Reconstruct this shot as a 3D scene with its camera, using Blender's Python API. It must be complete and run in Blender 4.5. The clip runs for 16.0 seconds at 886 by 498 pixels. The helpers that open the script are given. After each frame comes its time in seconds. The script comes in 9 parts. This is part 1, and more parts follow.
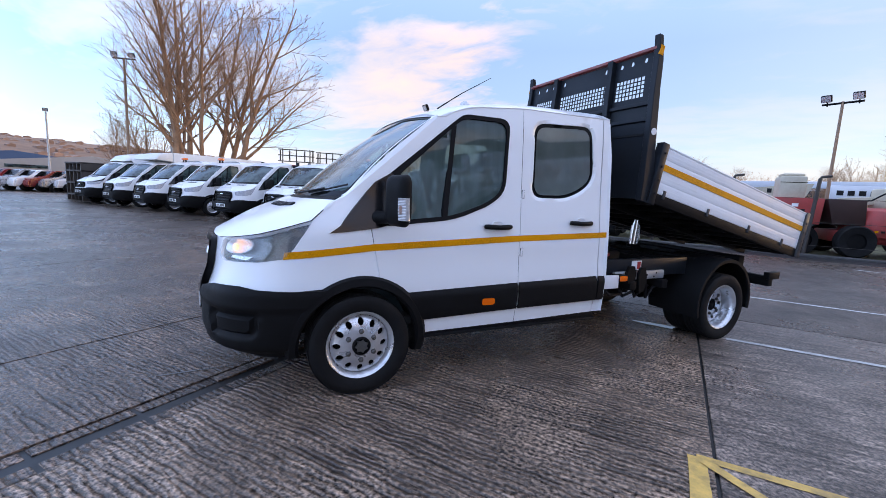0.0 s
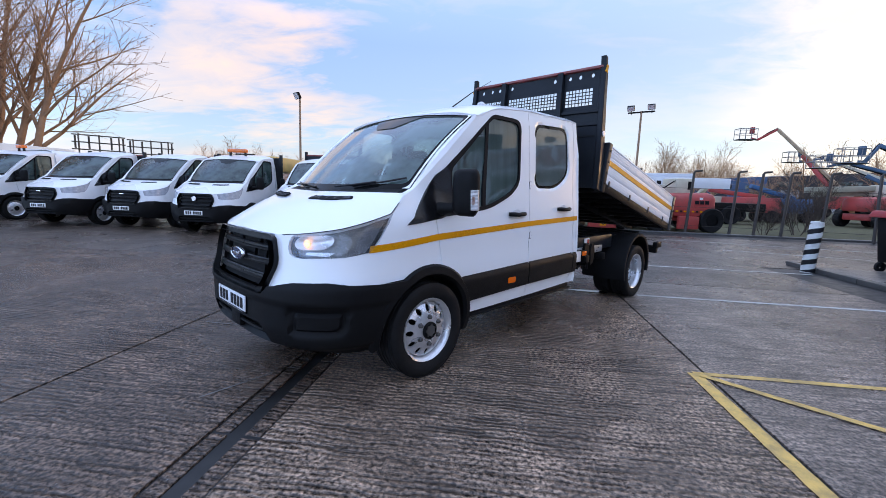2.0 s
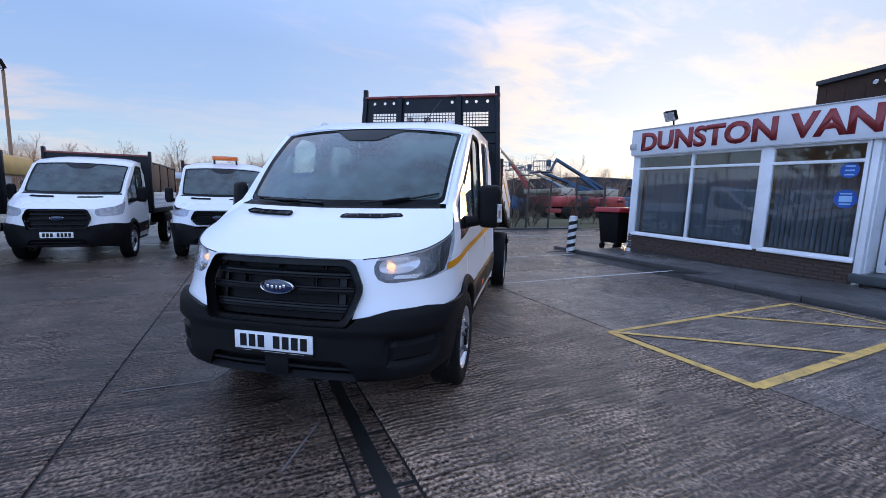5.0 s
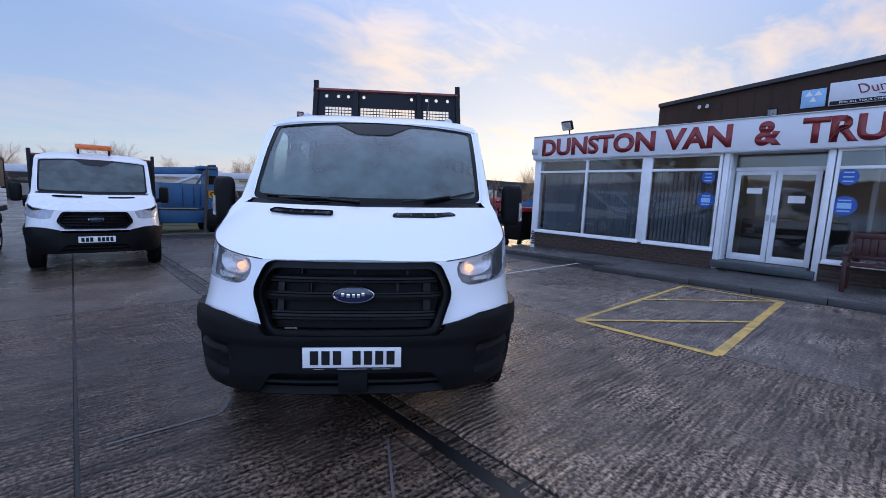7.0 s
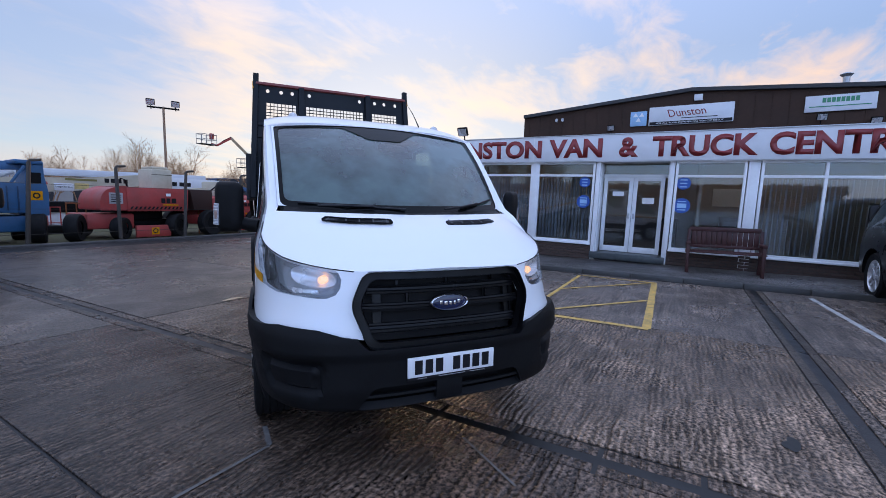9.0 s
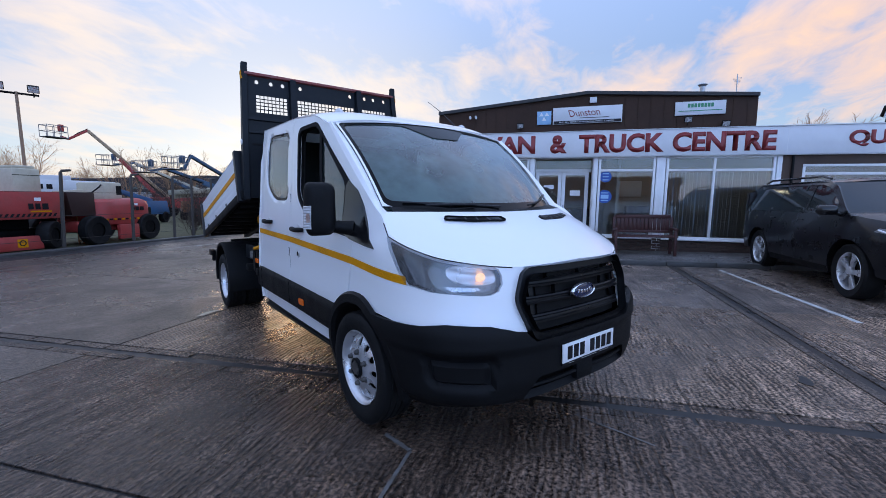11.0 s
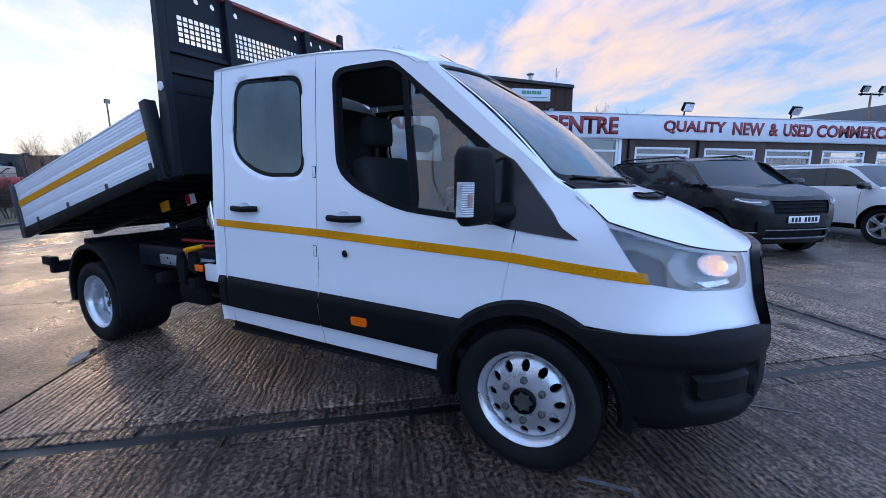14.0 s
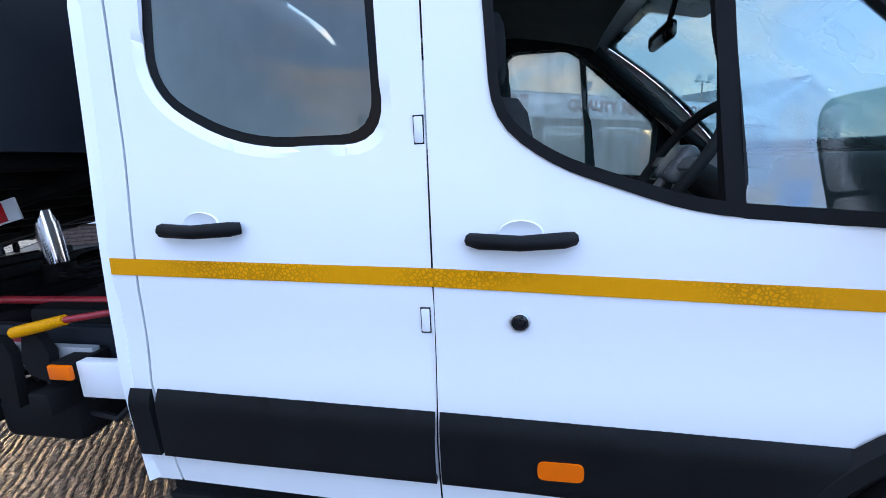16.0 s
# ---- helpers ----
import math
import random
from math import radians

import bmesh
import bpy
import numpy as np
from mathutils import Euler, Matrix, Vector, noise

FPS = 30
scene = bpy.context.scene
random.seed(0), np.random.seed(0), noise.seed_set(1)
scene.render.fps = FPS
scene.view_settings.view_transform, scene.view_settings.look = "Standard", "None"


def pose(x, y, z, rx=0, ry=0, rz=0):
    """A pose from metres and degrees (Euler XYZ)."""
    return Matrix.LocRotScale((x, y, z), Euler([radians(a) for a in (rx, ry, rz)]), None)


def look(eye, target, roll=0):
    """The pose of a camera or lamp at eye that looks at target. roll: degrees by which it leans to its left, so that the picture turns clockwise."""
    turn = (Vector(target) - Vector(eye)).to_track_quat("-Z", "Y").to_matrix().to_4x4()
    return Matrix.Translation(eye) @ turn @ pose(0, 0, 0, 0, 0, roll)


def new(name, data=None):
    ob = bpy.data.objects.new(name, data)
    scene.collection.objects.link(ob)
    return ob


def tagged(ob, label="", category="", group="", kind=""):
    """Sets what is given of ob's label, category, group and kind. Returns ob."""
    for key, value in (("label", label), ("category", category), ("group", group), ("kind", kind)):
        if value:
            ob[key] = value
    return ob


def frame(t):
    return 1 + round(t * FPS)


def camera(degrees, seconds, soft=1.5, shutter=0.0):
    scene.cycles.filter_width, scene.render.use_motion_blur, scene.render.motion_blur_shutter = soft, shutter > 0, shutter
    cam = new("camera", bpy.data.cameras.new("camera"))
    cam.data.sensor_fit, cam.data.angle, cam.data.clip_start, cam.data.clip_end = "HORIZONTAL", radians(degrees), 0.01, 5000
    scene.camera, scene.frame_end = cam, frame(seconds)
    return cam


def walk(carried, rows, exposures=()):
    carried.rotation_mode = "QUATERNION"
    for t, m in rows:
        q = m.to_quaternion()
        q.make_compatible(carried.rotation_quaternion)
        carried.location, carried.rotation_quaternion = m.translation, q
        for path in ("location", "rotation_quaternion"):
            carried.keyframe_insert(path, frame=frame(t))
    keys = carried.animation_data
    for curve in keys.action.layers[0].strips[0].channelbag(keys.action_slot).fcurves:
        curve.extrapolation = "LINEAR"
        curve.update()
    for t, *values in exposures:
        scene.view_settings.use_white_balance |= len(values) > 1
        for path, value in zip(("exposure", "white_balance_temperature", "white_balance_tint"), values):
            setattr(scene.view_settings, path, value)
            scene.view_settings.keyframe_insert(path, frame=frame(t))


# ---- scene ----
cam = camera(93.0, 16.0, 0.85)
PATH = [
    (0, (0.088, 0.797, 1.398), (-0.865, 2.534, 1.123), 2.8),
    (0.5, (-0.229, 0.507, 1.37), (-1.018, 2.323, 1.092), 3.0),
    (1, (-0.577, 0.35, 1.321), (-1.218, 2.221, 1.026), 2.8),
    (1.5, (-0.89, 0.2, 1.322), (-1.353, 2.125, 1.037), 2.3),
    (2, (-1.186, 0.076, 1.338), (-1.46, 2.037, 1.057), 2.0),
    (2.5, (-1.526, 0.065, 1.327), (-1.592, 2.043, 1.044), 1.5),
    (3, (-1.828, 0.038, 1.321), (-1.694, 2.016, 1.062), 1.2),
    (3.5, (-2.134, 0.02, 1.331), (-1.818, 1.98, 1.089), 0.9),
    (4, (-2.449, 0.083, 1.344), (-1.958, 2.008, 1.116), 0.8),
    (4.2, (-2.593, 0.06, 1.376), (-2.031, 1.967, 1.149), 0.8),
    (6.3, (-3.724, 0.578, 1.348), (-2.568, 2.194, 1.117), 1.5),
    (6.5, (-3.814, 0.612, 1.338), (-2.616, 2.199, 1.116), 1.3),
    (7, (-4.016, 0.856, 1.342), (-2.702, 2.346, 1.116), 1.5),
    (7.5, (-4.231, 1.023, 1.342), (-2.801, 2.403, 1.115), 1.6),
    (8, (-4.474, 1.186, 1.366), (-2.933, 2.441, 1.141), 1.7),
    (8.5, (-4.66, 1.445, 1.353), (-3.019, 2.566, 1.128), 1.6),
    (9, (-4.851, 1.672, 1.363), (-3.128, 2.664, 1.152), 1.2),
    (9.2, (-4.971, 1.747, 1.369), (-3.222, 2.694, 1.164), 0.8),
    (11.3, (-5.535, 2.992, 1.363), (-3.605, 3.467, 1.138), -0.5),
    (11.5, (-5.594, 3.091, 1.36), (-3.654, 3.521, 1.139), -0.6),
    (12, (-5.593, 3.426, 1.354), (-3.627, 3.717, 1.124), -0.5),
    (12.5, (-5.562, 3.748, 1.377), (-3.582, 3.89, 1.131), -0.4),
    (13, (-5.363, 4.088, 1.359), (-3.382, 4.077, 1.088), -0.3),
    (13.5, (-5.136, 4.397, 1.345), (-3.165, 4.236, 1.049), -0.5),
    (14, (-4.889, 4.643, 1.358), (-2.938, 4.352, 1.025), -0.8),
    (14.5, (-4.478, 4.855, 1.352), (-2.558, 4.442, 0.977), -1.4),
    (15, (-4.117, 5.119, 1.294), (-2.233, 4.551, 0.935), -0.8),
    (15.5, (-3.729, 5.227, 1.327), (-1.884, 4.571, 0.921), -2.1),
    (16, (-3.305, 5.395, 1.329), (-1.545, 4.537, 0.918), -2.6),
]
walk(cam, [(t, look(eye, target, roll)) for t, eye, target, roll in PATH],
     [(0.0, 1.28, 7000, 9), (2.0, 1.21, 7000, 7), (4.0, 1.0, 6650, 5), (5.0, 0.92, 6550, 8), (7.0, 0.77, 6700, 10), (9.0, 0.82, 6850, 10),
      (11.5, 0.82, 6400, 7), (12.5, 0.86, 6200, 5), (13.5, 0.92, 6050, 6), (14.5, 1.12, 6200, 5), (15.0, 1.45, 6650, 4), (15.5, 1.78, 6900, 2), (16.0, 1.95, 6900, 3)])

# ---- sky, sun, exposure ----
OVERHEAD_FILL = (0.62, 0.82, 1.36)            # brightness added to the unseen sky overhead, to light the scene
SUN_AZ, SUN_EL = 37.0, 3.0          # degrees: from +x towards +y, above the horizon
world = bpy.data.worlds.new("sky")
scene.world = world
world.use_nodes = True
wn, wl = world.node_tree.nodes, world.node_tree.links
wn.clear()


def wnode(kind, **sockets):
    n = wn.new(kind)
    for k, v in sockets.items():
        n.inputs[k].default_value = v
    return n


def ramp(tree, stops, interpolation="LINEAR"):
    r = tree.nodes.new("ShaderNodeValToRGB")
    e = r.color_ramp.elements
    r.color_ramp.interpolation = interpolation
    while len(e) < len(stops):
        e.new(0.5)
    for el, (p, c) in zip(e, stops):
        el.position, el.color = p, (*c, 1) if len(c) == 3 else c
    return r


sky = wn.new("ShaderNodeTexSky")
sky.sky_type = "NISHITA"
sky.sun_disc = False
sky.sun_elevation, sky.sun_rotation = radians(9.0), radians(90 - SUN_AZ)
sky.air_density, sky.dust_density, sky.ozone_density = 1.0, 0.6, 2.0
coord = wn.new("ShaderNodeTexCoord")
sep = wn.new("ShaderNodeSeparateXYZ")
wl.new(coord.outputs["Generated"], sep.inputs[0])
# cloud plane: direction / (height + k), so that clouds flatten towards the horizon
zk = wnode("ShaderNodeMath"); zk.operation = "ADD"; zk.inputs[1].default_value = 0.16
wl.new(sep.outputs["Z"], zk.inputs[0])
dv = wn.new("ShaderNodeVectorMath"); dv.operation = "DIVIDE"
cz = wn.new("ShaderNodeCombineXYZ")
for k in range(3):
    wl.new(zk.outputs[0], cz.inputs[k])
wl.new(coord.outputs["Generated"], dv.inputs[0]); wl.new(cz.outputs[0], dv.inputs[1])
flat = wn.new("ShaderNodeVectorMath"); flat.operation = "MULTIPLY"; flat.inputs[1].default_value = (1, 1, 0)
wl.new(dv.outputs[0], flat.inputs[0])
turned = wn.new("ShaderNodeMapping"); turned.inputs["Rotation"].default_value = (0, 0, radians(20)); turned.inputs["Scale"].default_value = (0.75, 1.25, 1)
turned.inputs["Location"].default_value = (3.7, 1.2, 0)
wl.new(flat.outputs[0], turned.inputs[0])
cloud = wnode("ShaderNodeTexNoise", Scale=0.95, Detail=7.0, Roughness=0.55, Distortion=0.35)
wl.new(turned.outputs[0], cloud.inputs["Vector"])
puff = wnode("ShaderNodeTexNoise", Scale=4.2, Detail=6.0, Roughness=0.6, Distortion=0.6)
wl.new(turned.outputs[0], puff.inputs["Vector"])
heap = wn.new("ShaderNodeMath"); heap.operation = "MULTIPLY_ADD"; heap.inputs[1].default_value = 0.42
wl.new(puff.outputs["Fac"], heap.inputs[0]); wl.new(cloud.outputs["Fac"], heap.inputs[2])
cover = ramp(world.node_tree, [(0.65, (0, 0, 0)), (0.78, (0.62, 0.62, 0.62)), (0.93, (1, 1, 1))])
wl.new(heap.outputs[0], cover.inputs[0])
# how near a direction is to the sun
sunward = (math.cos(radians(SUN_AZ)) * math.cos(radians(7)), math.sin(radians(SUN_AZ)) * math.cos(radians(7)), math.sin(radians(7)))
dot = wn.new("ShaderNodeVectorMath"); dot.operation = "DOT_PRODUCT"; dot.inputs[1].default_value = sunward
nrm = wn.new("ShaderNodeVectorMath"); nrm.operation = "NORMALIZE"
wl.new(coord.outputs["Generated"], nrm.inputs[0]); wl.new(nrm.outputs[0], dot.inputs[0])
tint = ramp(world.node_tree, [(0.0, (0.36, 0.35, 0.38)), (0.25, (0.46, 0.44, 0.47)), (0.45, (0.66, 0.57, 0.58)), (0.72, (1.04, 0.66, 0.42)), (0.9, (1.0, 0.72, 0.52)), (1.0, (0.98, 0.82, 0.68))])
half = wn.new("ShaderNodeMath"); half.operation = "MULTIPLY_ADD"; half.inputs[1].default_value = 0.5; half.inputs[2].default_value = 0.5
wl.new(dot.outputs["Value"], half.inputs[0]); wl.new(half.outputs[0], tint.inputs[0])
# veil of haze: warm near the sun, pink near the horizon
veil = ramp(world.node_tree, [(0.0, (0.60, 0.49, 0.53)), (0.04, (0.54, 0.54, 0.64)), (0.09, (0.42, 0.56, 0.76)), (0.20, (0.31, 0.46, 0.78)), (0.5, (0.19, 0.35, 0.77)), (1.0, (0.20, 0.36, 0.75))])
wl.new(sep.outputs["Z"], veil.inputs[0])
glow = ramp(world.node_tree, [(0.55, (0, 0, 0)), (0.80, (0.04, 0.04, 0.04)), (0.94, (0.14, 0.14, 0.14)), (1.0, (0.40, 0.40, 0.40))])
wl.new(half.outputs[0], glow.inputs[0])


def wmix(fac, a, b):
    m = wn.new("ShaderNodeMix"); m.data_type = "RGBA"
    for sock, v in ((m.inputs[0], fac), (m.inputs[6], a), (m.inputs[7], b)):
        if isinstance(v, (int, float)):
            sock.default_value = v
        elif isinstance(v, tuple):
            sock.default_value = v
        else:
            wl.new(v, sock)
    return m.outputs[2]


nish = wn.new("ShaderNodeVectorMath"); nish.operation = "SCALE"; nish.inputs["Scale"].default_value = 0.09
wl.new(sky.outputs[0], nish.inputs[0])
base = wmix(0.82, nish.outputs[0], veil.outputs[0])
base = wmix(glow.outputs[0], base, (1.0, 0.92, 0.80, 1))
low = ramp(world.node_tree, [(0.0, (0.35, 0.35, 0.35)), (0.10, (0.8, 0.8, 0.8)), (0.3, (1, 1, 1))])
wl.new(sep.outputs["Z"], low.inputs[0])
cf = wn.new("ShaderNodeMath"); cf.operation = "MULTIPLY"
wl.new(cover.outputs[0], cf.inputs[0]); wl.new(low.outputs[0], cf.inputs[1])
# a wide gap of clear blue beyond the fence
gap_dir = wn.new("ShaderNodeVectorMath"); gap_dir.operation = "DOT_PRODUCT"
gap_dir.inputs[1].default_value = (math.cos(radians(86)) * math.cos(radians(12)), math.sin(radians(86)) * math.cos(radians(12)), math.sin(radians(12)))
wl.new(nrm.outputs[0], gap_dir.inputs[0])
gap = ramp(world.node_tree, [(0.86, (0.85, 0.85, 0.85)), (0.97, (0.15, 0.15, 0.15))], "EASE")
wl.new(gap_dir.outputs["Value"], gap.inputs[0])
cf2 = wn.new("ShaderNodeMath"); cf2.operation = "MULTIPLY"
wl.new(cf.outputs[0], cf2.inputs[0]); wl.new(gap.outputs[0], cf2.inputs[1])
allsky = wmix(cf2.outputs[0], base, tint.outputs[0])
# brightness added towards the zenith, out of view, as under an overcast sky
# brightness added opposite the low sun, mostly out of view, to light the truck
facing = ramp(world.node_tree, [(0.0, (2.4, 2.8, 3.5)), (0.13, (2.0, 2.25, 2.65)), (0.24, (1.35, 1.45, 1.55)), (0.5, (1, 1, 1))])
facing.color_ramp.interpolation = "EASE"
wl.new(half.outputs[0], facing.inputs[0])
lift = wn.new("ShaderNodeVectorMath"); lift.operation = "MULTIPLY"
wl.new(allsky, lift.inputs[0]); wl.new(facing.outputs[0], lift.inputs[1])
allsky = lift.outputs[0]
over = ramp(world.node_tree, [(0.30, (0, 0, 0)), (0.60, (0.55, 0.55, 0.55)), (1.0, (1, 1, 1))])
wl.new(sep.outputs["Z"], over.inputs[0])
allsky = wmix(over.outputs[0], allsky, (OVERHEAD_FILL[0], OVERHEAD_FILL[1], OVERHEAD_FILL[2], 1))
bg = wnode("ShaderNodeBackground", Strength=0.70)
wout = wn.new("ShaderNodeOutputWorld")
wl.new(allsky, bg.inputs[0]); wl.new(bg.outputs[0], wout.inputs[0])

sun = new("sun", bpy.data.lights.new("sun", "SUN"))
sun.data.energy, sun.data.angle, sun.data.color = 0.42, radians(12), (1.0, 0.62, 0.34)
sd = Vector((math.cos(radians(SUN_AZ)) * math.cos(radians(SUN_EL)), math.sin(radians(SUN_AZ)) * math.cos(radians(SUN_EL)), math.sin(radians(SUN_EL))))
sun.matrix_world = look(sd * 50, (0, 0, 0))


# ---- materials ----
def mat(name, color, rough=0.5, metal=0.0, vary=0.12, scale=6.0, bump=0.0, bump_scale=60.0, coat=0.0, rough_vary=0.1, dirt=None, dirt_amount=0.0, emit=None, spec=0.5):
    """Principled material with colour and roughness varied at two scales."""
    m = bpy.data.materials.new(name)
    m.use_nodes = True
    t = m.node_tree
    b = t.nodes["Principled BSDF"]
    tc = t.nodes.new("ShaderNodeTexCoord")
    n1 = t.nodes.new("ShaderNodeTexNoise"); n1.inputs["Scale"].default_value = scale; n1.inputs["Detail"].default_value = 4
    n2 = t.nodes.new("ShaderNodeTexNoise"); n2.inputs["Scale"].default_value = scale * 9; n2.inputs["Detail"].default_value = 3
    for n in (n1, n2):
        t.links.new(tc.outputs["Object"], n.inputs["Vector"])
    add = t.nodes.new("ShaderNodeMath"); add.operation = "MULTIPLY_ADD"; add.inputs[1].default_value = 0.4
    t.links.new(n2.outputs["Fac"], add.inputs[0]); t.links.new(n1.outputs["Fac"], add.inputs[2])
    r = ramp(t, [(0.35, tuple(c * (1 - vary) for c in color)), (1.05, tuple(min(1, c * (1 + vary)) for c in color))])
    t.links.new(add.outputs[0], r.inputs[0])
    col = r.outputs[0]
    if dirt:
        mx = t.nodes.new("ShaderNodeMix"); mx.data_type = "RGBA"
        n3 = t.nodes.new("ShaderNodeTexNoise"); n3.inputs["Scale"].default_value = scale * 0.6; n3.inputs["Detail"].default_value = 8; n3.inputs["Roughness"].default_value = 0.7
        t.links.new(tc.outputs["Object"], n3.inputs["Vector"])
        dr = ramp(t, [(0.45, (0, 0, 0)), (0.75, (dirt_amount,) * 3)])
        t.links.new(n3.outputs["Fac"], dr.inputs[0]); t.links.new(dr.outputs[0], mx.inputs[0])
        t.links.new(col, mx.inputs[6]); mx.inputs[7].default_value = (*dirt, 1)
        col = mx.outputs[2]
    t.links.new(col, b.inputs["Base Color"])
    rr = t.nodes.new("ShaderNodeMapRange")
    rr.inputs["To Min"].default_value, rr.inputs["To Max"].default_value = max(0.02, rough - rough_vary), min(1, rough + rough_vary)
    rr.inputs["From Min"].default_value, rr.inputs["From Max"].default_value = 0.3, 0.75
    t.links.new(n1.outputs["Fac"], rr.inputs["Value"]); t.links.new(rr.outputs[0], b.inputs["Roughness"])
    b.inputs["Metallic"].default_value = metal
    b.inputs["Specular IOR Level"].default_value = spec
    b.inputs["Coat Weight"].default_value = coat
    b.inputs["Coat Roughness"].default_value = 0.06
    if bump:
        bp = t.nodes.new("ShaderNodeBump"); bp.inputs["Strength"].default_value = bump; bp.inputs["Distance"].default_value = 0.01
        n4 = t.nodes.new("ShaderNodeTexNoise"); n4.inputs["Scale"].default_value = bump_scale; n4.inputs["Detail"].default_value = 4
        t.links.new(tc.outputs["Object"], n4.inputs["Vector"]); t.links.new(n4.outputs["Fac"], bp.inputs["Height"])
        t.links.new(bp.outputs[0], b.inputs["Normal"])
    if emit:
        b.inputs["Emission Color"].default_value = (*emit[0], 1); b.inputs["Emission Strength"].default_value = emit[1]
    return m


def glass(name, tint, fog=0.0, fog_color=(0.3, 0.42, 0.42), rough=0.02, streak=False, patchy=False, gloss=0.055, falloff=4.6):
    """Thin sheet glass: clear part, gloss by Fresnel, and condensation on its inside."""
    m = bpy.data.materials.new(name)
    m.use_nodes = True
    t = m.node_tree
    t.nodes.clear()
    out = t.nodes.new("ShaderNodeOutputMaterial")
    tr = t.nodes.new("ShaderNodeBsdfTransparent"); tr.inputs[0].default_value = (*tint, 1)
    gl = t.nodes.new("ShaderNodeBsdfGlossy"); gl.inputs["Roughness"].default_value = rough
    gl.inputs[0].default_value = (0.95, 0.97, 1, 1)
    lw = t.nodes.new("ShaderNodeLayerWeight"); lw.inputs[0].default_value = 0.5
    pw = t.nodes.new("ShaderNodeMath"); pw.operation = "POWER"; pw.inputs[1].default_value = falloff
    fr = t.nodes.new("ShaderNodeMath"); fr.operation = "MULTIPLY_ADD"; fr.inputs[1].default_value = 0.9; fr.inputs[2].default_value = gloss
    t.links.new(lw.outputs["Facing"], pw.inputs[0]); t.links.new(pw.outputs[0], fr.inputs[0])
    body = tr.outputs[0]
    if fog:
        df = t.nodes.new("ShaderNodeBsdfDiffuse"); df.inputs[0].default_value = (*fog_color, 1)
        tl = t.nodes.new("ShaderNodeBsdfTranslucent"); tl.inputs[0].default_value = (*[min(0.95, c * 2.2 + 0.12) for c in fog_color], 1)
        md = t.nodes.new("ShaderNodeMixShader"); md.inputs[0].default_value = 0.5
        t.links.new(df.outputs[0], md.inputs[1]); t.links.new(tl.outputs[0], md.inputs[2])
        tc = t.nodes.new("ShaderNodeTexCoord")
        mp = t.nodes.new("ShaderNodeMapping"); mp.inputs["Scale"].default_value = (15, 15, 1.3) if streak else (1.6, 1.9, 2.4) if patchy else (2.2, 2.2, 1.6)
        nz = t.nodes.new("ShaderNodeTexNoise"); nz.inputs["Scale"].default_value = 1.0; nz.inputs["Detail"].default_value = 5
        t.links.new(tc.outputs["Object"], mp.inputs[0]); t.links.new(mp.outputs[0], nz.inputs["Vector"])
        rp = ramp(t, [(0.40 if patchy else 0.36, (fog * (0.8 if streak else 0.12 if patchy else 0.6),) * 3), (0.62 if patchy else 0.64, (fog,) * 3)])
        t.links.new(nz.outputs["Fac"], rp.inputs[0])
        mx = t.nodes.new("ShaderNodeMixShader")
        t.links.new(rp.outputs[0], mx.inputs[0]); t.links.new(tr.outputs[0], mx.inputs[1]); t.links.new(md.outputs[0], mx.inputs[2])
        body = mx.outputs[0]
    fin = t.nodes.new("ShaderNodeMixShader")
    t.links.new(fr.outputs[0], fin.inputs[0]); t.links.new(body, fin.inputs[1]); t.links.new(gl.outputs[0], fin.inputs[2])
    t.links.new(fin.outputs[0], out.inputs[0])
    return m


WHITE = mat("white_paint", (0.86, 0.87, 0.88), 0.28, vary=0.002, scale=2.0, coat=0.6, rough_vary=0.0)
WHITE_FAR = mat("white_paint_parked", (0.78, 0.79, 0.80), 0.32, vary=0.03, scale=1.5, coat=0.4, dirt=(0.4, 0.37, 0.33), dirt_amount=0.2)
PLASTIC = mat("black_plastic", (0.0065, 0.0067, 0.0074), 0.55, vary=0.25, scale=5, bump=0.12, bump_scale=400, dirt=(0.016, 0.016, 0.016), dirt_amount=0.3, spec=0.14)
GLOSSBLACK = mat("gloss_black", (0.008, 0.008, 0.009), 0.15, vary=0.1)
RUBBER = mat("tyre_rubber", (0.005, 0.005, 0.0055), 0.75, vary=0.25, scale=8, bump=0.2, bump_scale=150, dirt=(0.02, 0.019, 0.018), dirt_amount=0.4, spec=0.25)
SILVER = mat("silver_steel", (0.72, 0.73, 0.75), 0.33, metal=0.72, vary=0.08, scale=9, dirt=(0.2, 0.17, 0.15), dirt_amount=0.35)
CHROME = mat("chrome", (0.8, 0.8, 0.82), 0.12, metal=1.0, vary=0.03)
ALLOY = mat("white_aluminium_plank", (0.82, 0.83, 0.85), 0.5, vary=0.03, scale=4, dirt=(0.5, 0.48, 0.45), dirt_amount=0.15)
DARKSTEEL = mat("dark_painted_steel", (0.009, 0.012, 0.016), 0.45, vary=0.2, scale=4, bump=0.05, dirt=(0.035, 0.032, 0.03), dirt_amount=0.2, spec=0.2)
CHASSIS = mat("chassis_black", (0.006, 0.006, 0.0065), 0.6, vary=0.3, scale=5, dirt=(0.018, 0.016, 0.014), dirt_amount=0.4, spec=0.12)
GALV = mat("galvanised_steel", (0.48, 0.50, 0.52), 0.42, metal=0.6, vary=0.15, scale=12, dirt=(0.2, 0.16, 0.12), dirt_amount=0.4)
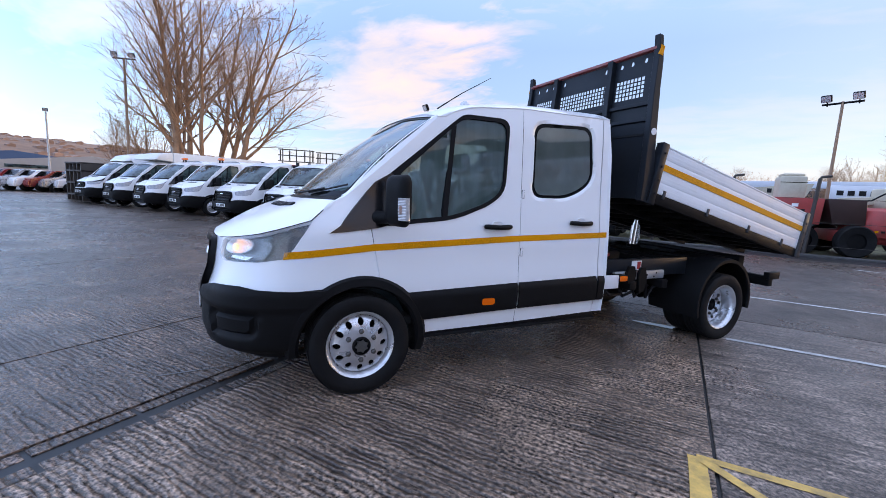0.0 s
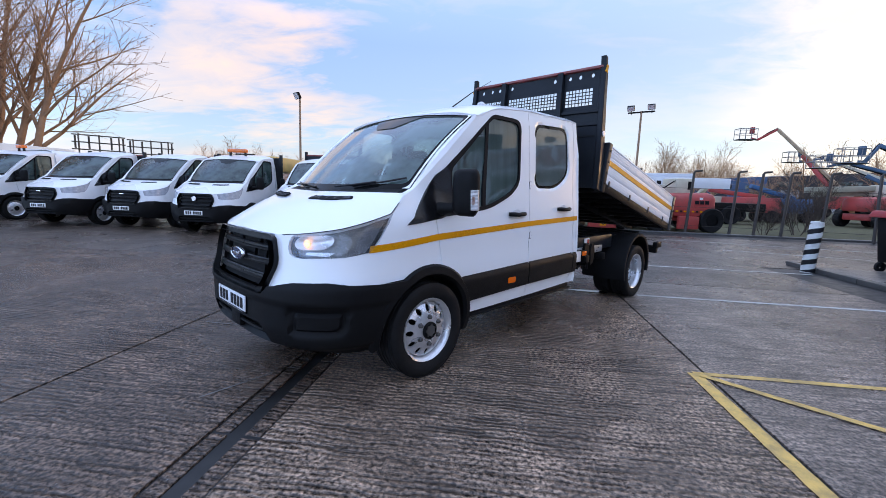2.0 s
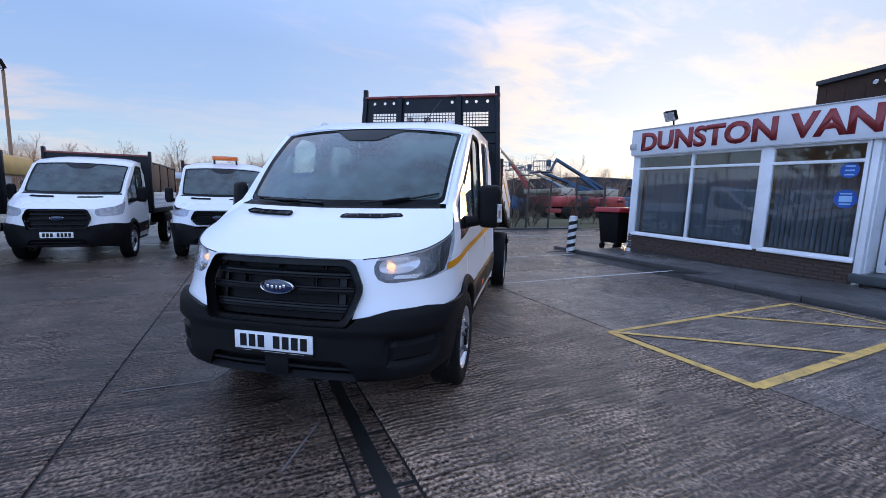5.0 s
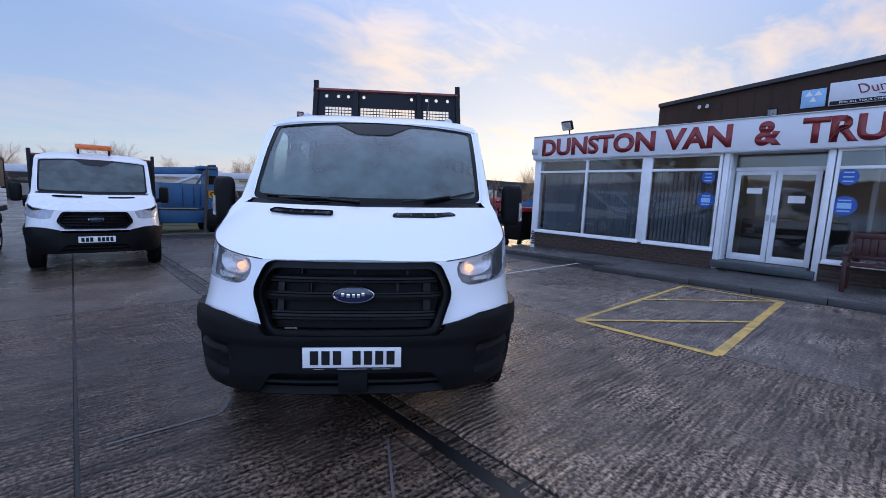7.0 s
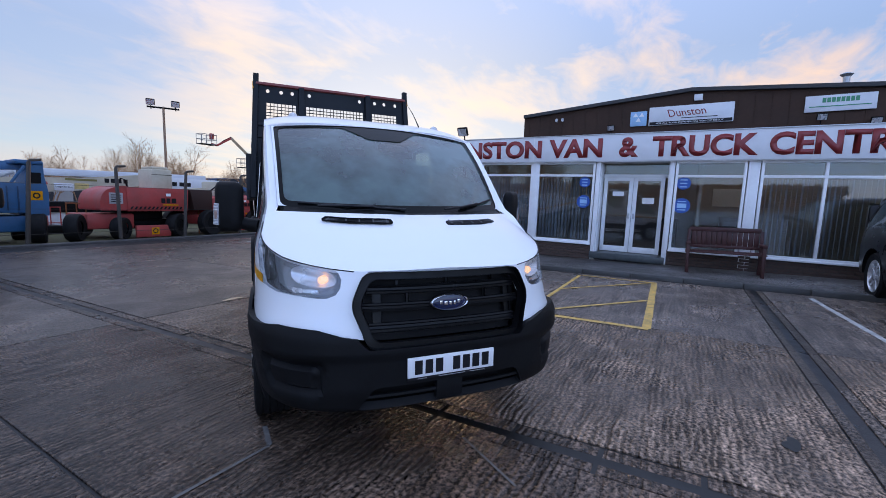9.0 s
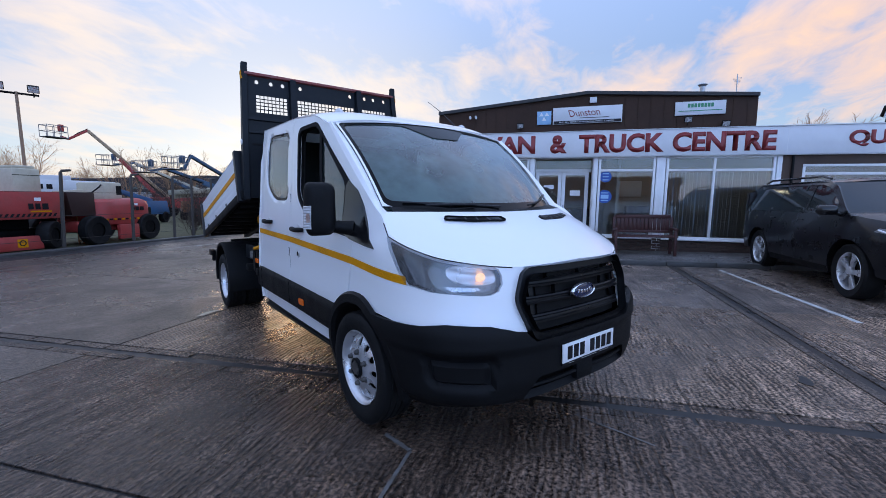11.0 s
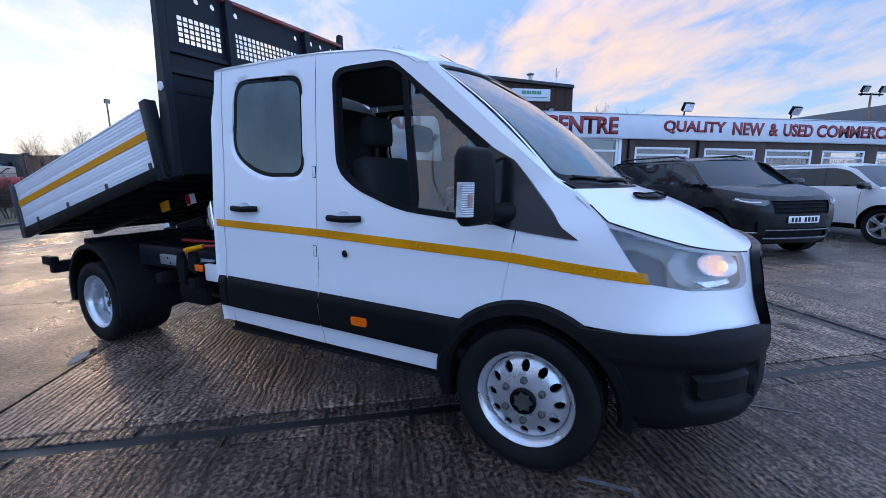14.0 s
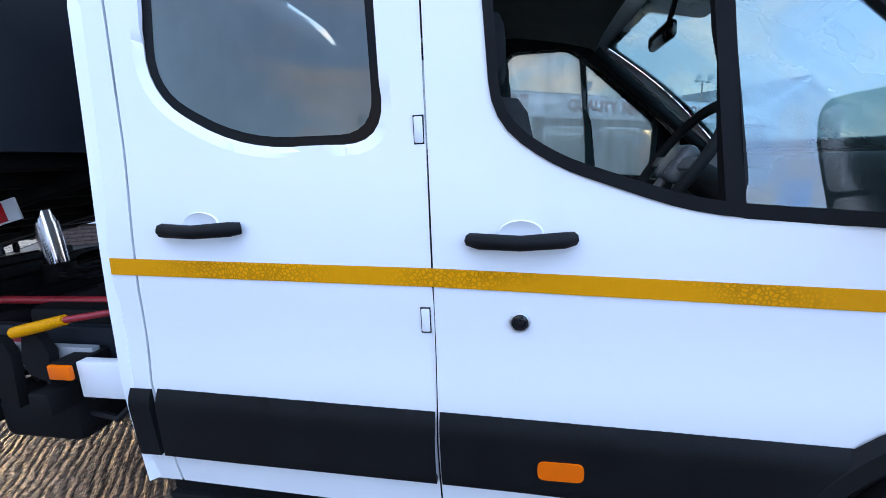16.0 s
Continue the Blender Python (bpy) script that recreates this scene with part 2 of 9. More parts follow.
def tape_mat():
    """Reflective tape: honeycomb cells, their uneven glints along its length put into the colour."""
    m = mat("yellow_reflective_tape", (0.74, 0.30, 0.002), 0.45, vary=0.05, scale=40, spec=0.15)
    t = m.node_tree
    b = t.nodes["Principled BSDF"]
    tc = t.nodes.new("ShaderNodeTexCoord")
    v = t.nodes.new("ShaderNodeTexVoronoi"); v.feature = "DISTANCE_TO_EDGE"; v.inputs["Scale"].default_value = 95
    g = t.nodes.new("ShaderNodeTexNoise"); g.inputs["Scale"].default_value = 2.6; g.inputs["Detail"].default_value = 2
    for q in (v, g):
        t.links.new(tc.outputs["Object"], q.inputs["Vector"])
    cell = ramp(t, [(0.0, (0.62, 0.62, 0.62)), (0.25, (1.12, 1.12, 1.12))])
    t.links.new(v.outputs["Distance"], cell.inputs[0])
    where = ramp(t, [(0.46, (0.05, 0.05, 0.05)), (0.58, (0.9, 0.9, 0.9))])
    t.links.new(g.outputs["Fac"], where.inputs[0])
    mx = t.nodes.new("ShaderNodeMix"); mx.data_type = "RGBA"; mx.blend_type = "MULTIPLY"
    t.links.new(where.outputs[0], mx.inputs[0]); t.links.new(b.inputs["Base Color"].links[0].from_socket, mx.inputs[6]); t.links.new(cell.outputs[0], mx.inputs[7])
    t.links.new(mx.outputs[2], b.inputs["Base Color"])
    return m


AMBER = mat("amber_lens", (0.90, 0.15, 0.003), 0.25, vary=0.08, coat=0.1, spec=0.3)
YELLOW = tape_mat()
REDLENS = mat("red_lens", (0.5, 0.01, 0.01), 0.2, vary=0.08, coat=0.5)
MAROON = mat("maroon_paint", (0.20, 0.035, 0.03), 0.5, vary=0.25, scale=10, dirt=(0.3, 0.2, 0.18), dirt_amount=0.4)
RED = mat("red_paint", (0.30, 0.012, 0.018), 0.45, vary=0.2)
INTERIOR = mat("interior_grey", (0.011, 0.0115, 0.0125), 0.8, vary=0.2, bump=0.1)
SEATCLOTH = mat("seat_cloth", (0.017, 0.0175, 0.019), 0.9, vary=0.25, bump=0.3, bump_scale=300)
LINER = mat("headlining", (0.07, 0.07, 0.068), 0.9, vary=0.05)
SEALANT = mat("seam_rubber", (0.006, 0.006, 0.007), 0.8, spec=0.2)
WHITEPLATE = mat("number_plate_white", (0.82, 0.83, 0.84), 0.35, vary=0.02)
INK = mat("black_ink", (0.010, 0.010, 0.012), 0.5, vary=0.1, spec=0.25)
BLUEBADGE = mat("blue_badge", (0.006, 0.014, 0.055), 0.18, vary=0.1, coat=0.6)
LAMPBOWL = mat("lamp_reflector", (0.85, 0.86, 0.88), 0.28, metal=0.6, vary=0.05)
LAMPSHELL = mat("lamp_shell", (0.28, 0.29, 0.305), 0.3, metal=0.2, vary=0.2, scale=12)
GRILLE = mat("grille_plastic", (0.0045, 0.0047, 0.0053), 0.36, vary=0.15, scale=9, spec=0.20)
NUTSTEEL = mat("worn_nut_steel", (0.10, 0.095, 0.09), 0.5, metal=0.5, vary=0.3, scale=30)
LAMPDARK = mat("lamp_bezel", (0.16, 0.165, 0.17), 0.3, vary=0.15, scale=12)
BULB = mat("lit_bulb", (1.0, 0.8, 0.5), 0.3, emit=((1.0, 0.40, 0.13), 0.75))
G_SCREEN = glass("windscreen_glass", (0.40, 0.54, 0.54), 0.92, (0.11, 0.205, 0.20), patchy=True, falloff=3.4)
G_FOG = glass("misted_side_glass", (0.55, 0.64, 0.60), 0.80, (0.13, 0.18, 0.17), streak=True)
G_REAR = glass("misted_rear_glass", (0.62, 0.72, 0.70), 0.48, (0.36, 0.45, 0.43), gloss=0.07)
G_CLEAR = glass("clear_side_glass", (0.72, 0.80, 0.78), 0.10, gloss=0.12)
# no condensation on this lens: its pale fog paints in reflected sky
G_LAMP = glass("lamp_lens", (0.90, 0.92, 0.94), 0.20, (0.62, 0.64, 0.67))
G_FAR = glass("parked_van_glass", (0.20, 0.26, 0.26), 0.80, (0.11, 0.17, 0.16), patchy=True)
FRIT = mat("black_glass_border", (0.005, 0.0055, 0.006), 0.14, vary=0.1, spec=0.12)


# ---- mesh helpers ----
from mathutils.geometry import delaunay_2d_cdt


def finish(name, bm, material, parent=None, label="", smooth=None):
    """Links a bmesh as one mesh object, under a thing or a part."""
    me = bpy.data.meshes.new(name)
    bm.to_mesh(me)
    bm.free()
    if material:
        me.materials.append(material)
    if smooth is not None:
        me.shade_smooth()
        if smooth < 180:
            me.set_sharp_from_angle(angle=radians(smooth))
    ob = new(name, me)
    if parent:
        ob.parent = parent
    if label:
        ob["label"] = label
    return ob


def add_box(bm, lo, hi, bevel=0.0, m=None):
    lo, hi = Vector(lo), Vector(hi)
    r = bmesh.ops.create_cube(bm, size=1.0, matrix=Matrix.Translation((lo + hi) / 2) @ Matrix.Diagonal((*(hi - lo), 1)))
    vs = r["verts"]
    if bevel:
        es = list({e for v in vs for e in v.link_edges})
        rb = bmesh.ops.bevel(bm, geom=es, offset=bevel, segments=2, affect="EDGES", profile=0.5)
        vs = list({v for f in rb["faces"] for v in f.verts} | {v for v in vs if v.is_valid})
    if m is not None:
        bmesh.ops.transform(bm, matrix=m, verts=vs)
    return vs


def box(name, lo, hi, material, parent=None, bevel=0.008, label="", m=None):
    bm = bmesh.new()
    add_box(bm, lo, hi, bevel, m)
    return finish(name, bm, material, parent, label, 40)


def add_tube(bm, pts, r, n=8, caps=True):
    """Round bar along points; r one number or one a point."""
    pts = [Vector(p) for p in pts]
    rs = r if isinstance(r, (list, tuple)) else [r] * len(pts)
    rings, up = [], None
    for i, p in enumerate(pts):
        d = (pts[min(i + 1, len(pts) - 1)] - pts[max(i - 1, 0)]).normalized()
        if up is None:
            up = d.orthogonal().normalized()
        a = (up - d * up.dot(d))
        a = a.normalized() if a.length > 1e-5 else d.orthogonal().normalized()
        up = a
        b = d.cross(a)
        rings.append([bm.verts.new(p + (a * math.cos(2 * math.pi * k / n) + b * math.sin(2 * math.pi * k / n)) * rs[i]) for k in range(n)])
    for s, e in zip(rings, rings[1:]):
        for k in range(n):
            bm.faces.new((s[k], s[(k + 1) % n], e[(k + 1) % n], e[k]))
    if caps:
        bm.faces.new(rings[0][::-1]); bm.faces.new(rings[-1])


def tube(name, pts, r, material, parent=None, n=8, label=""):
    bm = bmesh.new()
    add_tube(bm, pts, r, n)
    return finish(name, bm, material, parent, label, 50)


def add_lathe(bm, profile, axis="y", n=32, m=None, closed=False):
    """Turns (radius, along) points about an axis."""
    rings = []
    for r, a in profile:
        ring = []
        for k in range(n):
            c, s = math.cos(2 * math.pi * k / n) * r, math.sin(2 * math.pi * k / n) * r
            v = {"y": (c, a, s), "z": (c, s, a), "x": (a, c, s)}[axis]
            ring.append(bm.verts.new(m @ Vector(v) if m is not None else v))
        rings.append(ring)
    pairs = list(zip(rings, rings[1:])) + ([(rings[-1], rings[0])] if closed else [])
    for s, e in pairs:
        for k in range(n):
            bm.faces.new((s[k], s[(k + 1) % n], e[(k + 1) % n], e[k]))
    return rings


def inside(p, poly):
    x, y = p
    c = False
    for (x0, y0), (x1, y1) in zip(poly, poly[1:] + poly[:1]):
        if (y0 > y) != (y1 > y) and x < (x1 - x0) * (y - y0) / (y1 - y0) + x0:
            c = not c
    return c


def densify(poly, step):
    out = []
    for (x0, y0), (x1, y1) in zip(poly, poly[1:] + poly[:1]):
        n = max(1, int(math.hypot(x1 - x0, y1 - y0) / step))
        out += [(x0 + (x1 - x0) * k / n, y0 + (y1 - y0) * k / n) for k in range(n)]
    return out


def rounded(poly, r, n=4):
    """Rounds a polygon's corners; r one number or one a corner."""
    rs = r if isinstance(r, (list, tuple)) else [r] * len(poly)
    out = []
    for i, p in enumerate(poly):
        a, b, p = Vector(poly[i - 1]), Vector(poly[(i + 1) % len(poly)]), Vector(p)
        if rs[i] <= 0:
            out.append(tuple(p)); continue
        da, db = (a - p), (b - p)
        q = min(rs[i], da.length * 0.49, db.length * 0.49)
        s, e = p + da.normalized() * q, p + db.normalized() * q
        for k in range(n + 1):
            u = k / n
            out.append(tuple(s * (1 - u) ** 2 + p * 2 * u * (1 - u) + e * u ** 2))
    return out


def add_patch(bm, outline, holes, to3d, step=0.06, rim=0.0, flip=False):
    """A sheet over a plane outline with holes, carried to space by to3d(u, v), with an inward rim along its edges."""
    loops = [densify(l, step) for l in [outline] + list(holes)]
    pts, edges = [], []
    for l in loops:
        o = len(pts)
        pts += [Vector(p) for p in l]
        edges += [(o + k, o + (k + 1) % len(l)) for k in range(len(l))]
    us, vs = [p[0] for p in loops[0]], [p[1] for p in loops[0]]
    nb = len(pts)
    border = np.array([(p.x, p.y) for p in pts])
    u = min(us) + step / 2
    while u < max(us):
        v = min(vs) + step / 2
        while v < max(vs):
            if inside((u, v), loops[0]) and not any(inside((u, v), h) for h in loops[1:]):
                if np.min(np.hypot(border[:, 0] - u, border[:, 1] - v)) > step * 0.45:
                    pts.append(Vector((u, v)))
            v += step
        u += step
    res = delaunay_2d_cdt(pts, edges, [], 0, 1e-5)
    vv = [bm.verts.new(to3d(p.x, p.y)) for p in res[0]]
    made = []
    for f in res[2]:
        c = sum((res[0][i] for i in f), Vector((0, 0))) / len(f)
        if inside((c.x, c.y), loops[0]) and not any(inside((c.x, c.y), h) for h in loops[1:]):
            try:
                made.append(bm.faces.new([vv[i] for i in (f[::-1] if flip else f)]))
            except ValueError:
                pass
    for v in vv:
        if not v.link_faces:
            bm.verts.remove(v)
    if rim:
        for f in made:
            f.normal_update()
        edge_list = [e for f in made for e in f.edges if len(e.link_faces) == 1]
        normals = {v: sum((f.normal for f in v.link_faces), Vector()).normalized() for e in edge_list for v in e.verts}
        inner = {v: bm.verts.new(v.co - normals[v] * rim) for v in normals}
        for e in edge_list:
            f = e.link_faces[0]
            a, b = e.verts
            ls = [l for l in f.loops if l.edge == e][0]
            a, b = ls.vert, ls.link_loop_next.vert
            bm.faces.new((b, a, inner[a], inner[b]))
    return made


def patch(name, outline, holes, to3d, material, parent=None, step=0.06, rim=0.0, flip=False, label="", smooth=45):
    bm = bmesh.new()
    add_patch(bm, outline, holes, to3d, step, rim, flip)
    return finish(name, bm, material, parent, label, smooth)


def add_prism(bm, outline, to3d, depth):
    """A plate: outline in the plane of to3d(u, v, w), from w = 0 to w = depth."""
    a = [bm.verts.new(to3d(u, v, 0)) for u, v in outline]
    b = [bm.verts.new(to3d(u, v, depth)) for u, v in outline]
    bm.faces.new(a); bm.faces.new(b[::-1])
    for k in range(len(a)):
        j = (k + 1) % len(a)
        bm.faces.new((a[j], a[k], b[k], b[j]))


def prism(name, outline, to3d, depth, material, parent=None, label="", bevel=0.0):
    bm = bmesh.new()
    add_prism(bm, outline, to3d, depth)
    bmesh.ops.recalc_face_normals(bm, faces=bm.faces[:])
    if bevel:
        bmesh.ops.bevel(bm, geom=bm.edges[:], offset=bevel, segments=2, affect="EDGES", profile=0.5)
    return finish(name, bm, material, parent, label, 40)


def thing(name, m, label, category, group="", kind=""):
    ob = new(name)
    ob.matrix_world = m
    ob.empty_display_size = 0.2
    return tagged(ob, label, category, group, kind)


# ---- ground ----
def concrete(name, base, ribs=1.0, wet=0.5, spec=0.45):
    """Old brushed yard concrete: ribs across, stains, pitting, and wet sheen in patches."""
    m = bpy.data.materials.new(name)
    m.use_nodes = True
    t = m.node_tree
    b = t.nodes["Principled BSDF"]
    N = t.nodes.new
    geo = N("ShaderNodeNewGeometry")
    info = N("ShaderNodeObjectInfo")

    def noise_of(scale, detail=5, rough=0.6, stretch=None, distort=0.0):
        n = N("ShaderNodeTexNoise"); n.inputs["Scale"].default_value = scale; n.inputs["Detail"].default_value = detail
        n.inputs["Roughness"].default_value = rough; n.inputs["Distortion"].default_value = distort
        if stretch:
            mp = N("ShaderNodeMapping"); mp.inputs["Scale"].default_value = stretch
            t.links.new(geo.outputs["Position"], mp.inputs[0]); t.links.new(mp.outputs[0], n.inputs["Vector"])
        else:
            t.links.new(geo.outputs["Position"], n.inputs["Vector"])
        return n.outputs["Fac"]

    def mth(op, a, c, d=None):
        n = N("ShaderNodeMath"); n.operation = op
        for k, v in enumerate((a, c, d)):
            if v is None:
                continue
            if isinstance(v, (int, float)):
                n.inputs[k].default_value = v
            else:
                t.links.new(v, n.inputs[k])
        return n.outputs[0]
    big, mid, fine, grit = noise_of(0.30, 4), noise_of(1.7, 7, 0.68, distort=0.6), noise_of(30, 4, 0.65), noise_of(150, 3)
    lump = noise_of(9, 5, 0.7)
    tone = mth("ADD", mth("MULTIPLY", big, 0.45), mth("ADD", mth("MULTIPLY", mid, 0.50), mth("ADD", mth("MULTIPLY", lump, 0.22), mth("MULTIPLY", fine, 0.20))))
    tone = mth("ADD", tone, mth("MULTIPLY", mth("SUBTRACT", info.outputs["Random"], 0.5), 0.10))
    r = ramp(t, [(0.52, tuple(c * 0.35 for c in base)), (0.64, tuple(c * 0.75 for c in base)), (0.74, tuple(c * 1.35 for c in base)), (0.86, tuple(c * 2.6 for c in base))])
    t.links.new(tone, r.inputs[0])

    def multiply(col, by, amount):
        n = N("ShaderNodeMix"); n.data_type = "RGBA"; n.blend_type = "MULTIPLY"; n.inputs[0].default_value = amount
        t.links.new(col, n.inputs[6]); t.links.new(by, n.inputs[7])
        return n.outputs[2]
    pit = noise_of(42, 3, 0.6)
    pits = ramp(t, [(0.38, (0.12, 0.11, 0.10)), (0.48, (0.8, 0.8, 0.8)), (0.62, (2.2, 2.1, 2.0))])
    t.links.new(pit, pits.inputs[0])
    col = multiply(r.outputs[0], pits.outputs[0], 0.85)
    h = mth("ADD", mth("MULTIPLY", fine, 0.32), mth("ADD", mth("MULTIPLY", grit, 0.15), mth("ADD", mth("MULTIPLY", pit, 0.35), mth("MULTIPLY", lump, 0.7))))
    if ribs:
        # raked grooves: long broken streaks of two widths, worn away in patches
        fade = ramp(t, [(0.36, (0.25,) * 3), (0.58, (1, 1, 1))])
        t.links.new(noise_of(1.1, 5, 0.7), fade.inputs[0])
        s1, s2 = noise_of(1.0, 3, 0.55, (1.3, 13.0, 1), 0.15), noise_of(1.0, 3, 0.6, (4.0, 34.0, 1), 0.3)
        comb = N("ShaderNodeTexWave"); comb.wave_type, comb.bands_direction, comb.wave_profile = "BANDS", "Y", "SIN"
        for key, value in (("Scale", 7.6), ("Distortion", 9.0), ("Detail", 4.0), ("Detail Scale", 0.45), ("Detail Roughness", 0.6)):
            comb.inputs[key].default_value = value
        t.links.new(geo.outputs["Position"], comb.inputs["Vector"])
        both = mth("ADD", mth("MULTIPLY", s1, 0.48), mth("ADD", mth("MULTIPLY", s2, 0.38), mth("MULTIPLY", comb.outputs["Fac"], 0.14 * ribs)))
        groove = ramp(t, [(0.36, (0, 0, 0)), (0.50, (0.7, 0.7, 0.7)), (0.60, (1, 1, 1))])
        t.links.new(both, groove.inputs[0])
        cut = mth("MULTIPLY", groove.outputs[0], fade.outputs[0])
        h = mth("ADD", h, mth("MULTIPLY", cut, 1.25 * ribs))
        # rib shading also put into the colour: grooves darkened, crests lightened
        rib = ramp(t, [(0.05, (0.22, 0.20, 0.19)), (0.45, (0.75, 0.74, 0.72)), (0.95, (1.6, 1.55, 1.5))])
        t.links.new(mth("ADD", cut, mth("MULTIPLY", mth("SUBTRACT", 1.0, fade.outputs[0]), 0.55)), rib.inputs[0])
        col = multiply(col, rib.outputs[0], 0.9)
    # pale grit trodden into the surface
    spark = ramp(t, [(0.715, (0, 0, 0)), (0.74, (0.6, 0.6, 0.6))])
    t.links.new(noise_of(70, 2, 0.5), spark.inputs[0])
    fl = N("ShaderNodeMix"); fl.data_type = "RGBA"; fl.inputs[7].default_value = (0.36, 0.34, 0.33, 1)
    t.links.new(spark.outputs[0], fl.inputs[0]); t.links.new(col, fl.inputs[6])
    t.links.new(fl.outputs[2], b.inputs["Base Color"])
    wetness = ramp(t, [(0.34, (0.50,) * 3), (0.46, (0.36,) * 3), (0.58, (0.25,) * 3), (0.70, (0.13,) * 3)])
    t.links.new(mth("ADD", mth("MULTIPLY", noise_of(0.6, 5, 0.6, distort=0.4), wet + 0.30), mth("MULTIPLY", mid, 0.40 - wet * 0.2)), wetness.inputs[0])
    t.links.new(wetness.outputs[0], b.inputs["Roughness"])
    b.inputs["Specular IOR Level"].default_value = spec
    bp = N("ShaderNodeBump"); bp.inputs["Strength"].default_value = 1.0; bp.inputs["Distance"].default_value = 0.015
    t.links.new(h, bp.inputs["Height"]); t.links.new(bp.outputs[0], b.inputs["Normal"])
    return m


YARD = concrete("yard_concrete_ribbed", (0.150, 0.108, 0.080), spec=0.48)
YARD_DARK = concrete("yard_concrete_dark", (0.064, 0.045, 0.034), ribs=0.8, wet=0.55, spec=0.36)
YARD_MID = concrete("yard_concrete_pale", (0.132, 0.105, 0.088), ribs=0.3, wet=0.45)
YARD_SMOOTH = concrete("yard_concrete_worn", (0.072, 0.056, 0.045), ribs=0.0, wet=0.4, spec=0.28)
PAVE = concrete("pavement_concrete", (0.072, 0.068, 0.066), ribs=0.0, wet=0.3)
DRAIN = mat("drain_iron", (0.008, 0.008, 0.008), 0.35, vary=0.4, scale=6, bump=0.2)
JOINT = mat("joint_tar", (0.008, 0.008, 0.008), 0.55, vary=0.3)
LINEWHITE = mat("worn_white_line", (0.50, 0.50, 0.48), 0.55, vary=0.25, scale=9, dirt=(0.10, 0.09, 0.085), dirt_amount=0.65, bump=0.2)
LINEYELLOW = mat("worn_yellow_line", (0.66, 0.41, 0.10), 0.55, vary=0.25, scale=9, dirt=(0.12, 0.095, 0.06), dirt_amount=0.9, bump=0.2)
GRASS = mat("rough_grass", (0.075, 0.070, 0.028), 0.95, vary=0.5, scale=1.6, bump=0.8, bump_scale=40)

bm = bmesh.new()
add_box(bm, (-1800, -1800, -1.0), (1800, 1800, -0.014))
ground = tagged(finish("ground", bm, YARD_SMOOTH), "dark wet concrete yard and land beyond it", "ground", kind="structure")

slabs = new("yard_slabs")
tagged(slabs, "ribbed wet concrete yard slabs with dark joints", "yard", kind="structure")


def askew(bm):
    """The long drain runs a degree off the slabs' grid; what borders on it follows."""
    for v in bm.verts:
        if -2.75 < v.co.x < -2.33:
            v.co.x -= 0.018 * (v.co.y - 1.9)


def slab(x0, y0, x1, y1, material=YARD, g=0.010, dz=0.0):
    bm = bmesh.new()
    add_box(bm, (x0 + g, y0 + g, -0.05), (x1 - g, y1 - g, dz), 0.004)
    askew(bm)
    return finish("slab", bm, material, slabs)


box("joint_filler", (-26, -17.5, -0.06), (12.2, 17.0, -0.0125), JOINT, slabs, 0, "dark joint filler under the slabs")
XS = [-26.0, -20.2, -16.2, -12.2, -8.15, -4.07, -2.68]
YS = [-17.5, -11.5, -5.5, 0.48, 3.6, 8.2, 12.4, 15.6]
for xa, xb in zip(XS, XS[1:]):
    for ya, yb in zip([-17.5, -11.5, -5.5, 0.5, 6.95, 12.4, 15.6], [-11.5, -5.5, 0.5, 6.95, 12.4, 15.6, 17.0]):
        slab(xa, ya, xb, yb, YARD_DARK if yb < 7 else YARD_SMOOTH)
for xa, xb in ((-2.40, 0.42), (0.42, 4.02)):
    for ya, yb in ((-17.5, -11.5), (-11.5, -5.5), (-5.5, 0.48), (0.72, 6.95), (6.95, 12.4), (12.4, 15.6)):
        slab(xa, ya, xb, yb, YARD_SMOOTH if not 0 < yb < 7.5 else YARD if xb < 1 else YARD_MID)
for ya, yb in ((9.3, 12.4), (12.4, 15.6)):
    for xa, xb in ((4.02, 8.1), (8.1, 12.2)):
        slab(xa, ya, xb, yb, YARD_SMOOTH)
# drain channels: two concrete strips beside an iron gutter
for k in range(44):
    y0 = -6.0 + k * 0.5
    slab(-2.68, y0 + random.uniform(0, 0.012), -2.580, y0 + 0.5 - random.uniform(0, 0.012), YARD_DARK, 0.005, -random.uniform(0, 0.010))
    slab(-2.505, y0 + random.uniform(0, 0.012), -2.40, y0 + 0.5 - random.uniform(0, 0.012), YARD_DARK, 0.005, -random.uniform(0, 0.010))
bm = bmesh.new()
add_box(bm, (-2.582, -6, -0.08), (-2.503, 16.0, -0.016))
askew(bm)
finish("drain_gutter", bm, DRAIN, slabs, "dark iron drain gutter")
for k in range(7):
    x0 = -2.40 + k * 0.917
    slab(x0, 0.48, x0 + 0.917, 0.56, YARD_SMOOTH, 0.004)
    slab(x0, 0.64, x0 + 0.917, 0.72, YARD_SMOOTH, 0.004)
box("drain_gutter", (-2.40, 0.558, -0.08), (4.02, 0.642, -0.012), DRAIN, slabs, 0, "dark iron drain gutter")


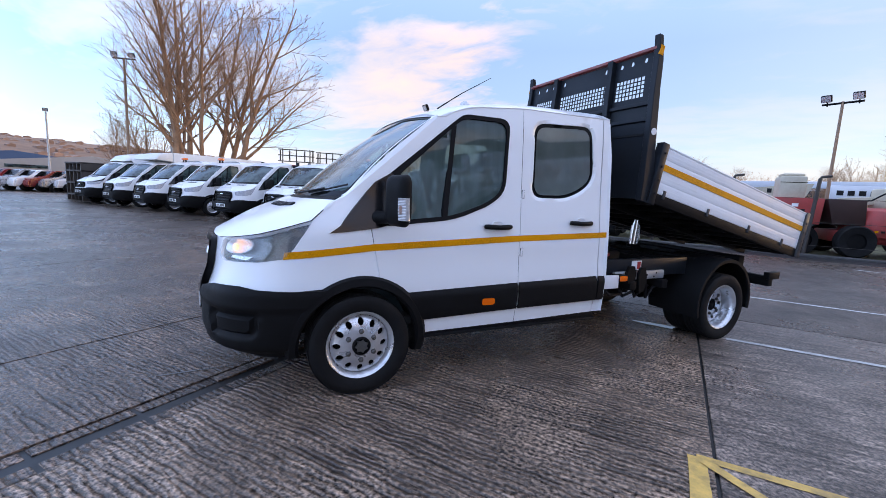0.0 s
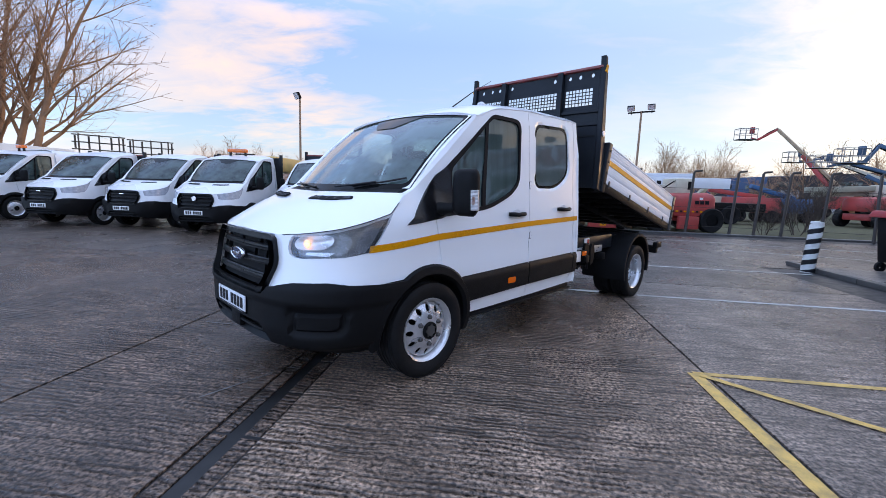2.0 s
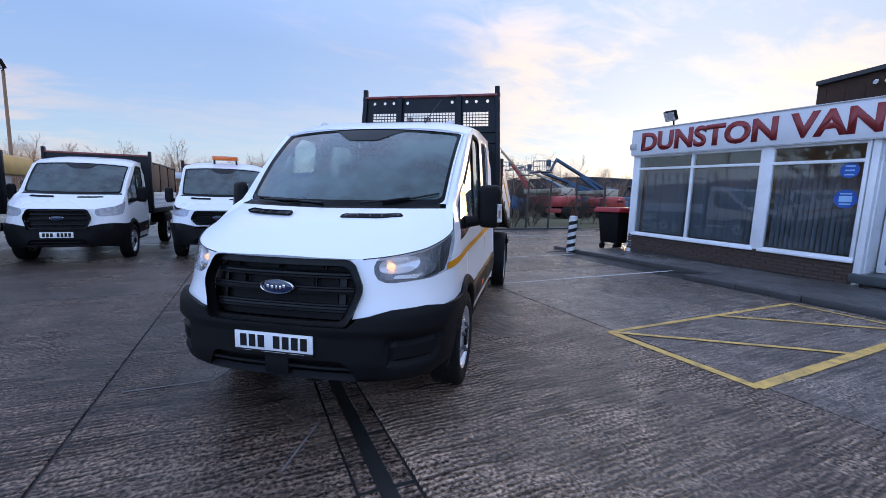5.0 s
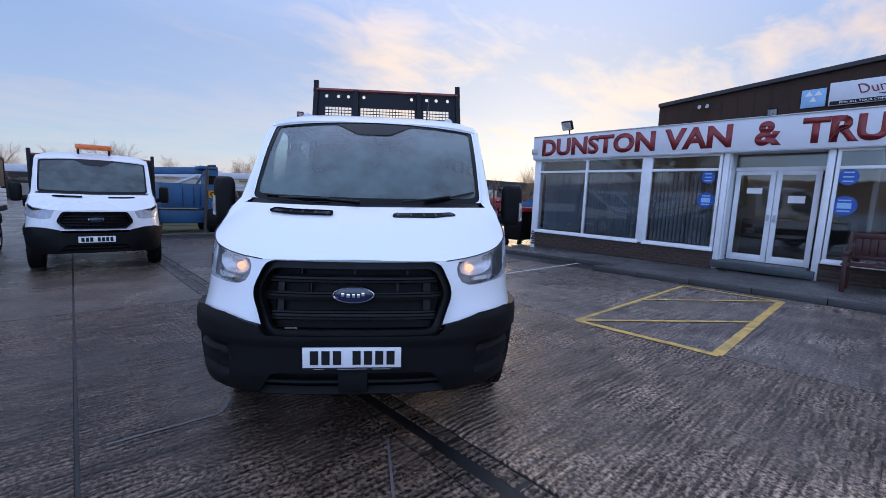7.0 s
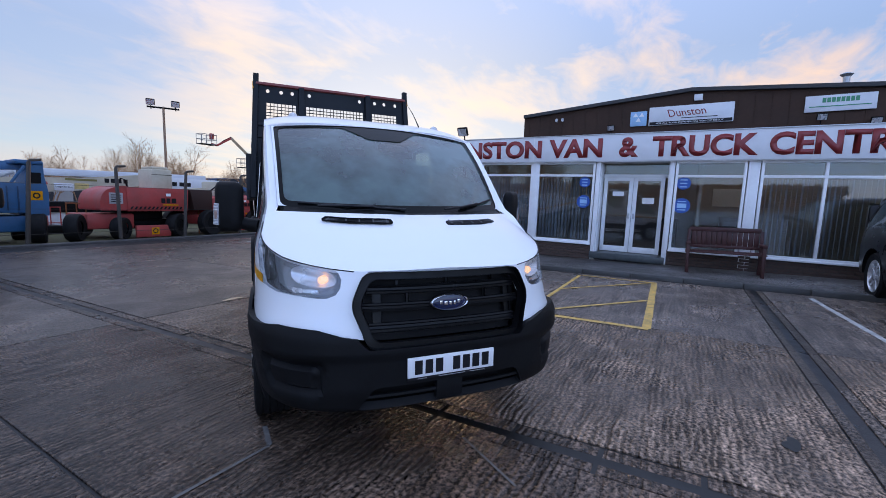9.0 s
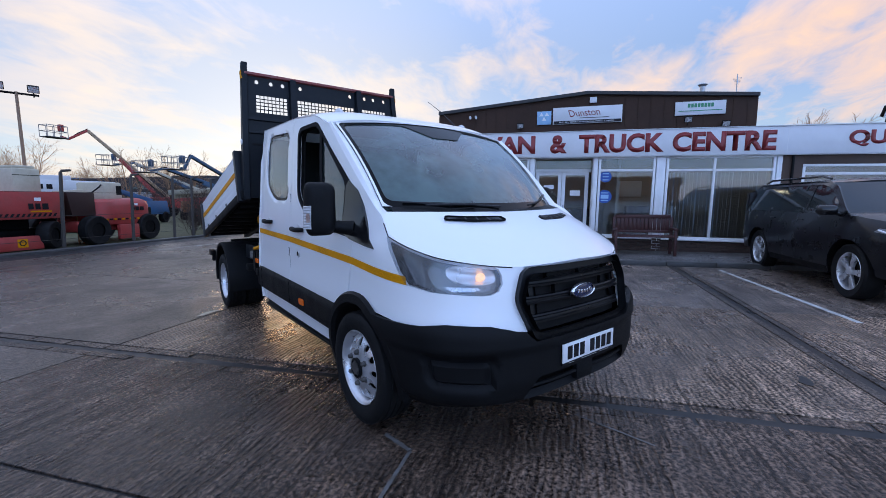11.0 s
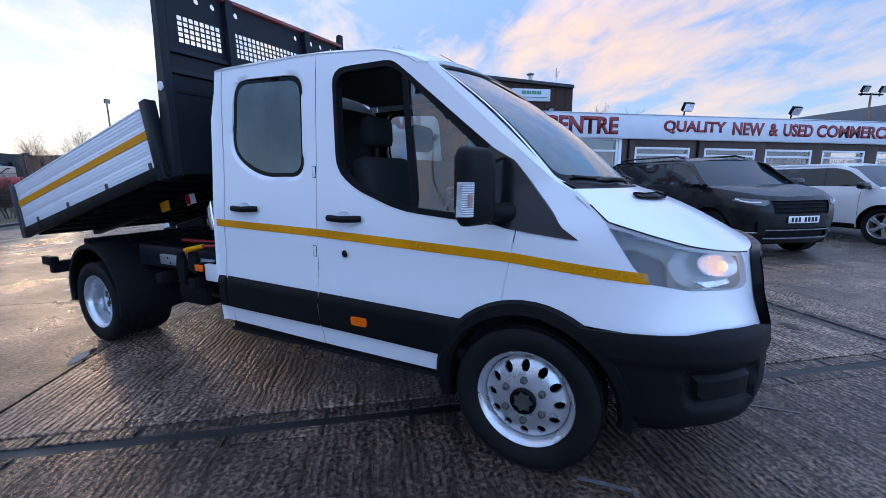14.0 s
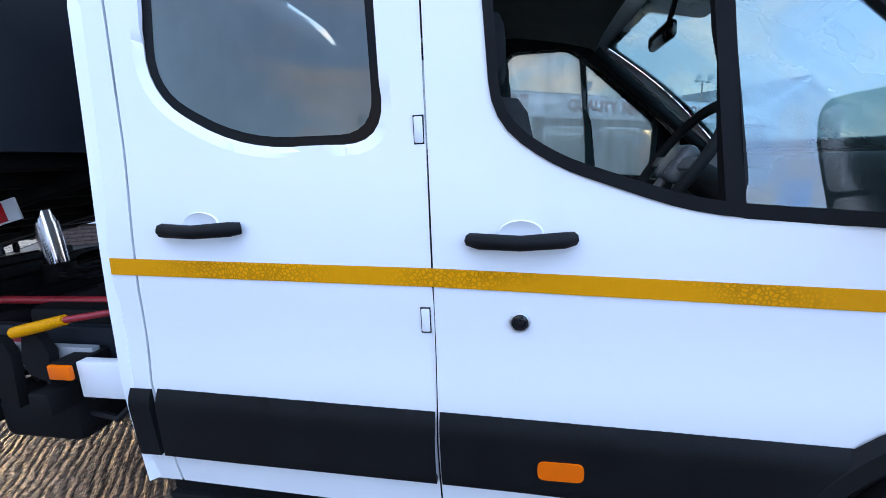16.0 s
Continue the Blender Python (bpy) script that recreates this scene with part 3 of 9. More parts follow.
def painted(name, a, b, w, material, label, category="road marking", z=0.004):
    """A worn painted line with a frayed edge."""
    a, b = Vector((*a, 0)), Vector((*b, 0))
    d = (b - a).normalized()
    s = Vector((-d.y, d.x, 0))
    n = max(2, int((b - a).length / 0.06))
    bm = bmesh.new()
    rows = []
    for k in range(n + 1):
        p = a.lerp(b, k / n)
        e0 = w / 2 * (1 - 0.12 * random.random()); e1 = w / 2 * (1 - 0.12 * random.random())
        rows.append((bm.verts.new((p.x + s.x * e0, p.y + s.y * e0, z)), bm.verts.new((p.x - s.x * e1, p.y - s.y * e1, z))))
    for (p, q), (r, u) in zip(rows, rows[1:]):
        bm.faces.new((p, q, u, r))
    ob = finish(name, bm, material)
    return tagged(ob, label, category, kind="structure")


painted("white_bay_line", (0.68, 5.987), (4.72, 5.987), 0.075, LINEWHITE, "worn white parking bay line on concrete")
painted("white_bay_line", (1.0, 8.65), (4.55, 8.65), 0.075, LINEWHITE, "worn white parking bay line on concrete")
painted("white_bay_line", (0.12, -0.35), (3.75, -0.12), 0.075, LINEWHITE, "worn white parking bay line on concrete")
painted("white_bay_line", (4.6, 12.0), (7.6, 11.4), 0.08, LINEWHITE, "worn white parking bay line on concrete")
painted("white_bay_line", (3.9, 14.2), (9.5, 13.2), 0.09, LINEWHITE, "worn white parking bay line on concrete")
SCRAPE = mat("white_scrape", (0.12, 0.115, 0.11), 0.6, vary=0.3, scale=20, dirt=(0.09, 0.075, 0.06), dirt_amount=0.9, bump=0.3)
for a, b, w in (((-3.95, 3.61), (-3.40, 3.60), 0.022), ((-3.40, 3.60), (-3.28, 3.80), 0.03), ((-2.75, 2.72), (-3.0, 2.30), 0.016)):
    painted("white_scrape_mark", a, b, w, SCRAPE, "faint white scrape on concrete", "scrape")
YB = [((0.33, 3.40), (3.80, 3.45)), ((0.33, 3.40), (0.36, 1.96)), ((0.36, 1.98), (3.72, 2.10)), ((3.78, 3.45), (3.72, 2.08)), ((0.36, 3.37), (2.0, 2.08)), ((2.10, 3.41), (3.72, 2.12))]
for k, (a, b) in enumerate(YB):
    painted("yellow_box_line", a, b, 0.10 if k in (1, 2) else 0.065, LINEYELLOW, "worn yellow hatched box line on concrete", z=0.004 + 0.0012 * k)

def patch_on_ground(name, cx, cy, rx, ry, material, label, category, seed, z=0.0045):
    """A shallow irregular patch lying on the slab."""
    rn = random.Random(seed)
    bm = bmesh.new()
    ph = [rn.uniform(0, 6.28) for _ in range(4)]
    ring = []
    for k in range(40):
        a = 2 * math.pi * k / 40
        q = 1 + sum(0.16 / (j + 1) * math.sin((j + 2) * a + ph[j]) for j in range(4)) * 1.4
        ring.append(bm.verts.new((cx + rx * q * math.cos(a), cy + ry * q * math.sin(a), z)))
    bm.faces.new(ring)
    return tagged(finish(name, bm, material), label, category, kind="structure")


WATER = mat("standing_water", (0.045, 0.036, 0.030), 0.05, vary=0.2, scale=3, rough_vary=0.03)
patch_on_ground("puddle", -1.34, 7.03, 0.12, 0.06, WATER, "small shining puddle on the concrete", "puddle", 3)
patch_on_ground("puddle", 0.05, 6.05, 0.30, 0.05, WATER, "thin wet streak on the concrete", "puddle", 5)
patch_on_ground("pothole", -1.79, 1.04, 0.085, 0.045, JOINT, "small dark pothole in the concrete", "pothole", 9)

# kerbed pavement in front of the office
for x0, y0, x1, y1 in ((4.22, -13.0, 6.6, 5.15), (4.93, 5.15, 6.6, 9.1)):
    bm = bmesh.new()
    add_box(bm, (x0, y0, -0.05), (x1, y1, 0.075), 0.012)
    tagged(finish("pavement", bm, PAVE, None, "", 40), "dark concrete pavement in front of the office", "pavement", kind="structure")
KERB = mat("kerb_stone", (0.060, 0.058, 0.056), 0.5, vary=0.3, scale=5, bump=0.3, dirt=(0.03, 0.03, 0.028), dirt_amount=0.5)
kerb = tagged(new("kerb"), "low dark kerb stones", "kerb", kind="structure")
bm = bmesh.new(); add_box(bm, (0, 0.004, -0.05), (0.13, 0.911, 0.085), 0.012)
kmesh = None
for x, ys in ((4.09, np.arange(-13.0, 5.1, 0.915)), (4.80, np.arange(5.25, 9.0, 0.915))):
    for y in ys:
        if kmesh is None:
            o = finish("kerb_stone", bm, KERB, kerb, "", 40); kmesh = o.data
        else:
            o = new("kerb_stone", kmesh); o.parent = kerb
        o.matrix_local = Matrix.Translation((x, float(y), random.uniform(-0.006, 0.004)))
bm = bmesh.new(); add_box(bm, (4.12, 5.12, -0.05), (4.93, 5.25, 0.085), 0.012)
finish("kerb_stone", bm, KERB, kerb, "", 40)

# rough grass beyond the fence
bm = bmesh.new()
add_box(bm, (-3, 17.0, -0.3), (60, 60, 0.012))
tagged(finish("grass_verge", bm, GRASS), "rough winter grass beyond the fence", "grass", kind="structure")
bm = bmesh.new()
add_box(bm, (-3.0, 16.72, -0.2), (12.0, 17.02, 0.06), 0.02)
tagged(finish("yard_edge", bm, KERB), "low concrete edge at the fence", "kerb", kind="structure")

# ---- office building ----
UPVC = mat("white_window_frame", (0.82, 0.83, 0.84), 0.35, vary=0.04, scale=3, dirt=(0.35, 0.33, 0.3), dirt_amount=0.25)
FASCIA = mat("white_fascia_sheet", (0.72, 0.74, 0.77), 0.45, vary=0.05, scale=0.8, dirt=(0.40, 0.40, 0.41), dirt_amount=0.3)
BRICK = mat("dark_brown_brick", (0.075, 0.045, 0.034), 0.75, vary=0.35, scale=11, bump=0.5, bump_scale=90, dirt=(0.04, 0.035, 0.03), dirt_amount=0.5)
MORTAR = mat("mortar", (0.06, 0.055, 0.05), 0.9, vary=0.2, scale=20, bump=0.3)
RENDER = mat("brown_rendered_wall", (0.085, 0.055, 0.042), 0.8, vary=0.2, scale=2.5, bump=0.35, bump_scale=50, dirt=(0.05, 0.035, 0.03), dirt_amount=0.45)
BROWNCLAD = mat("dark_brown_cladding", (0.062, 0.036, 0.026), 0.75, vary=0.22, scale=0.9, bump=0.2, bump_scale=30, dirt=(0.03, 0.02, 0.016), dirt_amount=0.5, spec=0.2)
ROOFING = mat("roof_felt", (0.05, 0.05, 0.052), 0.8, vary=0.25, scale=2)
LETTER = mat("red_sign_letter", (0.23, 0.022, 0.024), 0.45, vary=0.15, scale=6, coat=0.1)
G_OFFICE = glass("office_glass", (0.80, 0.83, 0.84), 0.0, gloss=0.06)
BLIND = mat("vertical_blind", (0.24, 0.27, 0.30), 0.8, vary=0.1)
OFFICEWALL = mat("office_inner_wall", (0.36, 0.33, 0.28), 0.85, vary=0.08)
OFFICEDARK = mat("office_floor", (0.07, 0.06, 0.055), 0.7, vary=0.2)
BLUESIGN = mat("blue_round_sticker", (0.02, 0.09, 0.38), 0.35, vary=0.1)
LIGHTBLUE = mat("pale_blue_print", (0.30, 0.52, 0.75), 0.4, vary=0.1)
STEP = mat("door_step_tile", (0.055, 0.065, 0.068), 0.35, vary=0.3, scale=8)

OFFICE = pose(0, 3.5, 0.12, 1.2, 0, 0)
office = thing("office_building", OFFICE, "single-storey brown office with white fascia and large windows", "building")
# everything below is in the office's frame: y is counted from 3.5
Y = lambda y: y - 3.5
FX, WX = 6.0, 6.10


def wall_box(name, y0, y1, z0, z1, material=RENDER, x0=WX, x1=WX + 0.25, label=""):
    return box(name, (x0, Y(min(y0, y1)), z0), (x1, Y(max(y0, y1)), z1), material, office, 0.004, label)


# plinth, piers and wall between the openings
plinth = wall_box("plinth", 8.42, 3.72, -0.2, 0.345, MORTAR, WX + 0.012, label="dark brick plinth")
plinth_b = wall_box("plinth", 2.05, -1.95, -0.2, 0.345, MORTAR, WX + 0.012, label="dark brick plinth")
bmesh_brick = bmesh.new(); add_box(bmesh_brick, (0, 0, 0), (0.03, 0.207, 0.058), 0.004)
brick_mesh = None
count = 0
for lo, hi, parent in ((3.74, 8.42, plinth), (-1.95, 2.03, plinth_b)):
    for row in range(6):
        y = lo - (0.1075 if row % 2 else 0)
        while y < hi - 0.02:
            ya, yb = max(y, lo), min(y + 0.207, hi)
            if yb - ya > 0.05:
                if brick_mesh is None:
                    o = finish("brick", bmesh_brick, BRICK, parent, "", 40); brick_mesh = o.data
                else:
                    o = new("brick", brick_mesh); o.parent = parent
                o.matrix_local = Matrix.Translation((WX - 0.005 + random.uniform(-0.002, 0.002), Y(ya), -0.055 + row * 0.067)) @ Matrix.Diagonal((1, (yb - ya) / 0.207, 1, 1))
            y += 0.217
wall_box("pier", 8.44, 8.30, -0.2, 2.40, UPVC, label="white corner post")
wall_box("pier", 3.72, 3.62, -0.2, 2.40, UPVC)
wall_box("pier", 2.12, 2.02, -0.2, 2.40, UPVC)
wall_box("pier", 0.66, 0.46, -0.2, 2.40, UPVC)
wall_box("pier", -1.86, -1.96, -0.2, 2.40, UPVC)
wall_box("reveal", 3.66, 3.60, -0.1, 2.40, UPVC, WX + 0.1, 6.60)
wall_box("reveal", 2.14, 2.08, -0.1, 2.40, UPVC, WX + 0.1, 6.60)
SMALL = [(-2.36, -4.04), (-4.50, -6.15), (-6.48, -8.06), (-8.42, -9.93), (-10.37, -11.9)]
edges = [-1.96] + [v for w in SMALL for v in w] + [-13.2]
for a, b in zip(edges[::2], edges[1::2]):
    wall_box("brown_wall", a, b, -0.2, 2.42, RENDER, label="brown rendered wall")
for a, b in SMALL:
    wall_box("brown_wall", a, b, -0.2, 0.98, RENDER, label="brown rendered wall")
    wall_box("brown_wall", a, b, 2.14, 2.42, RENDER)
# end wall, back and roof
box("end_wall", (WX + 0.25, Y(8.18), -0.2), (14.9, Y(8.42), 2.9), RENDER, office, 0.004, "brown rendered end wall")
box("flat_roof", (FX + 0.10, Y(-13.2), 2.86), (15.1, Y(8.42), 2.97), ROOFING, office, 0.004, "flat felt roof")
box("inner_ceiling", (WX + 0.3, Y(-13.0), 2.815), (9.6, Y(8.15), 2.85), OFFICEWALL, office, 0)
box("inner_back_wall", (9.6, Y(-13.0), 0), (9.75, Y(8.15), 2.86), OFFICEWALL, office, 0.004)
box("inner_floor", (WX + 0.02, Y(-13.0), -0.12), (9.6, Y(8.15), 0.02), OFFICEDARK, office, 0.004)
box("inner_partition", (WX + 0.3, Y(1.45), 0), (9.6, Y(1.52), 2.86), OFFICEWALL, office, 0.004)
# tube lights under the office ceiling
TUBELIGHT = mat("tube_light", (0.9, 0.88, 0.8), 0.5, emit=((1.0, 0.86, 0.62), 4.0))
for y in (6.9, 4.6, 0.2, -3.2, -7.3):
    tl_ = box("ceiling_light", (7.6, Y(y) - 0.07, 2.74), (8.9, Y(y) + 0.07, 2.80), UPVC, office, 0.01, "white ceiling light fitting")
    box("light_tube", (7.65, Y(y) - 0.05, 2.725), (8.85, Y(y) + 0.05, 2.738), TUBELIGHT, tl_, 0)
# fascia in sheets, with its trim
fas = box("fascia", (FX, Y(-13.2), 2.36), (WX + 0.02, Y(8.44), 2.985), FASCIA, office, 0.004, "long white fascia board")
for y in (5.3, 1.3, -1.98, -6.0, -9.9):
    box("fascia_joint", (FX - 0.003, Y(y) - 0.004, 2.365), (FX + 0.002, Y(y) + 0.004, 2.98), UPVC, fas, 0)
box("fascia_trim", (FX - 0.015, Y(-13.2), 2.975), (FX + 0.03, Y(8.46), 3.0), GALV, fas, 0.004, "grey top trim")
box("fascia_end", (FX, Y(8.44), 2.36), (7.4, Y(8.47), 2.985), FASCIA, fas, 0.004)
box("soffit", (FX + 0.02, Y(-13.2), 2.345), (6.6, Y(8.44), 2.359), UPVC, office, 0)


def text_mesh(text, place, bold=0.02):
    """Letters as a solid: place(u, v, d) maps 0..1 across, up and through."""
    cu = bpy.data.curves.new("text", "FONT")
    cu.body, cu.size, cu.offset, cu.resolution_u = text, 1.0, bold, 3
    tmp = bpy.data.objects.new("text", cu)
    scene.collection.objects.link(tmp)
    dg = bpy.context.evaluated_depsgraph_get()
    dg.update()
    me = bpy.data.meshes.new_from_object(tmp.evaluated_get(dg))
    bpy.data.objects.remove(tmp)
    bm = bmesh.new(); bm.from_mesh(me)
    ext = bmesh.ops.extrude_face_region(bm, geom=bm.faces[:])
    bmesh.ops.translate(bm, verts=[v for v in ext["geom"] if isinstance(v, bmesh.types.BMVert)], vec=(0, 0, 1))
    xs = [v.co.x for v in bm.verts]; ys = [v.co.y for v in bm.verts]
    for v in bm.verts:
        v.co = place((v.co.x - min(xs)) / (max(xs) - min(xs)), (v.co.y - min(ys)) / (max(ys) - min(ys)), v.co.z)
    bmesh.ops.recalc_face_normals(bm, faces=bm.faces[:])
    return bm


def words(text, y0, y1, zc, cap, material, parent, x=FX - 0.008, depth=0.008, bold=0.042, name="sign_letters", label=""):
    """Raised letters between two places along a wall, read from the yard."""
    cu = bpy.data.curves.new("text", "FONT")
    cu.body, cu.size, cu.extrude, cu.offset, cu.resolution_u = text, 1.0, 0.0, bold, 4
    tmp = bpy.data.objects.new("text", cu)
    scene.collection.objects.link(tmp)
    dg = bpy.context.evaluated_depsgraph_get()
    dg.update()
    me = bpy.data.meshes.new_from_object(tmp.evaluated_get(dg))
    bpy.data.objects.remove(tmp)
    bm = bmesh.new(); bm.from_mesh(me)
    bmesh.ops.remove_doubles(bm, verts=bm.verts[:], dist=0.0005)
    ext = bmesh.ops.extrude_face_region(bm, geom=bm.faces[:])
    bmesh.ops.translate(bm, verts=[v for v in ext["geom"] if isinstance(v, bmesh.types.BMVert)], vec=(0, 0, 1))
    xs = [v.co.x for v in bm.verts]; ys = [v.co.y for v in bm.verts]
    w, h = max(xs) - min(xs), max(ys) - min(ys)
    for v in bm.verts:
        u, q, d = (v.co.x - min(xs)) / w, (v.co.y - min(ys)) / h, v.co.z
        v.co = (x + depth * (1 - d), Y(y0 + (y1 - y0) * u), zc - cap / 2 + cap * q)
    bmesh.ops.recalc_face_normals(bm, faces=bm.faces[:])
    return finish(name, bm, material, parent, label)


for text, a, b in (("DUNSTON", 8.16, 5.09), ("VAN", 4.90, 3.60), ("&", 3.22, 2.80), ("TRUCK", 2.52, 0.55), ("CENTRE", 0.37, -1.76)):
    words(text, a, b, 2.675, 0.46, LETTER, fas, label="large red raised letters")
for text, a, b in (("QUALITY", -3.1, -5.03), ("NEW", -5.23, -6.25), ("&", -6.41, -6.72), ("USED", -6.88, -7.88), ("COMMERCIALS", -8.0, -11.34)):
    words(text, a, b, 2.68, 0.355, LETTER, fas, label="red raised letters")


def window(y0, y1, z0, z1, bars, transom, blinds=True, name="window", x=WX - 0.005, deep=0.09):
    """A white-framed window with posts at bars, a transom, glass panes and vertical blinds behind."""
    a, b = Y(min(y0, y1)), Y(max(y0, y1))
    f = 0.055
    w = new(name)
    w.parent = office
    w["label"] = "white-framed window"
    cuts = [a + f] + sorted(Y(v) for v in bars) + [b - f]
    bits = [((x, a, z0), (x + deep, b, z0 + f)), ((x, a, z1 - f), (x + deep, b, z1)), ((x + 0.002, a, z0 + f), (x + deep, a + f, z1 - f)), ((x + 0.002, b - f, z0 + f), (x + deep, b, z1 - f))]
    bits += [((x + 0.002, Y(v) - f / 2, z0 + f), (x + deep, Y(v) + f / 2, z1 - f)) for v in bars]
    if transom:
        bits.append(((x + 0.004, a + f, transom - f / 2), (x + deep, b - f, transom + f / 2)))
    for lo, hi in bits:
        box("frame_bar", lo, hi, UPVC, w, 0.004)
    box("window_sill", (x - 0.05, a - 0.01, z0 - 0.035), (x + 0.05, b + 0.01, z0 + 0.006), UPVC, w, 0.006)
    levels = [(z0 + f, (transom - f / 2) if transom else z1 - f)] + ([(transom + f / 2, z1 - f)] if transom else [])
    for p, q in zip(cuts, cuts[1:]):
        for l0, l1 in levels:
            g = box("pane", (x + 0.040, p, l0), (x + 0.048, q, l1), G_OFFICE, w, 0)
            g.visible_shadow = False
    if blinds:
        bmS = bmesh.new(); add_box(bmS, (-0.002, -0.038, 0), (0.002, 0.038, levels[0][1] - levels[0][0] - 0.02))
        o = finish("blind_slat", bmS, BLIND, w)
        me = o.data
        y = a + f + 0.04
        first = True
        while y < b - f - 0.03:
            if not first:
                o = new("blind_slat", me); o.parent = w
            first = False
            o.matrix_local = Matrix.Translation((x + 0.22, y, levels[0][0] + 0.01)) @ Matrix.Rotation(radians(random.uniform(48, 72)), 4, "Z")
            y += 0.085
    return w


window(8.30, 5.32, 0.345, 2.355, [6.80], 2.02)
window(5.20, 3.74, 0.345, 2.355, [], 2.02)
window(2.00, 0.68, 0.345, 2.355, [], 2.02, blinds=False)
window(0.44, -1.84, 0.345, 2.355, [-0.60], 2.02)
for a, b in SMALL:
    window(a, b, 0.98, 2.14, [], 1.93, blinds=True)
wall_box("window_head_post", 5.34, 5.18, 0.345, 2.36, UPVC, WX - 0.01, WX + 0.09)

# double entrance doors, set back, with a step
for s, (y0, y1) in ((1, (3.58, 2.90)), (-1, (2.89, 2.21))):
    bm = bmesh.new()
    a, b = Y(y1), Y(y0)
    x = 6.52
    add_box(bm, (x, a, 0.16), (x + 0.05, a + 0.09, 2.0), 0.004); add_box(bm, (x, b - 0.09, 0.16), (x + 0.05, b, 2.0), 0.004)
    add_box(bm, (x, a + 0.09, 0.16), (x + 0.05, b - 0.09, 0.30), 0.004); add_box(bm, (x, a + 0.09, 1.92), (x + 0.05, b - 0.09, 2.0), 0.004)
    d = finish("entrance_door", bm, UPVC, office, "white-framed glass entrance door", 40)
    g = box("pane", (x + 0.02, a + 0.09, 0.30), (x + 0.028, b - 0.09, 1.92), G_OFFICE, d, 0); g.visible_shadow = False
    yh = a + 0.05 if s > 0 else b - 0.05
    box("door_handle", (x - 0.04, yh - 0.02, 1.0), (x - 0.002, yh + 0.02, 1.13), GALV, d, 0.006, "metal door handle")
    box("door_notice", (x + 0.010, (a + b) / 2 - 0.14, 1.55 if s > 0 else 1.38), (x + 0.014, (a + b) / 2 + 0.12, 1.66 if s > 0 else 1.52), WHITEPLATE, d, 0, "paper notice")
box("door_head", (6.50, Y(2.15), 2.0), (6.58, Y(3.60), 2.08), UPVC, office, 0.004)
g = box("fanlight", (6.53, Y(2.15), 2.08), (6.538, Y(3.60), 2.34), G_OFFICE, office, 0); g.visible_shadow = False
box("door_step", (5.98, Y(2.06), 0.0), (6.6, Y(3.72), 0.15), STEP, office, 0.01, "tiled entrance step")
# round stickers on the glass
for y, z, r in ((3.98, 1.86, 0.13), (3.98, 1.38, 0.16), (1.82, 1.86, 0.14), (1.82, 1.36, 0.17)):
    bm = bmesh.new()
    m = Matrix.Translation((WX + 0.033, Y(y), z))
    add_lathe(bm, [(0.0005, -0.001), (r, -0.001), (r, 0.002)], "x", 28, m)
    st = finish("window_sticker", bm, BLUESIGN, office, "round blue window sticker")
    for k in range(3):
        if r > 0.15 and k == 1:
            box("sticker_mark", (WX + 0.0285, Y(y) - r * 0.55, z - 0.05), (WX + 0.031, Y(y) + r * 0.55, z + 0.05), LIGHTBLUE, st, 0)
        box("sticker_bar", (WX + 0.029, Y(y) - r * 0.5, z + (k - 1) * r * 0.55 - 0.012), (WX + 0.031, Y(y) + r * 0.5, z + (k - 1) * r * 0.55 + 0.012), LIGHTBLUE, st, 0)
# furniture glimpsed inside
box("reception_desk", (8.3, Y(1.9), 0.02), (9.0, Y(3.8), 1.0), OFFICEDARK, office, 0.02, "dark reception desk")
box("wall_picture", (9.55, Y(0.4), 1.4), (9.59, Y(1.1), 1.9), WHITEPLATE, office, 0.01, "framed picture")
box("filing_cabinet", (9.0, Y(0.2), 0.02), (9.5, Y(0.9), 1.1), LAMPDARK, office, 0.02, "dark filing cabinet")


def floodlight(name, parent, p, yaw=0.0):
    """A square floodlight on a bracket."""
    bm = bmesh.new()
    m = Matrix.Translation(p) @ Matrix.Rotation(radians(yaw), 4, "Z") @ Matrix.Rotation(radians(-28), 4, "Y")
    add_box(bm, (-0.05, -0.15, 0.0), (0.05, 0.15, 0.24), 0.02, m)
    add_box(bm, (0.05, -0.10, 0.03), (0.09, 0.10, 0.20), 0.02, m)
    fl = finish(name, bm, CHASSIS, parent, "black floodlight", 40)
    bm = bmesh.new(); add_box(bm, (-0.056, -0.13, 0.02), (-0.049, 0.13, 0.22), 0.0, m)
    finish("lens", bm, LAMPBOWL, fl, "glass lens")
    bm = bmesh.new(); add_tube(bm, [(p[0] + 0.05, p[1], p[2] + 0.05), (p[0] + 0.08, p[1], p[2] - 0.14)], 0.02, 6)
    finish("bracket", bm, CHASSIS, fl)
    return fl


for y in (7.45, -3.82, -7.27, -11.3):
    floodlight("floodlight", office, (6.12, Y(y), 3.13))
tube("downpipe", [(6.07, Y(-4.27), 2.42), (6.07, Y(-4.27), 0.0)], 0.035, PLASTIC, office, 8, "black downpipe")
tube("downpipe", [(6.07, Y(-2.15), 2.36), (6.07, Y(-2.15), 0.0)], 0.03, PLASTIC, office, 8, "black downpipe")
bm = bmesh.new(); add_box(bm, (5.99, Y(8.30), 2.5), (6.07, Y(8.52), 2.66), 0.02)
finish("alarm_box", bm, GALV, office, "small alarm box", 40)

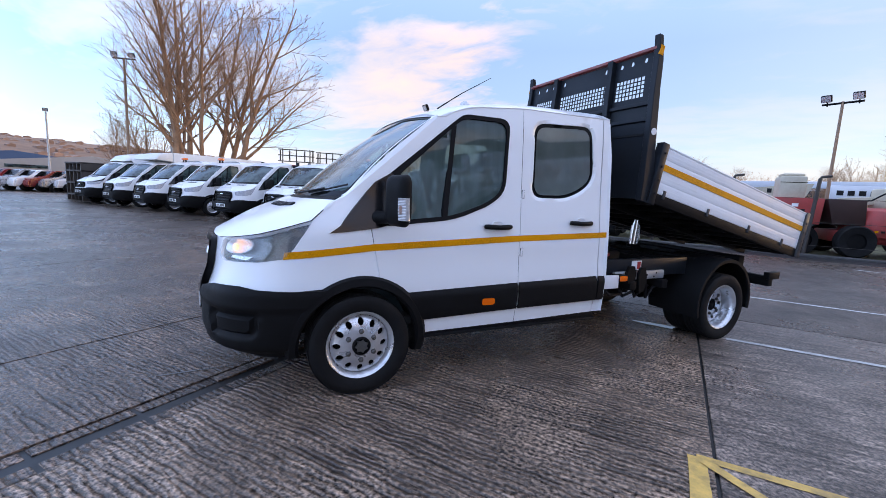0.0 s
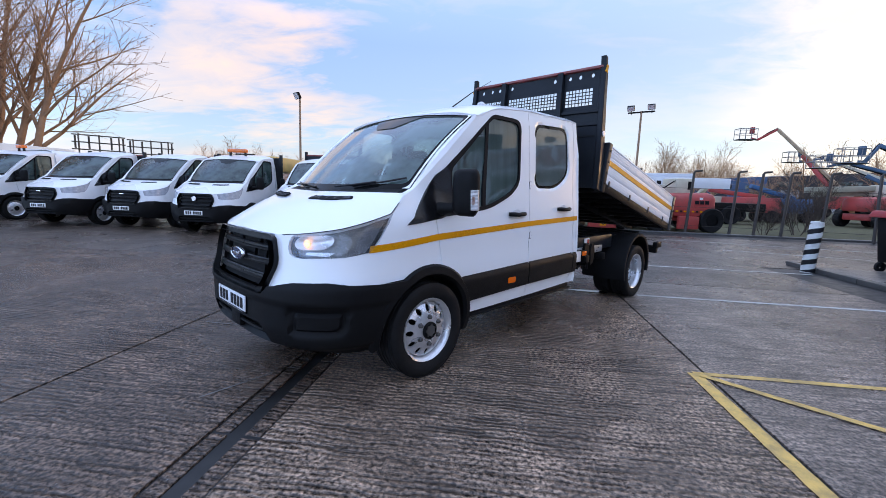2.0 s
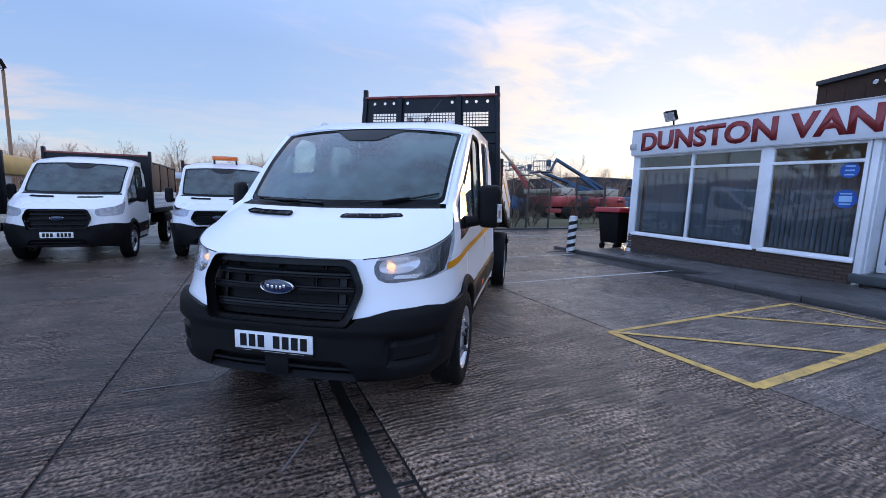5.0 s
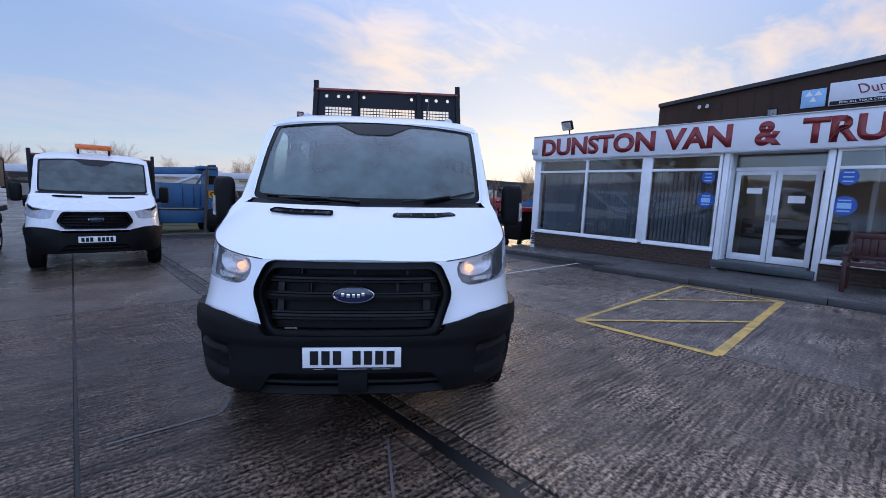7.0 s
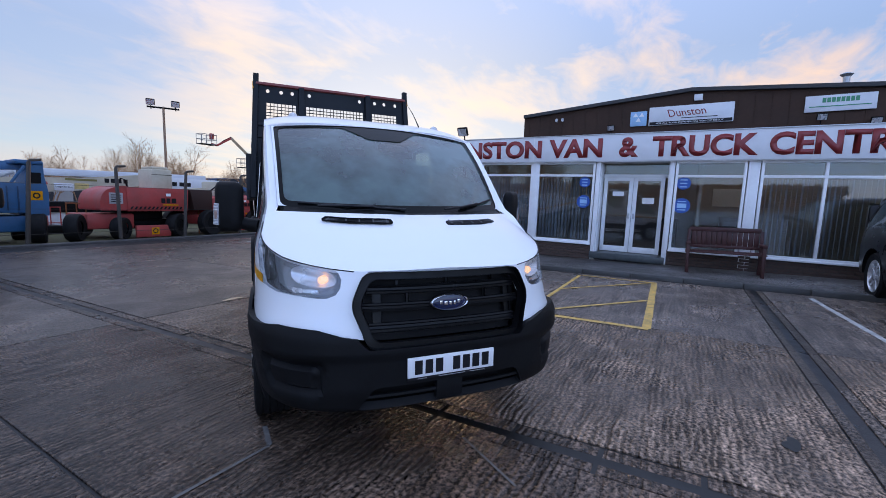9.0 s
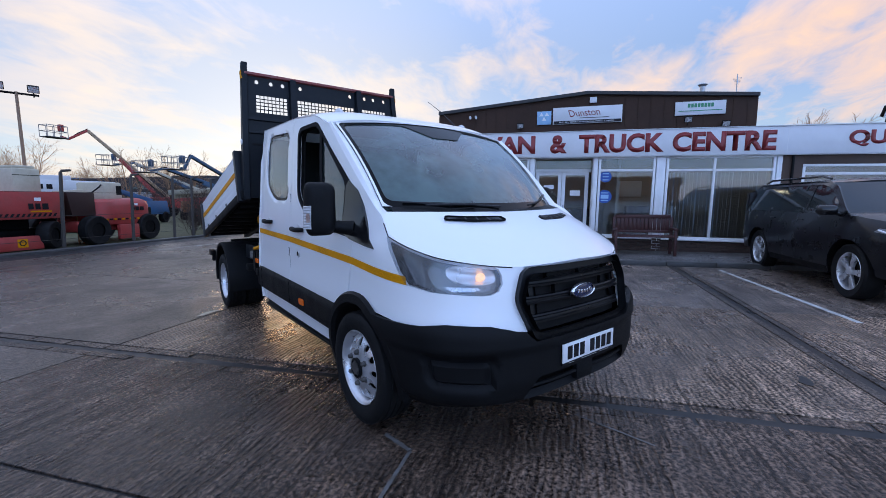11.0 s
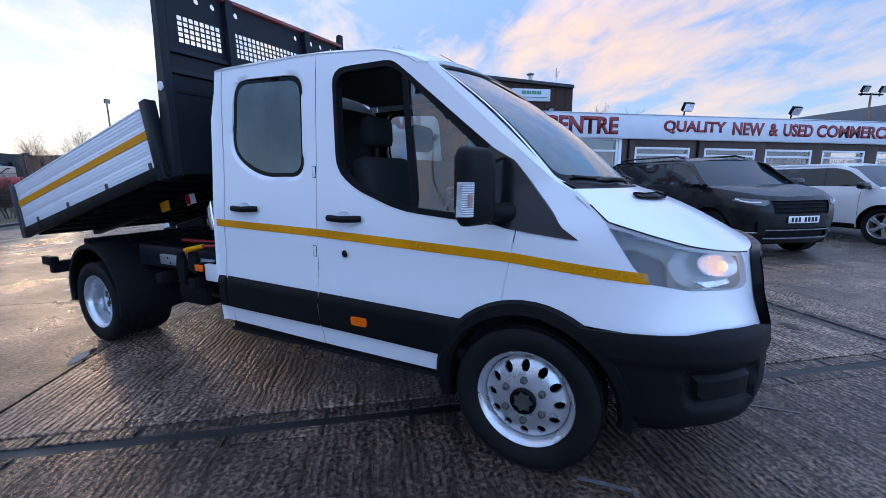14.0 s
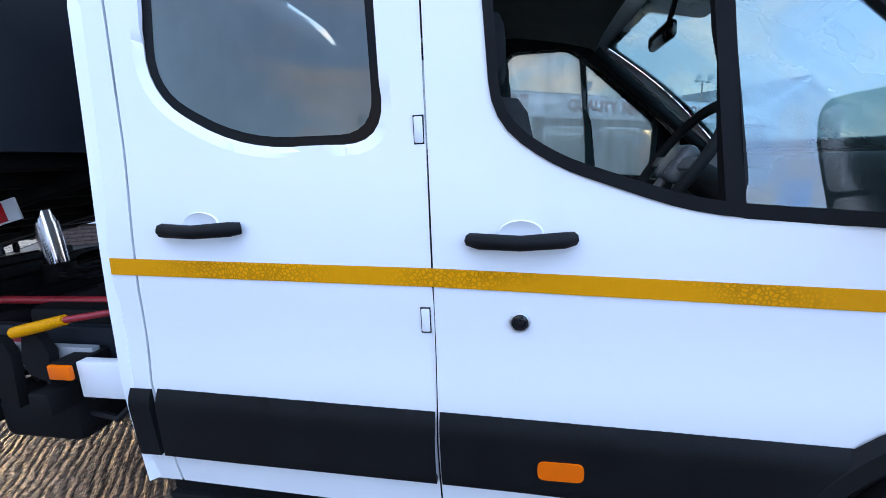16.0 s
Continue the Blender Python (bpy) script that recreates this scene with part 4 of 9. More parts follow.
# ---- workshop behind ----
shop = thing("workshop", pose(0, 3.5, 0.10, 0.5, 0, 0), "dark brown gabled workshop behind the office", "building")
SX = 15.2
gable = [(Y(8.85), 0), (Y(8.85), 5.42), (Y(1.9), 5.98), (Y(-4.75), 5.50), (Y(-4.75), 0)]
prism("gable_wall", gable, lambda u, v, w: Vector((SX + w, u, v)), 0.3, BROWNCLAD, shop, "dark brown clad gable wall")
for (ya, za), (yb, zb) in ((gable[1], gable[2]), (gable[2], gable[3])):
    prism("roof_slope", [(ya, za), (yb, zb), (yb, zb + 0.14), (ya, za + 0.14)], lambda u, v, w: Vector((SX - 0.15 + w, u, v)), 18.0, ROOFING, shop, "dark roof slope")
for y in (8.83, -4.73):
    box("side_wall", (SX + 0.3, Y(y) - 0.12, 0), (SX + 17.8, Y(y) + 0.12, 5.4), BROWNCLAD, shop, 0.004, "dark brown side wall")
for k in range(26):
    y = 8.6 - k * 0.52
    top = float(np.interp(-y, [-8.85, -1.9, 4.75], [5.42, 5.98, 5.50]))
    box("cladding_rib", (SX - 0.02, Y(y) - 0.02, 3.0), (SX + 0.001, Y(y) + 0.02, top - 0.03), BROWNCLAD, shop, 0)
sg = box("sign_board", (SX - 0.09, Y(0.42), 4.72), (SX - 0.03, Y(3.38), 5.46), FASCIA, shop, 0.01, "white sign board with red script")
finish("script_letters", text_mesh("Dunston", lambda u, v, d: Vector((SX - 0.092 - 0.01 * d, Y(2.62 - 1.30 * u + 0.10 * v), 5.02 + 0.30 * v + 0.05 * u)), 0.0), LETTER, sg, "slanted red letters")
box("sign_bar", (SX - 0.10, Y(0.46), 4.74), (SX - 0.092, Y(3.34), 4.86), INK, sg, 0)
finish("strap_letters", text_mesh("FOR ALL YOUR COMMERCIAL VEHICLE NEEDS", lambda u, v, d: Vector((SX - 0.1005 - 0.005 * d, Y(3.10 - 2.35 * u), 4.77 + 0.06 * v)), 0.0), WHITEPLATE, sg, "small white letters")
box("sign_bar", (SX - 0.10, Y(0.95), 4.95), (SX - 0.092, Y(2.2), 4.975), INK, sg, 0)
mt = box("sign_board", (SX - 0.07, Y(3.46), 4.74), (SX - 0.03, Y(4.10), 5.34), LIGHTBLUE, shop, 0.01, "pale blue square sign")
for dy, dz in ((-0.12, 0.12), (0.12, 0.12), (0, -0.08)):
    prism("sign_mark", [(Y(3.78) + dy - 0.10, 5.0 + dz), (Y(3.78) + dy + 0.10, 5.0 + dz), (Y(3.78) + dy, 5.17 + dz)], lambda u, v, w: Vector((SX - 0.08 + w, u, v)), 0.006, WHITEPLATE, mt)
GREEN = mat("green_print", (0.05, 0.28, 0.14), 0.45, vary=0.1)
qs = box("sign_board", (SX - 0.09, Y(-3.58), 4.86), (SX - 0.03, Y(-1.68), 5.42), FASCIA, shop, 0.01, "white sign board with green bar")
for k in range(8):
    box("sign_bar", (SX - 0.10, Y(-2.15) - k * 0.125 - 0.10, 5.17), (SX - 0.092, Y(-2.15) - k * 0.125, 5.33), GREEN, qs, 0)
box("sign_bar", (SX - 0.10, Y(-3.45), 5.02), (SX - 0.092, Y(-1.8), 5.05), GREEN, qs, 0)
floodlight("floodlight", shop, (SX - 0.1, Y(4.85), 4.62)); floodlight("floodlight", shop, (SX - 0.25, Y(-2.15), 4.55)); floodlight("floodlight", shop, (SX - 0.1, Y(-3.6), 4.35))
box("wall_vent", (SX - 0.1, Y(1.5), 5.6), (SX - 0.02, Y(1.8), 5.85), FASCIA, shop, 0.02, "white box vent")
tube("flue", [(SX + 1.0, Y(-2.95), 5.4), (SX + 1.0, Y(-2.95), 6.25)], 0.11, GALV, shop, 12, "grey metal flue")
tube("flue_cap", [(SX + 1.0, Y(-2.95), 6.25), (SX + 1.0, Y(-2.95), 6.33), (SX + 1.0, Y(-2.95), 6.40)], [0.12, 0.2, 0.06], GALV, shop, 12)
tube("aerial_mast", [(SX + 0.5, Y(-4.1), 5.3), (SX + 0.5, Y(-4.1), 6.55)], 0.022, GALV, shop, 6, "television aerial mast")
for k in range(6):
    tube("aerial_rod", [(SX + 0.5, Y(-4.1) - 0.18 + 0.02 * k, 6.40 - k * 0.05), (SX + 0.5, Y(-4.1) + 0.18 - 0.02 * k, 6.40 - k * 0.05)], 0.008, GALV, shop, 5)
for dy in (0, 0.28):
    bm = bmesh.new(); add_tube(bm, [(SX - 0.05, Y(7.0) + dy, 5.25), (SX - 0.25, Y(6.95) + dy, 5.17)], 0.06, 8)
    finish("cctv_camera", bm, FASCIA, shop, "small white camera", 50)

# gabled brick unit at the far end of the frontage
unit = thing("brick_unit", pose(0, -14.2, 0, 0.9, 0, 0), "brown brick unit with a white barge board", "building")
ug = [(1.0, -0.4), (1.0, 2.75), (-2.2, 3.9), (-5.4, 2.75), (-5.4, -0.4)]
prism("gable_wall", ug, lambda u, v, w: Vector((6.3 + w, u, v)), 0.25, BRICK, unit, "brown brick gable wall")
for (ya, za), (yb, zb) in ((ug[1], ug[2]), (ug[2], ug[3])):
    prism("barge_board", [(ya, za), (yb, zb), (yb, zb + 0.2), (ya, za + 0.2)], lambda u, v, w: Vector((6.2 + w, u, v)), 0.09, UPVC, unit, "white barge board")
    prism("roof_slope", [(ya, za + 0.2), (yb, zb + 0.2), (yb, zb + 0.26), (ya, za + 0.26)], lambda u, v, w: Vector((6.25 + w, u, v)), 9.0, ROOFING, unit)
ud = box("white_door", (6.25, -1.3, -0.1), (6.31, -0.3, 2.0), UPVC, unit, 0.01, "white half-glazed door")
box("pane", (6.24, -1.15, 0.9), (6.249, -0.45, 1.85), G_FAR, ud, 0)


# ---- commercial cab: body surface ----
X0 = 0.15                       # the side starts to curve in to the nose here, metres ahead of the front axle
WHEEL_R = 0.345


def half_width(z):
    return float(np.interp(z, [0.25, 0.4, 0.55, 0.74, 0.79, 0.86, 0.95, 1.02, 1.15, 1.25, 1.35, 1.9, 2.05], [0.87, 0.905, 0.925, 0.934, 0.930, 0.923, 0.922, 0.923, 0.915, 0.905, 0.895, 0.850, 0.828]))


def plan(x, z):
    """The upper cab draws in a little towards the windscreen."""
    q = max(0.0, (x + 0.9) / 1.05)
    return 1 - 0.062 * min(1.0, max(0.0, (z - 1.12) / 0.22)) * q * q


def nose_x(z):
    return float(np.interp(z, [0.28, 0.36, 0.45, 0.6, 0.70, 0.76, 0.9, 1.03, 1.1, 1.35], [0.90, 0.94, 0.965, 0.965, 0.955, 0.94, 0.93, 0.905, 0.88, 0.75]))


def squareness(z):
    return float(np.interp(z, [0.4, 0.72, 0.8, 1.0, 1.3], [3.2, 3.1, 2.8, 2.5, 2.4]))


def sx(x, z):
    if x <= X0:
        return x
    q = min(1.0, (x - X0) / (nose_x(z) - X0)) ** (squareness(z) / 2)
    return X0 + math.asin(min(1, q)) / (math.pi / 2)


def sy(y, z):
    return X0 + math.acos(min(1, (y / half_width(z)) ** (squareness(z) / 2))) / (math.pi / 2)


def skin_raw(s, z):
    if s <= X0:
        return Vector((s, half_width(z) * plan(s, z), z))
    a = min(s - X0, 1.0) * math.pi / 2
    n = squareness(z)
    return Vector((X0 + (nose_x(z) - X0) * math.sin(a) ** (2 / n), half_width(z) * plan(X0, z) * max(0, math.cos(a)) ** (2 / n), z))


def skin(side, off=0.0):
    """The cab's outer surface over (s, z): s is x along the side and runs round the corner to the nose's middle at X0 + 1."""
    def to3d(s, z):
        p = skin_raw(s, z)
        if off:
            e = 0.004
            n = (skin_raw(s, z + e) - skin_raw(s, z - e)).cross(skin_raw(s + e, z) - skin_raw(s - e, z))
            if n.length < 1e-9:
                n = Vector((1, 0, 0))
            p = p + n.normalized() * off
        return Vector((p.x, p.y * side, p.z))
    return to3d


def clad_skin(side):
    """Door cladding: a sloping upper edge that catches the sky, over an upright face."""
    def to3d(s, z):
        top = float(np.interp(s, [-2.12, -1.234, -0.30], [0.737, 0.717, 0.688]))
        q = min(1.0, max(0.0, (top - z) / 0.055))
        foot = min(1.0, max(0.0, (z - 0.505) / 0.02))
        return skin(side, 0.002 + 0.020 * q * (2 - q) * (0.7 + 0.3 * foot))(s, z)
    return to3d


SCREEN_EDGE = [(0.10, 1.335), (-0.20, 1.60), (-0.53, 1.905)]
DOOR_TOP = [(-0.62, 1.945), (-0.2, 1.545), (-0.09, 1.435)]


def arc(r, a0, a1, n=14, cx=0.0, cz=WHEEL_R):
    return [(cx + r * math.cos(radians(a0 + (a1 - a0) * k / n)), cz + r * math.sin(radians(a0 + (a1 - a0) * k / n))) for k in range(n + 1)]


def lamp_outline(style):
    top = 1.17 if style != "old" else 1.12
    if style == "new":
        inner = [(sy(0.575, 1.036), 1.036), (sy(0.546, 1.018), 1.018), (sy(0.534, 0.985), 0.985), (sy(0.540, 0.945), 0.945), (sy(0.562, 0.912), 0.912), (sy(0.60, 0.895), 0.895)]
    else:
        inner = [(sy(0.53, 1.02), 1.02), (sy(0.575, 0.905), 0.905)]
    return inner + [(sx(0.80, 0.892), 0.892), (sx(0.62, 0.905), 0.905), (sx(0.48, 0.932), 0.932), (sx(0.42, 1.0), 1.0), (sx(0.31, top), top), (sx(0.45, top - 0.045), top - 0.045), (sx(0.62, top - 0.10), top - 0.10), (sx(0.76, 1.045), 1.045)]


def roof_z(x):
    return float(np.interp(x, [-2.2, -1.5, -1.1, -0.8, -0.62, -0.5, -0.47], [2.165, 2.15, 2.115, 2.065, 2.015, 1.972, 1.958]))


def screen_point(u, v):
    """The windscreen: u across from -1 to 1, v up from 0 to 1."""
    bx, bz = 0.33 - 0.25 * u * u, 1.305 + 0.025 * u * u
    tx, tz = -0.48 - 0.05 * u * u, 1.952 - 0.045 * u * u
    bul = 0.035 * math.sin(math.pi * v)
    return Vector((bx + (tx - bx) * v + bul * 0.6, (0.785 + 0.012 * v) * u, bz + (tz - bz) * v + bul * 0.7))


def hood_edge(u):
    """Front and side edge of the bonnet: u from -1 (right) to 1 (left)."""
    a = abs(u)
    side = 1 if u >= 0 else -1
    if a < 0.5:
        y = a / 0.5 * 0.53
        z = 1.035 - 0.012 * (a / 0.5)
        p = skin_raw(sy(y, z), z)
    else:
        q = (a - 0.5) / 0.5
        x = float(np.interp(q, [0, 0.35, 0.65, 0.9, 1.0], [0.845, 0.62, 0.45, 0.31, 0.2]))
        z = float(np.interp(q, [0, 0.35, 0.65, 0.9, 1.0], [1.023, 1.075, 1.13, 1.175, 1.285]))
        p = skin_raw(sx(x, z), z)
    return Vector((p.x, p.y * side, p.z))


def hood_point(u, v):
    a = hood_edge(u)
    s = 1 if u >= 0 else -1
    w = abs(u)
    c = Vector((0.36 - 0.20 * w ** 3, 0.80 * w * s, 1.292 + 0.012 * w))
    lift = 0.022 * math.sin(math.pi * min(1, v * 1.02)) * (1 - w ** 3)
    e = v ** 0.92
    return a.lerp(c, e) + Vector((lift * 0.35, 0, lift))


def build_wheel(root, x, y, side, dual=False, far=False, r=WHEEL_R):
    """A steel van wheel with oval holes; its rim is the part, the tyre, hub and nuts are pieces of it."""
    n = 24 if far else 40
    bm = bmesh.new()
    rr, w = r * 0.64, 0.10
    lip = 0.095
    if dual:
        prof = [(rr * 0.93, -0.10), (rr * 1.0, -0.09), (rr * 0.93, -0.075), (rr * 0.9, 0.04), (rr * 0.95, lip - 0.01), (rr * 1.04, lip), (rr * 1.06, lip - 0.012)]
        disc = [(rr * 0.9, -0.035), (rr * 0.75, -0.05), (rr * 0.5, -0.03), (rr * 0.3, -0.028)]
    else:
        prof = [(rr * 0.93, -0.10), (rr * 0.9, 0.03), (rr * 0.95, lip - 0.012), (rr * 1.04, lip), (rr * 1.06, lip - 0.012)]
        disc = [(rr * 0.9, 0.050), (rr * 0.80, 0.068), (rr * 0.60, 0.086), (rr * 0.45, 0.095), (rr * 0.28, 0.098)]
    add_lathe(bm, prof, "y", n)
    rim = finish("wheel", bm, SILVER, root, "white-silver steel wheel with oval holes", 50)
    rim.matrix_local = Matrix.Translation((x, y * side, r)) @ Matrix.Diagonal((1, side, 1, 1))
    # disc with a ring of holes
    zs = np.array([d[1] for d in disc[::-1]]); rs = np.array([d[0] for d in disc[::-1]])
    f = lambda u, v: Vector((u, float(np.interp(math.hypot(u, v), rs, zs)), v))
    holes = []
    for k in range(0 if far else 12):
        a = 2 * math.pi * k / 12
        c = Vector((math.cos(a), math.sin(a))) * rr * 0.73
        t = Vector((-math.sin(a), math.cos(a)))
        holes.append([tuple(c + t * math.cos(q) * rr * 0.092 + c.normalized() * math.sin(q) * rr * 0.122) for q in [2 * math.pi * j / 10 for j in range(10)]])
    ring = [(rr * 0.9 * math.cos(2 * math.pi * k / n), rr * 0.9 * math.sin(2 * math.pi * k / n)) for k in range(n)]
    patch("wheel_disc", ring, holes, f, SILVER, rim, step=rr * 0.16, rim=0.012, flip=True)
    bm = bmesh.new()
    add_lathe(bm, [(rr * 0.89, 0.028 if not dual else -0.085), (0.02, 0.028 if not dual else -0.085)], "y", 24)
    finish("brake_drum", bm, CHASSIS, rim)
    top = disc[-1][1]
    bm = bmesh.new()
    add_lathe(bm, [(0.062, top - 0.02), (0.062, top + 0.014), (0.052, top + 0.018), (0.05, top + 0.004), (0.03, top + 0.002), (0.028, top + 0.016), (0.001, top + 0.018)], "y", 18)
    hub = finish("hub", bm, CHASSIS, rim, "dark hub", 40)
    if not far and not dual:
        star = [((0.034 if k % 2 else 0.047) * math.cos(math.pi * k / 7), (0.034 if k % 2 else 0.047) * math.sin(math.pi * k / 7)) for k in range(14)]
        prism("hub_star", star, lambda u, v, w: Vector((u, top + 0.008 + w, v)), 0.012, NUTSTEEL, hub, "worn toothed hub cap")
    if not far:
        for k in range(6):
            a = 2 * math.pi * (k + 0.5) / 6
            bm = bmesh.new()
            add_lathe(bm, [(0.019, top - 0.01), (0.019, top + 0.004), (0.015, top + 0.006), (0.014, top + 0.020), (0.009, top + 0.024), (0.0005, top + 0.024)], "y", 6, Matrix.Translation((math.cos(a) * 0.098, -0.004, math.sin(a) * 0.098)))
            finish("wheel_nut", bm, NUTSTEEL, rim, "", 30)
    bm = bmesh.new()
    ty = [(rr * 1.03, -0.085), (rr * 1.12, -0.10), (r * 0.86, -0.106), (r * 0.95, -0.10), (r * 0.985, -0.088)]
    for k in range(5):
        a = -0.08 + k * 0.04
        ty += [(r, a - 0.014), (r, a + 0.014), (r * 0.98, a + 0.017), (r * 0.98, a + 0.023)]
    ty = ty[:-2]
    ty += [(r * 0.985, 0.088), (r * 0.95, 0.10), (r * 0.86, 0.106), (rr * 1.12, 0.10), (rr * 1.03, 0.085)]
    add_lathe(bm, ty, "y", n + 8)
    finish("tyre", bm, RUBBER, rim, "black rubber tyre", 40)
    if dual:
        bm = bmesh.new()
        add_lathe(bm, [(a, b - 0.235) for a, b in ty], "y", n)
        finish("inner_tyre", bm, RUBBER, rim, "", 40)
    return rim


VENTGREY = mat("grey_vent_plastic", (0.06, 0.062, 0.066), 0.45, vary=0.15, spec=0.4)


def build_cab(root, double=True, step=0.06, paint=WHITE, style="new", screen=G_SCREEN, far=False, tape=True, open_window=True):
    rear = -2.12 if double else -1.28
    for side in (1, -1):
        fl = side > 0
        F = skin(side)
        lamp = lamp_outline(style)
        lamp_n = len(lamp) - 3
        wing = [(-0.1185, 0.782)] + [(sx(x, z), z) for x, z in arc(0.46, 105, 60, 10)] + [(sx(0.42, 0.731), 0.731), (sx(0.62, 0.733), 0.733), (sy(0.80, 0.745), 0.745), (sy(0.64, 0.737), 0.737), (sy(0.445, 0.70), 0.70), (sy(0.478, 0.865), 0.865), (sy(0.41, 1.02), 1.022)]
        wing += lamp[:lamp_n] + [(sx(0.2, 1.285), 1.285)] + SCREEN_EDGE + DOOR_TOP + [(0.175, 1.10), (-0.052, 1.137)]
        patch("wing", wing, [], F, paint, root, step, 0.02, fl, "", 40)
        # door openings and doors
        arch_cut = arc(0.455, 170, 106, 10)
        door = [(-1.230, 0.393), (-1.231, 0.62), (-1.226, 0.74), (-1.224, 1.1), (-1.236, 2.04), (-0.80, 2.0)] + DOOR_TOP[:3] + [(-0.105, 1.40), (-0.058, 1.137)] + arch_cut[::-1] + [(-0.463, 0.380)]
        hole = rounded([(-0.20, 1.480), (-0.655, 1.872), (-0.735, 1.925), (-1.10, 1.93), (-1.068, 1.42), (-0.95, 1.325), (-0.66, 1.215), (-0.24, 1.175), (-0.125, 1.158), (-0.125, 1.40)], [0.05, 0.1, 0.1, 0.09, 0.1, 0.1, 0.1, 0.05, 0.02, 0.03])
        fd = patch("front_door", door, [hole], F, paint, root, step, 0.022, fl, "white front door with black trim", 40)
        if not far:
            tube("door_seam", [skin(side, -0.016)(-0.055 - 0.0668 * q, 1.137 - 0.355 * q) for q in (0.0, 0.2, 0.4, 0.6, 0.8, 1.0)], 0.011, SEALANT, root, 5)
        sail = [(-0.10, 1.132), (-0.24, 1.168), (-0.235, 1.46), (-0.20, 1.50), (-0.085, 1.432), (0.18, 1.097)]
        patch("sail_panel", sail, [], skin(side, 0.006), GLOSSBLACK, root, step, 0.012, fl, "gloss black sail panel", 40)
        frame_out = rounded([(-0.16, 1.470), (-0.66, 1.89), (-0.73, 1.943), (-1.117, 1.947), (-1.083, 1.41), (-0.955, 1.307), (-0.665, 1.197), (-0.16, 1.145)], [0.04, 0.1, 0.1, 0.09, 0.1, 0.1, 0.1, 0.02])
        frame_in = rounded([(-0.25, 1.487), (-0.663, 1.862), (-0.738, 1.914), (-1.092, 1.918), (-1.062, 1.423), (-0.946, 1.332), (-0.655, 1.225), (-0.25, 1.185)], [0.04, 0.1, 0.1, 0.09, 0.1, 0.1, 0.1, 0.02])
        patch("window_seal", frame_out, [frame_in], skin(side, 0.004), SEALANT, fd, step, 0.02, fl, "black rubber window seal", 40)
        bar = [(-0.63, 1.84), (-0.668, 1.86), (-0.604, 1.20), (-0.566, 1.195)]
        patch("window_bar", bar, [], skin(side, 0.003), SEALANT, fd, step, 0.02, fl)
        gm = G_FAR if far else (G_CLEAR if not fl else G_FOG)
        quarter = [(-0.22, 1.49), (-0.648, 1.87), (-0.585, 1.21), (-0.22, 1.18)]
        patch("quarter_glass", quarter, [], skin(side, -0.008), gm, fd, step, 0, fl, "misted quarter glass" if fl else "clear quarter glass")
        if far or fl or not open_window:
            main = rounded([(-0.645, 1.87), (-0.735, 1.92), (-1.10, 1.925), (-1.068, 1.42), (-0.95, 1.325), (-0.585, 1.20)], [0, 0.1, 0.09, 0.1, 0.1, 0])
            patch("door_glass", main, [], skin(side, -0.012), gm, fd, step, 0, fl, "misted door glass")
        if not far:
            card = [(-1.215, 0.45), (-1.212, 1.1), (-1.225, 2.02), (-0.80, 1.98), (-0.62, 1.92), (-0.12, 1.40), (-0.12, 1.14), (-0.19, 0.80), (-0.5, 0.65), (-0.5, 0.45)]
            patch("door_card", card, [hole], skin(side, -0.055), INTERIOR, fd, 0.12, 0, fl)
        clad = [(-1.224, 0.512), (-1.222, 0.717), (-0.300, 0.688)] + [(-0.375, 0.60), (-0.425, 0.485)]
        patch("door_cladding", clad, [], clad_skin(side), PLASTIC, fd, step if far else 0.022, 0.02, fl, "black plastic door cladding", 40)
        mx_ = -0.962 if fl else -0.931
        ind = rounded([(mx_ + 0.054, 0.562), (mx_ - 0.054, 0.562), (mx_ - 0.054, 0.612), (mx_ + 0.054, 0.612)], 0.018)
        patch("side_marker", ind, [], skin(side, 0.027), AMBER, fd, 0.03, 0.02, fl, "amber side marker lamp")
        if not far:
            handle(fd, side, -0.908, -1.135, 1.150)
            if not fl:
                bm = bmesh.new()
                m = Matrix.Translation((-1.024, side * (half_width(0.955) + 0.003), 0.955)) @ Matrix.Diagonal((1, side, 1, 1))
                add_lathe(bm, [(0.019, 0), (0.019, 0.004), (0.014, 0.006), (0.012, 0.002), (0.006, 0.004), (0.0005, 0.004)], "y", 20, m)
                lock = finish("door_lock", bm, GLOSSBLACK, fd, "round black door lock", 30)
                bm = bmesh.new()
                add_lathe(bm, [(0.0195, 0), (0.0205, 0.005), (0.0235, 0.004), (0.0245, 0.0)], "y", 24, m)
                finish("lock_ring", bm, SILVER, lock, "thin bright ring", 40)
            for hz in (1.400, 0.955):
                p = skin_raw(-1.20, hz)
                box("hinge_gap", (-1.2588, side * p.y - 0.003, hz - 0.0322), (-1.2345, side * p.y + 0.003, hz + 0.0322), SEALANT, root, 0)
                box("hinge", (-1.258, p.y - 0.004, hz - 0.03), (-1.236, p.y + 0.005, hz + 0.03), paint, root, 0.004) if fl else box("hinge", (-1.258, -p.y - 0.005, hz - 0.03), (-1.236, -p.y + 0.004, hz + 0.03), paint, root, 0.004)
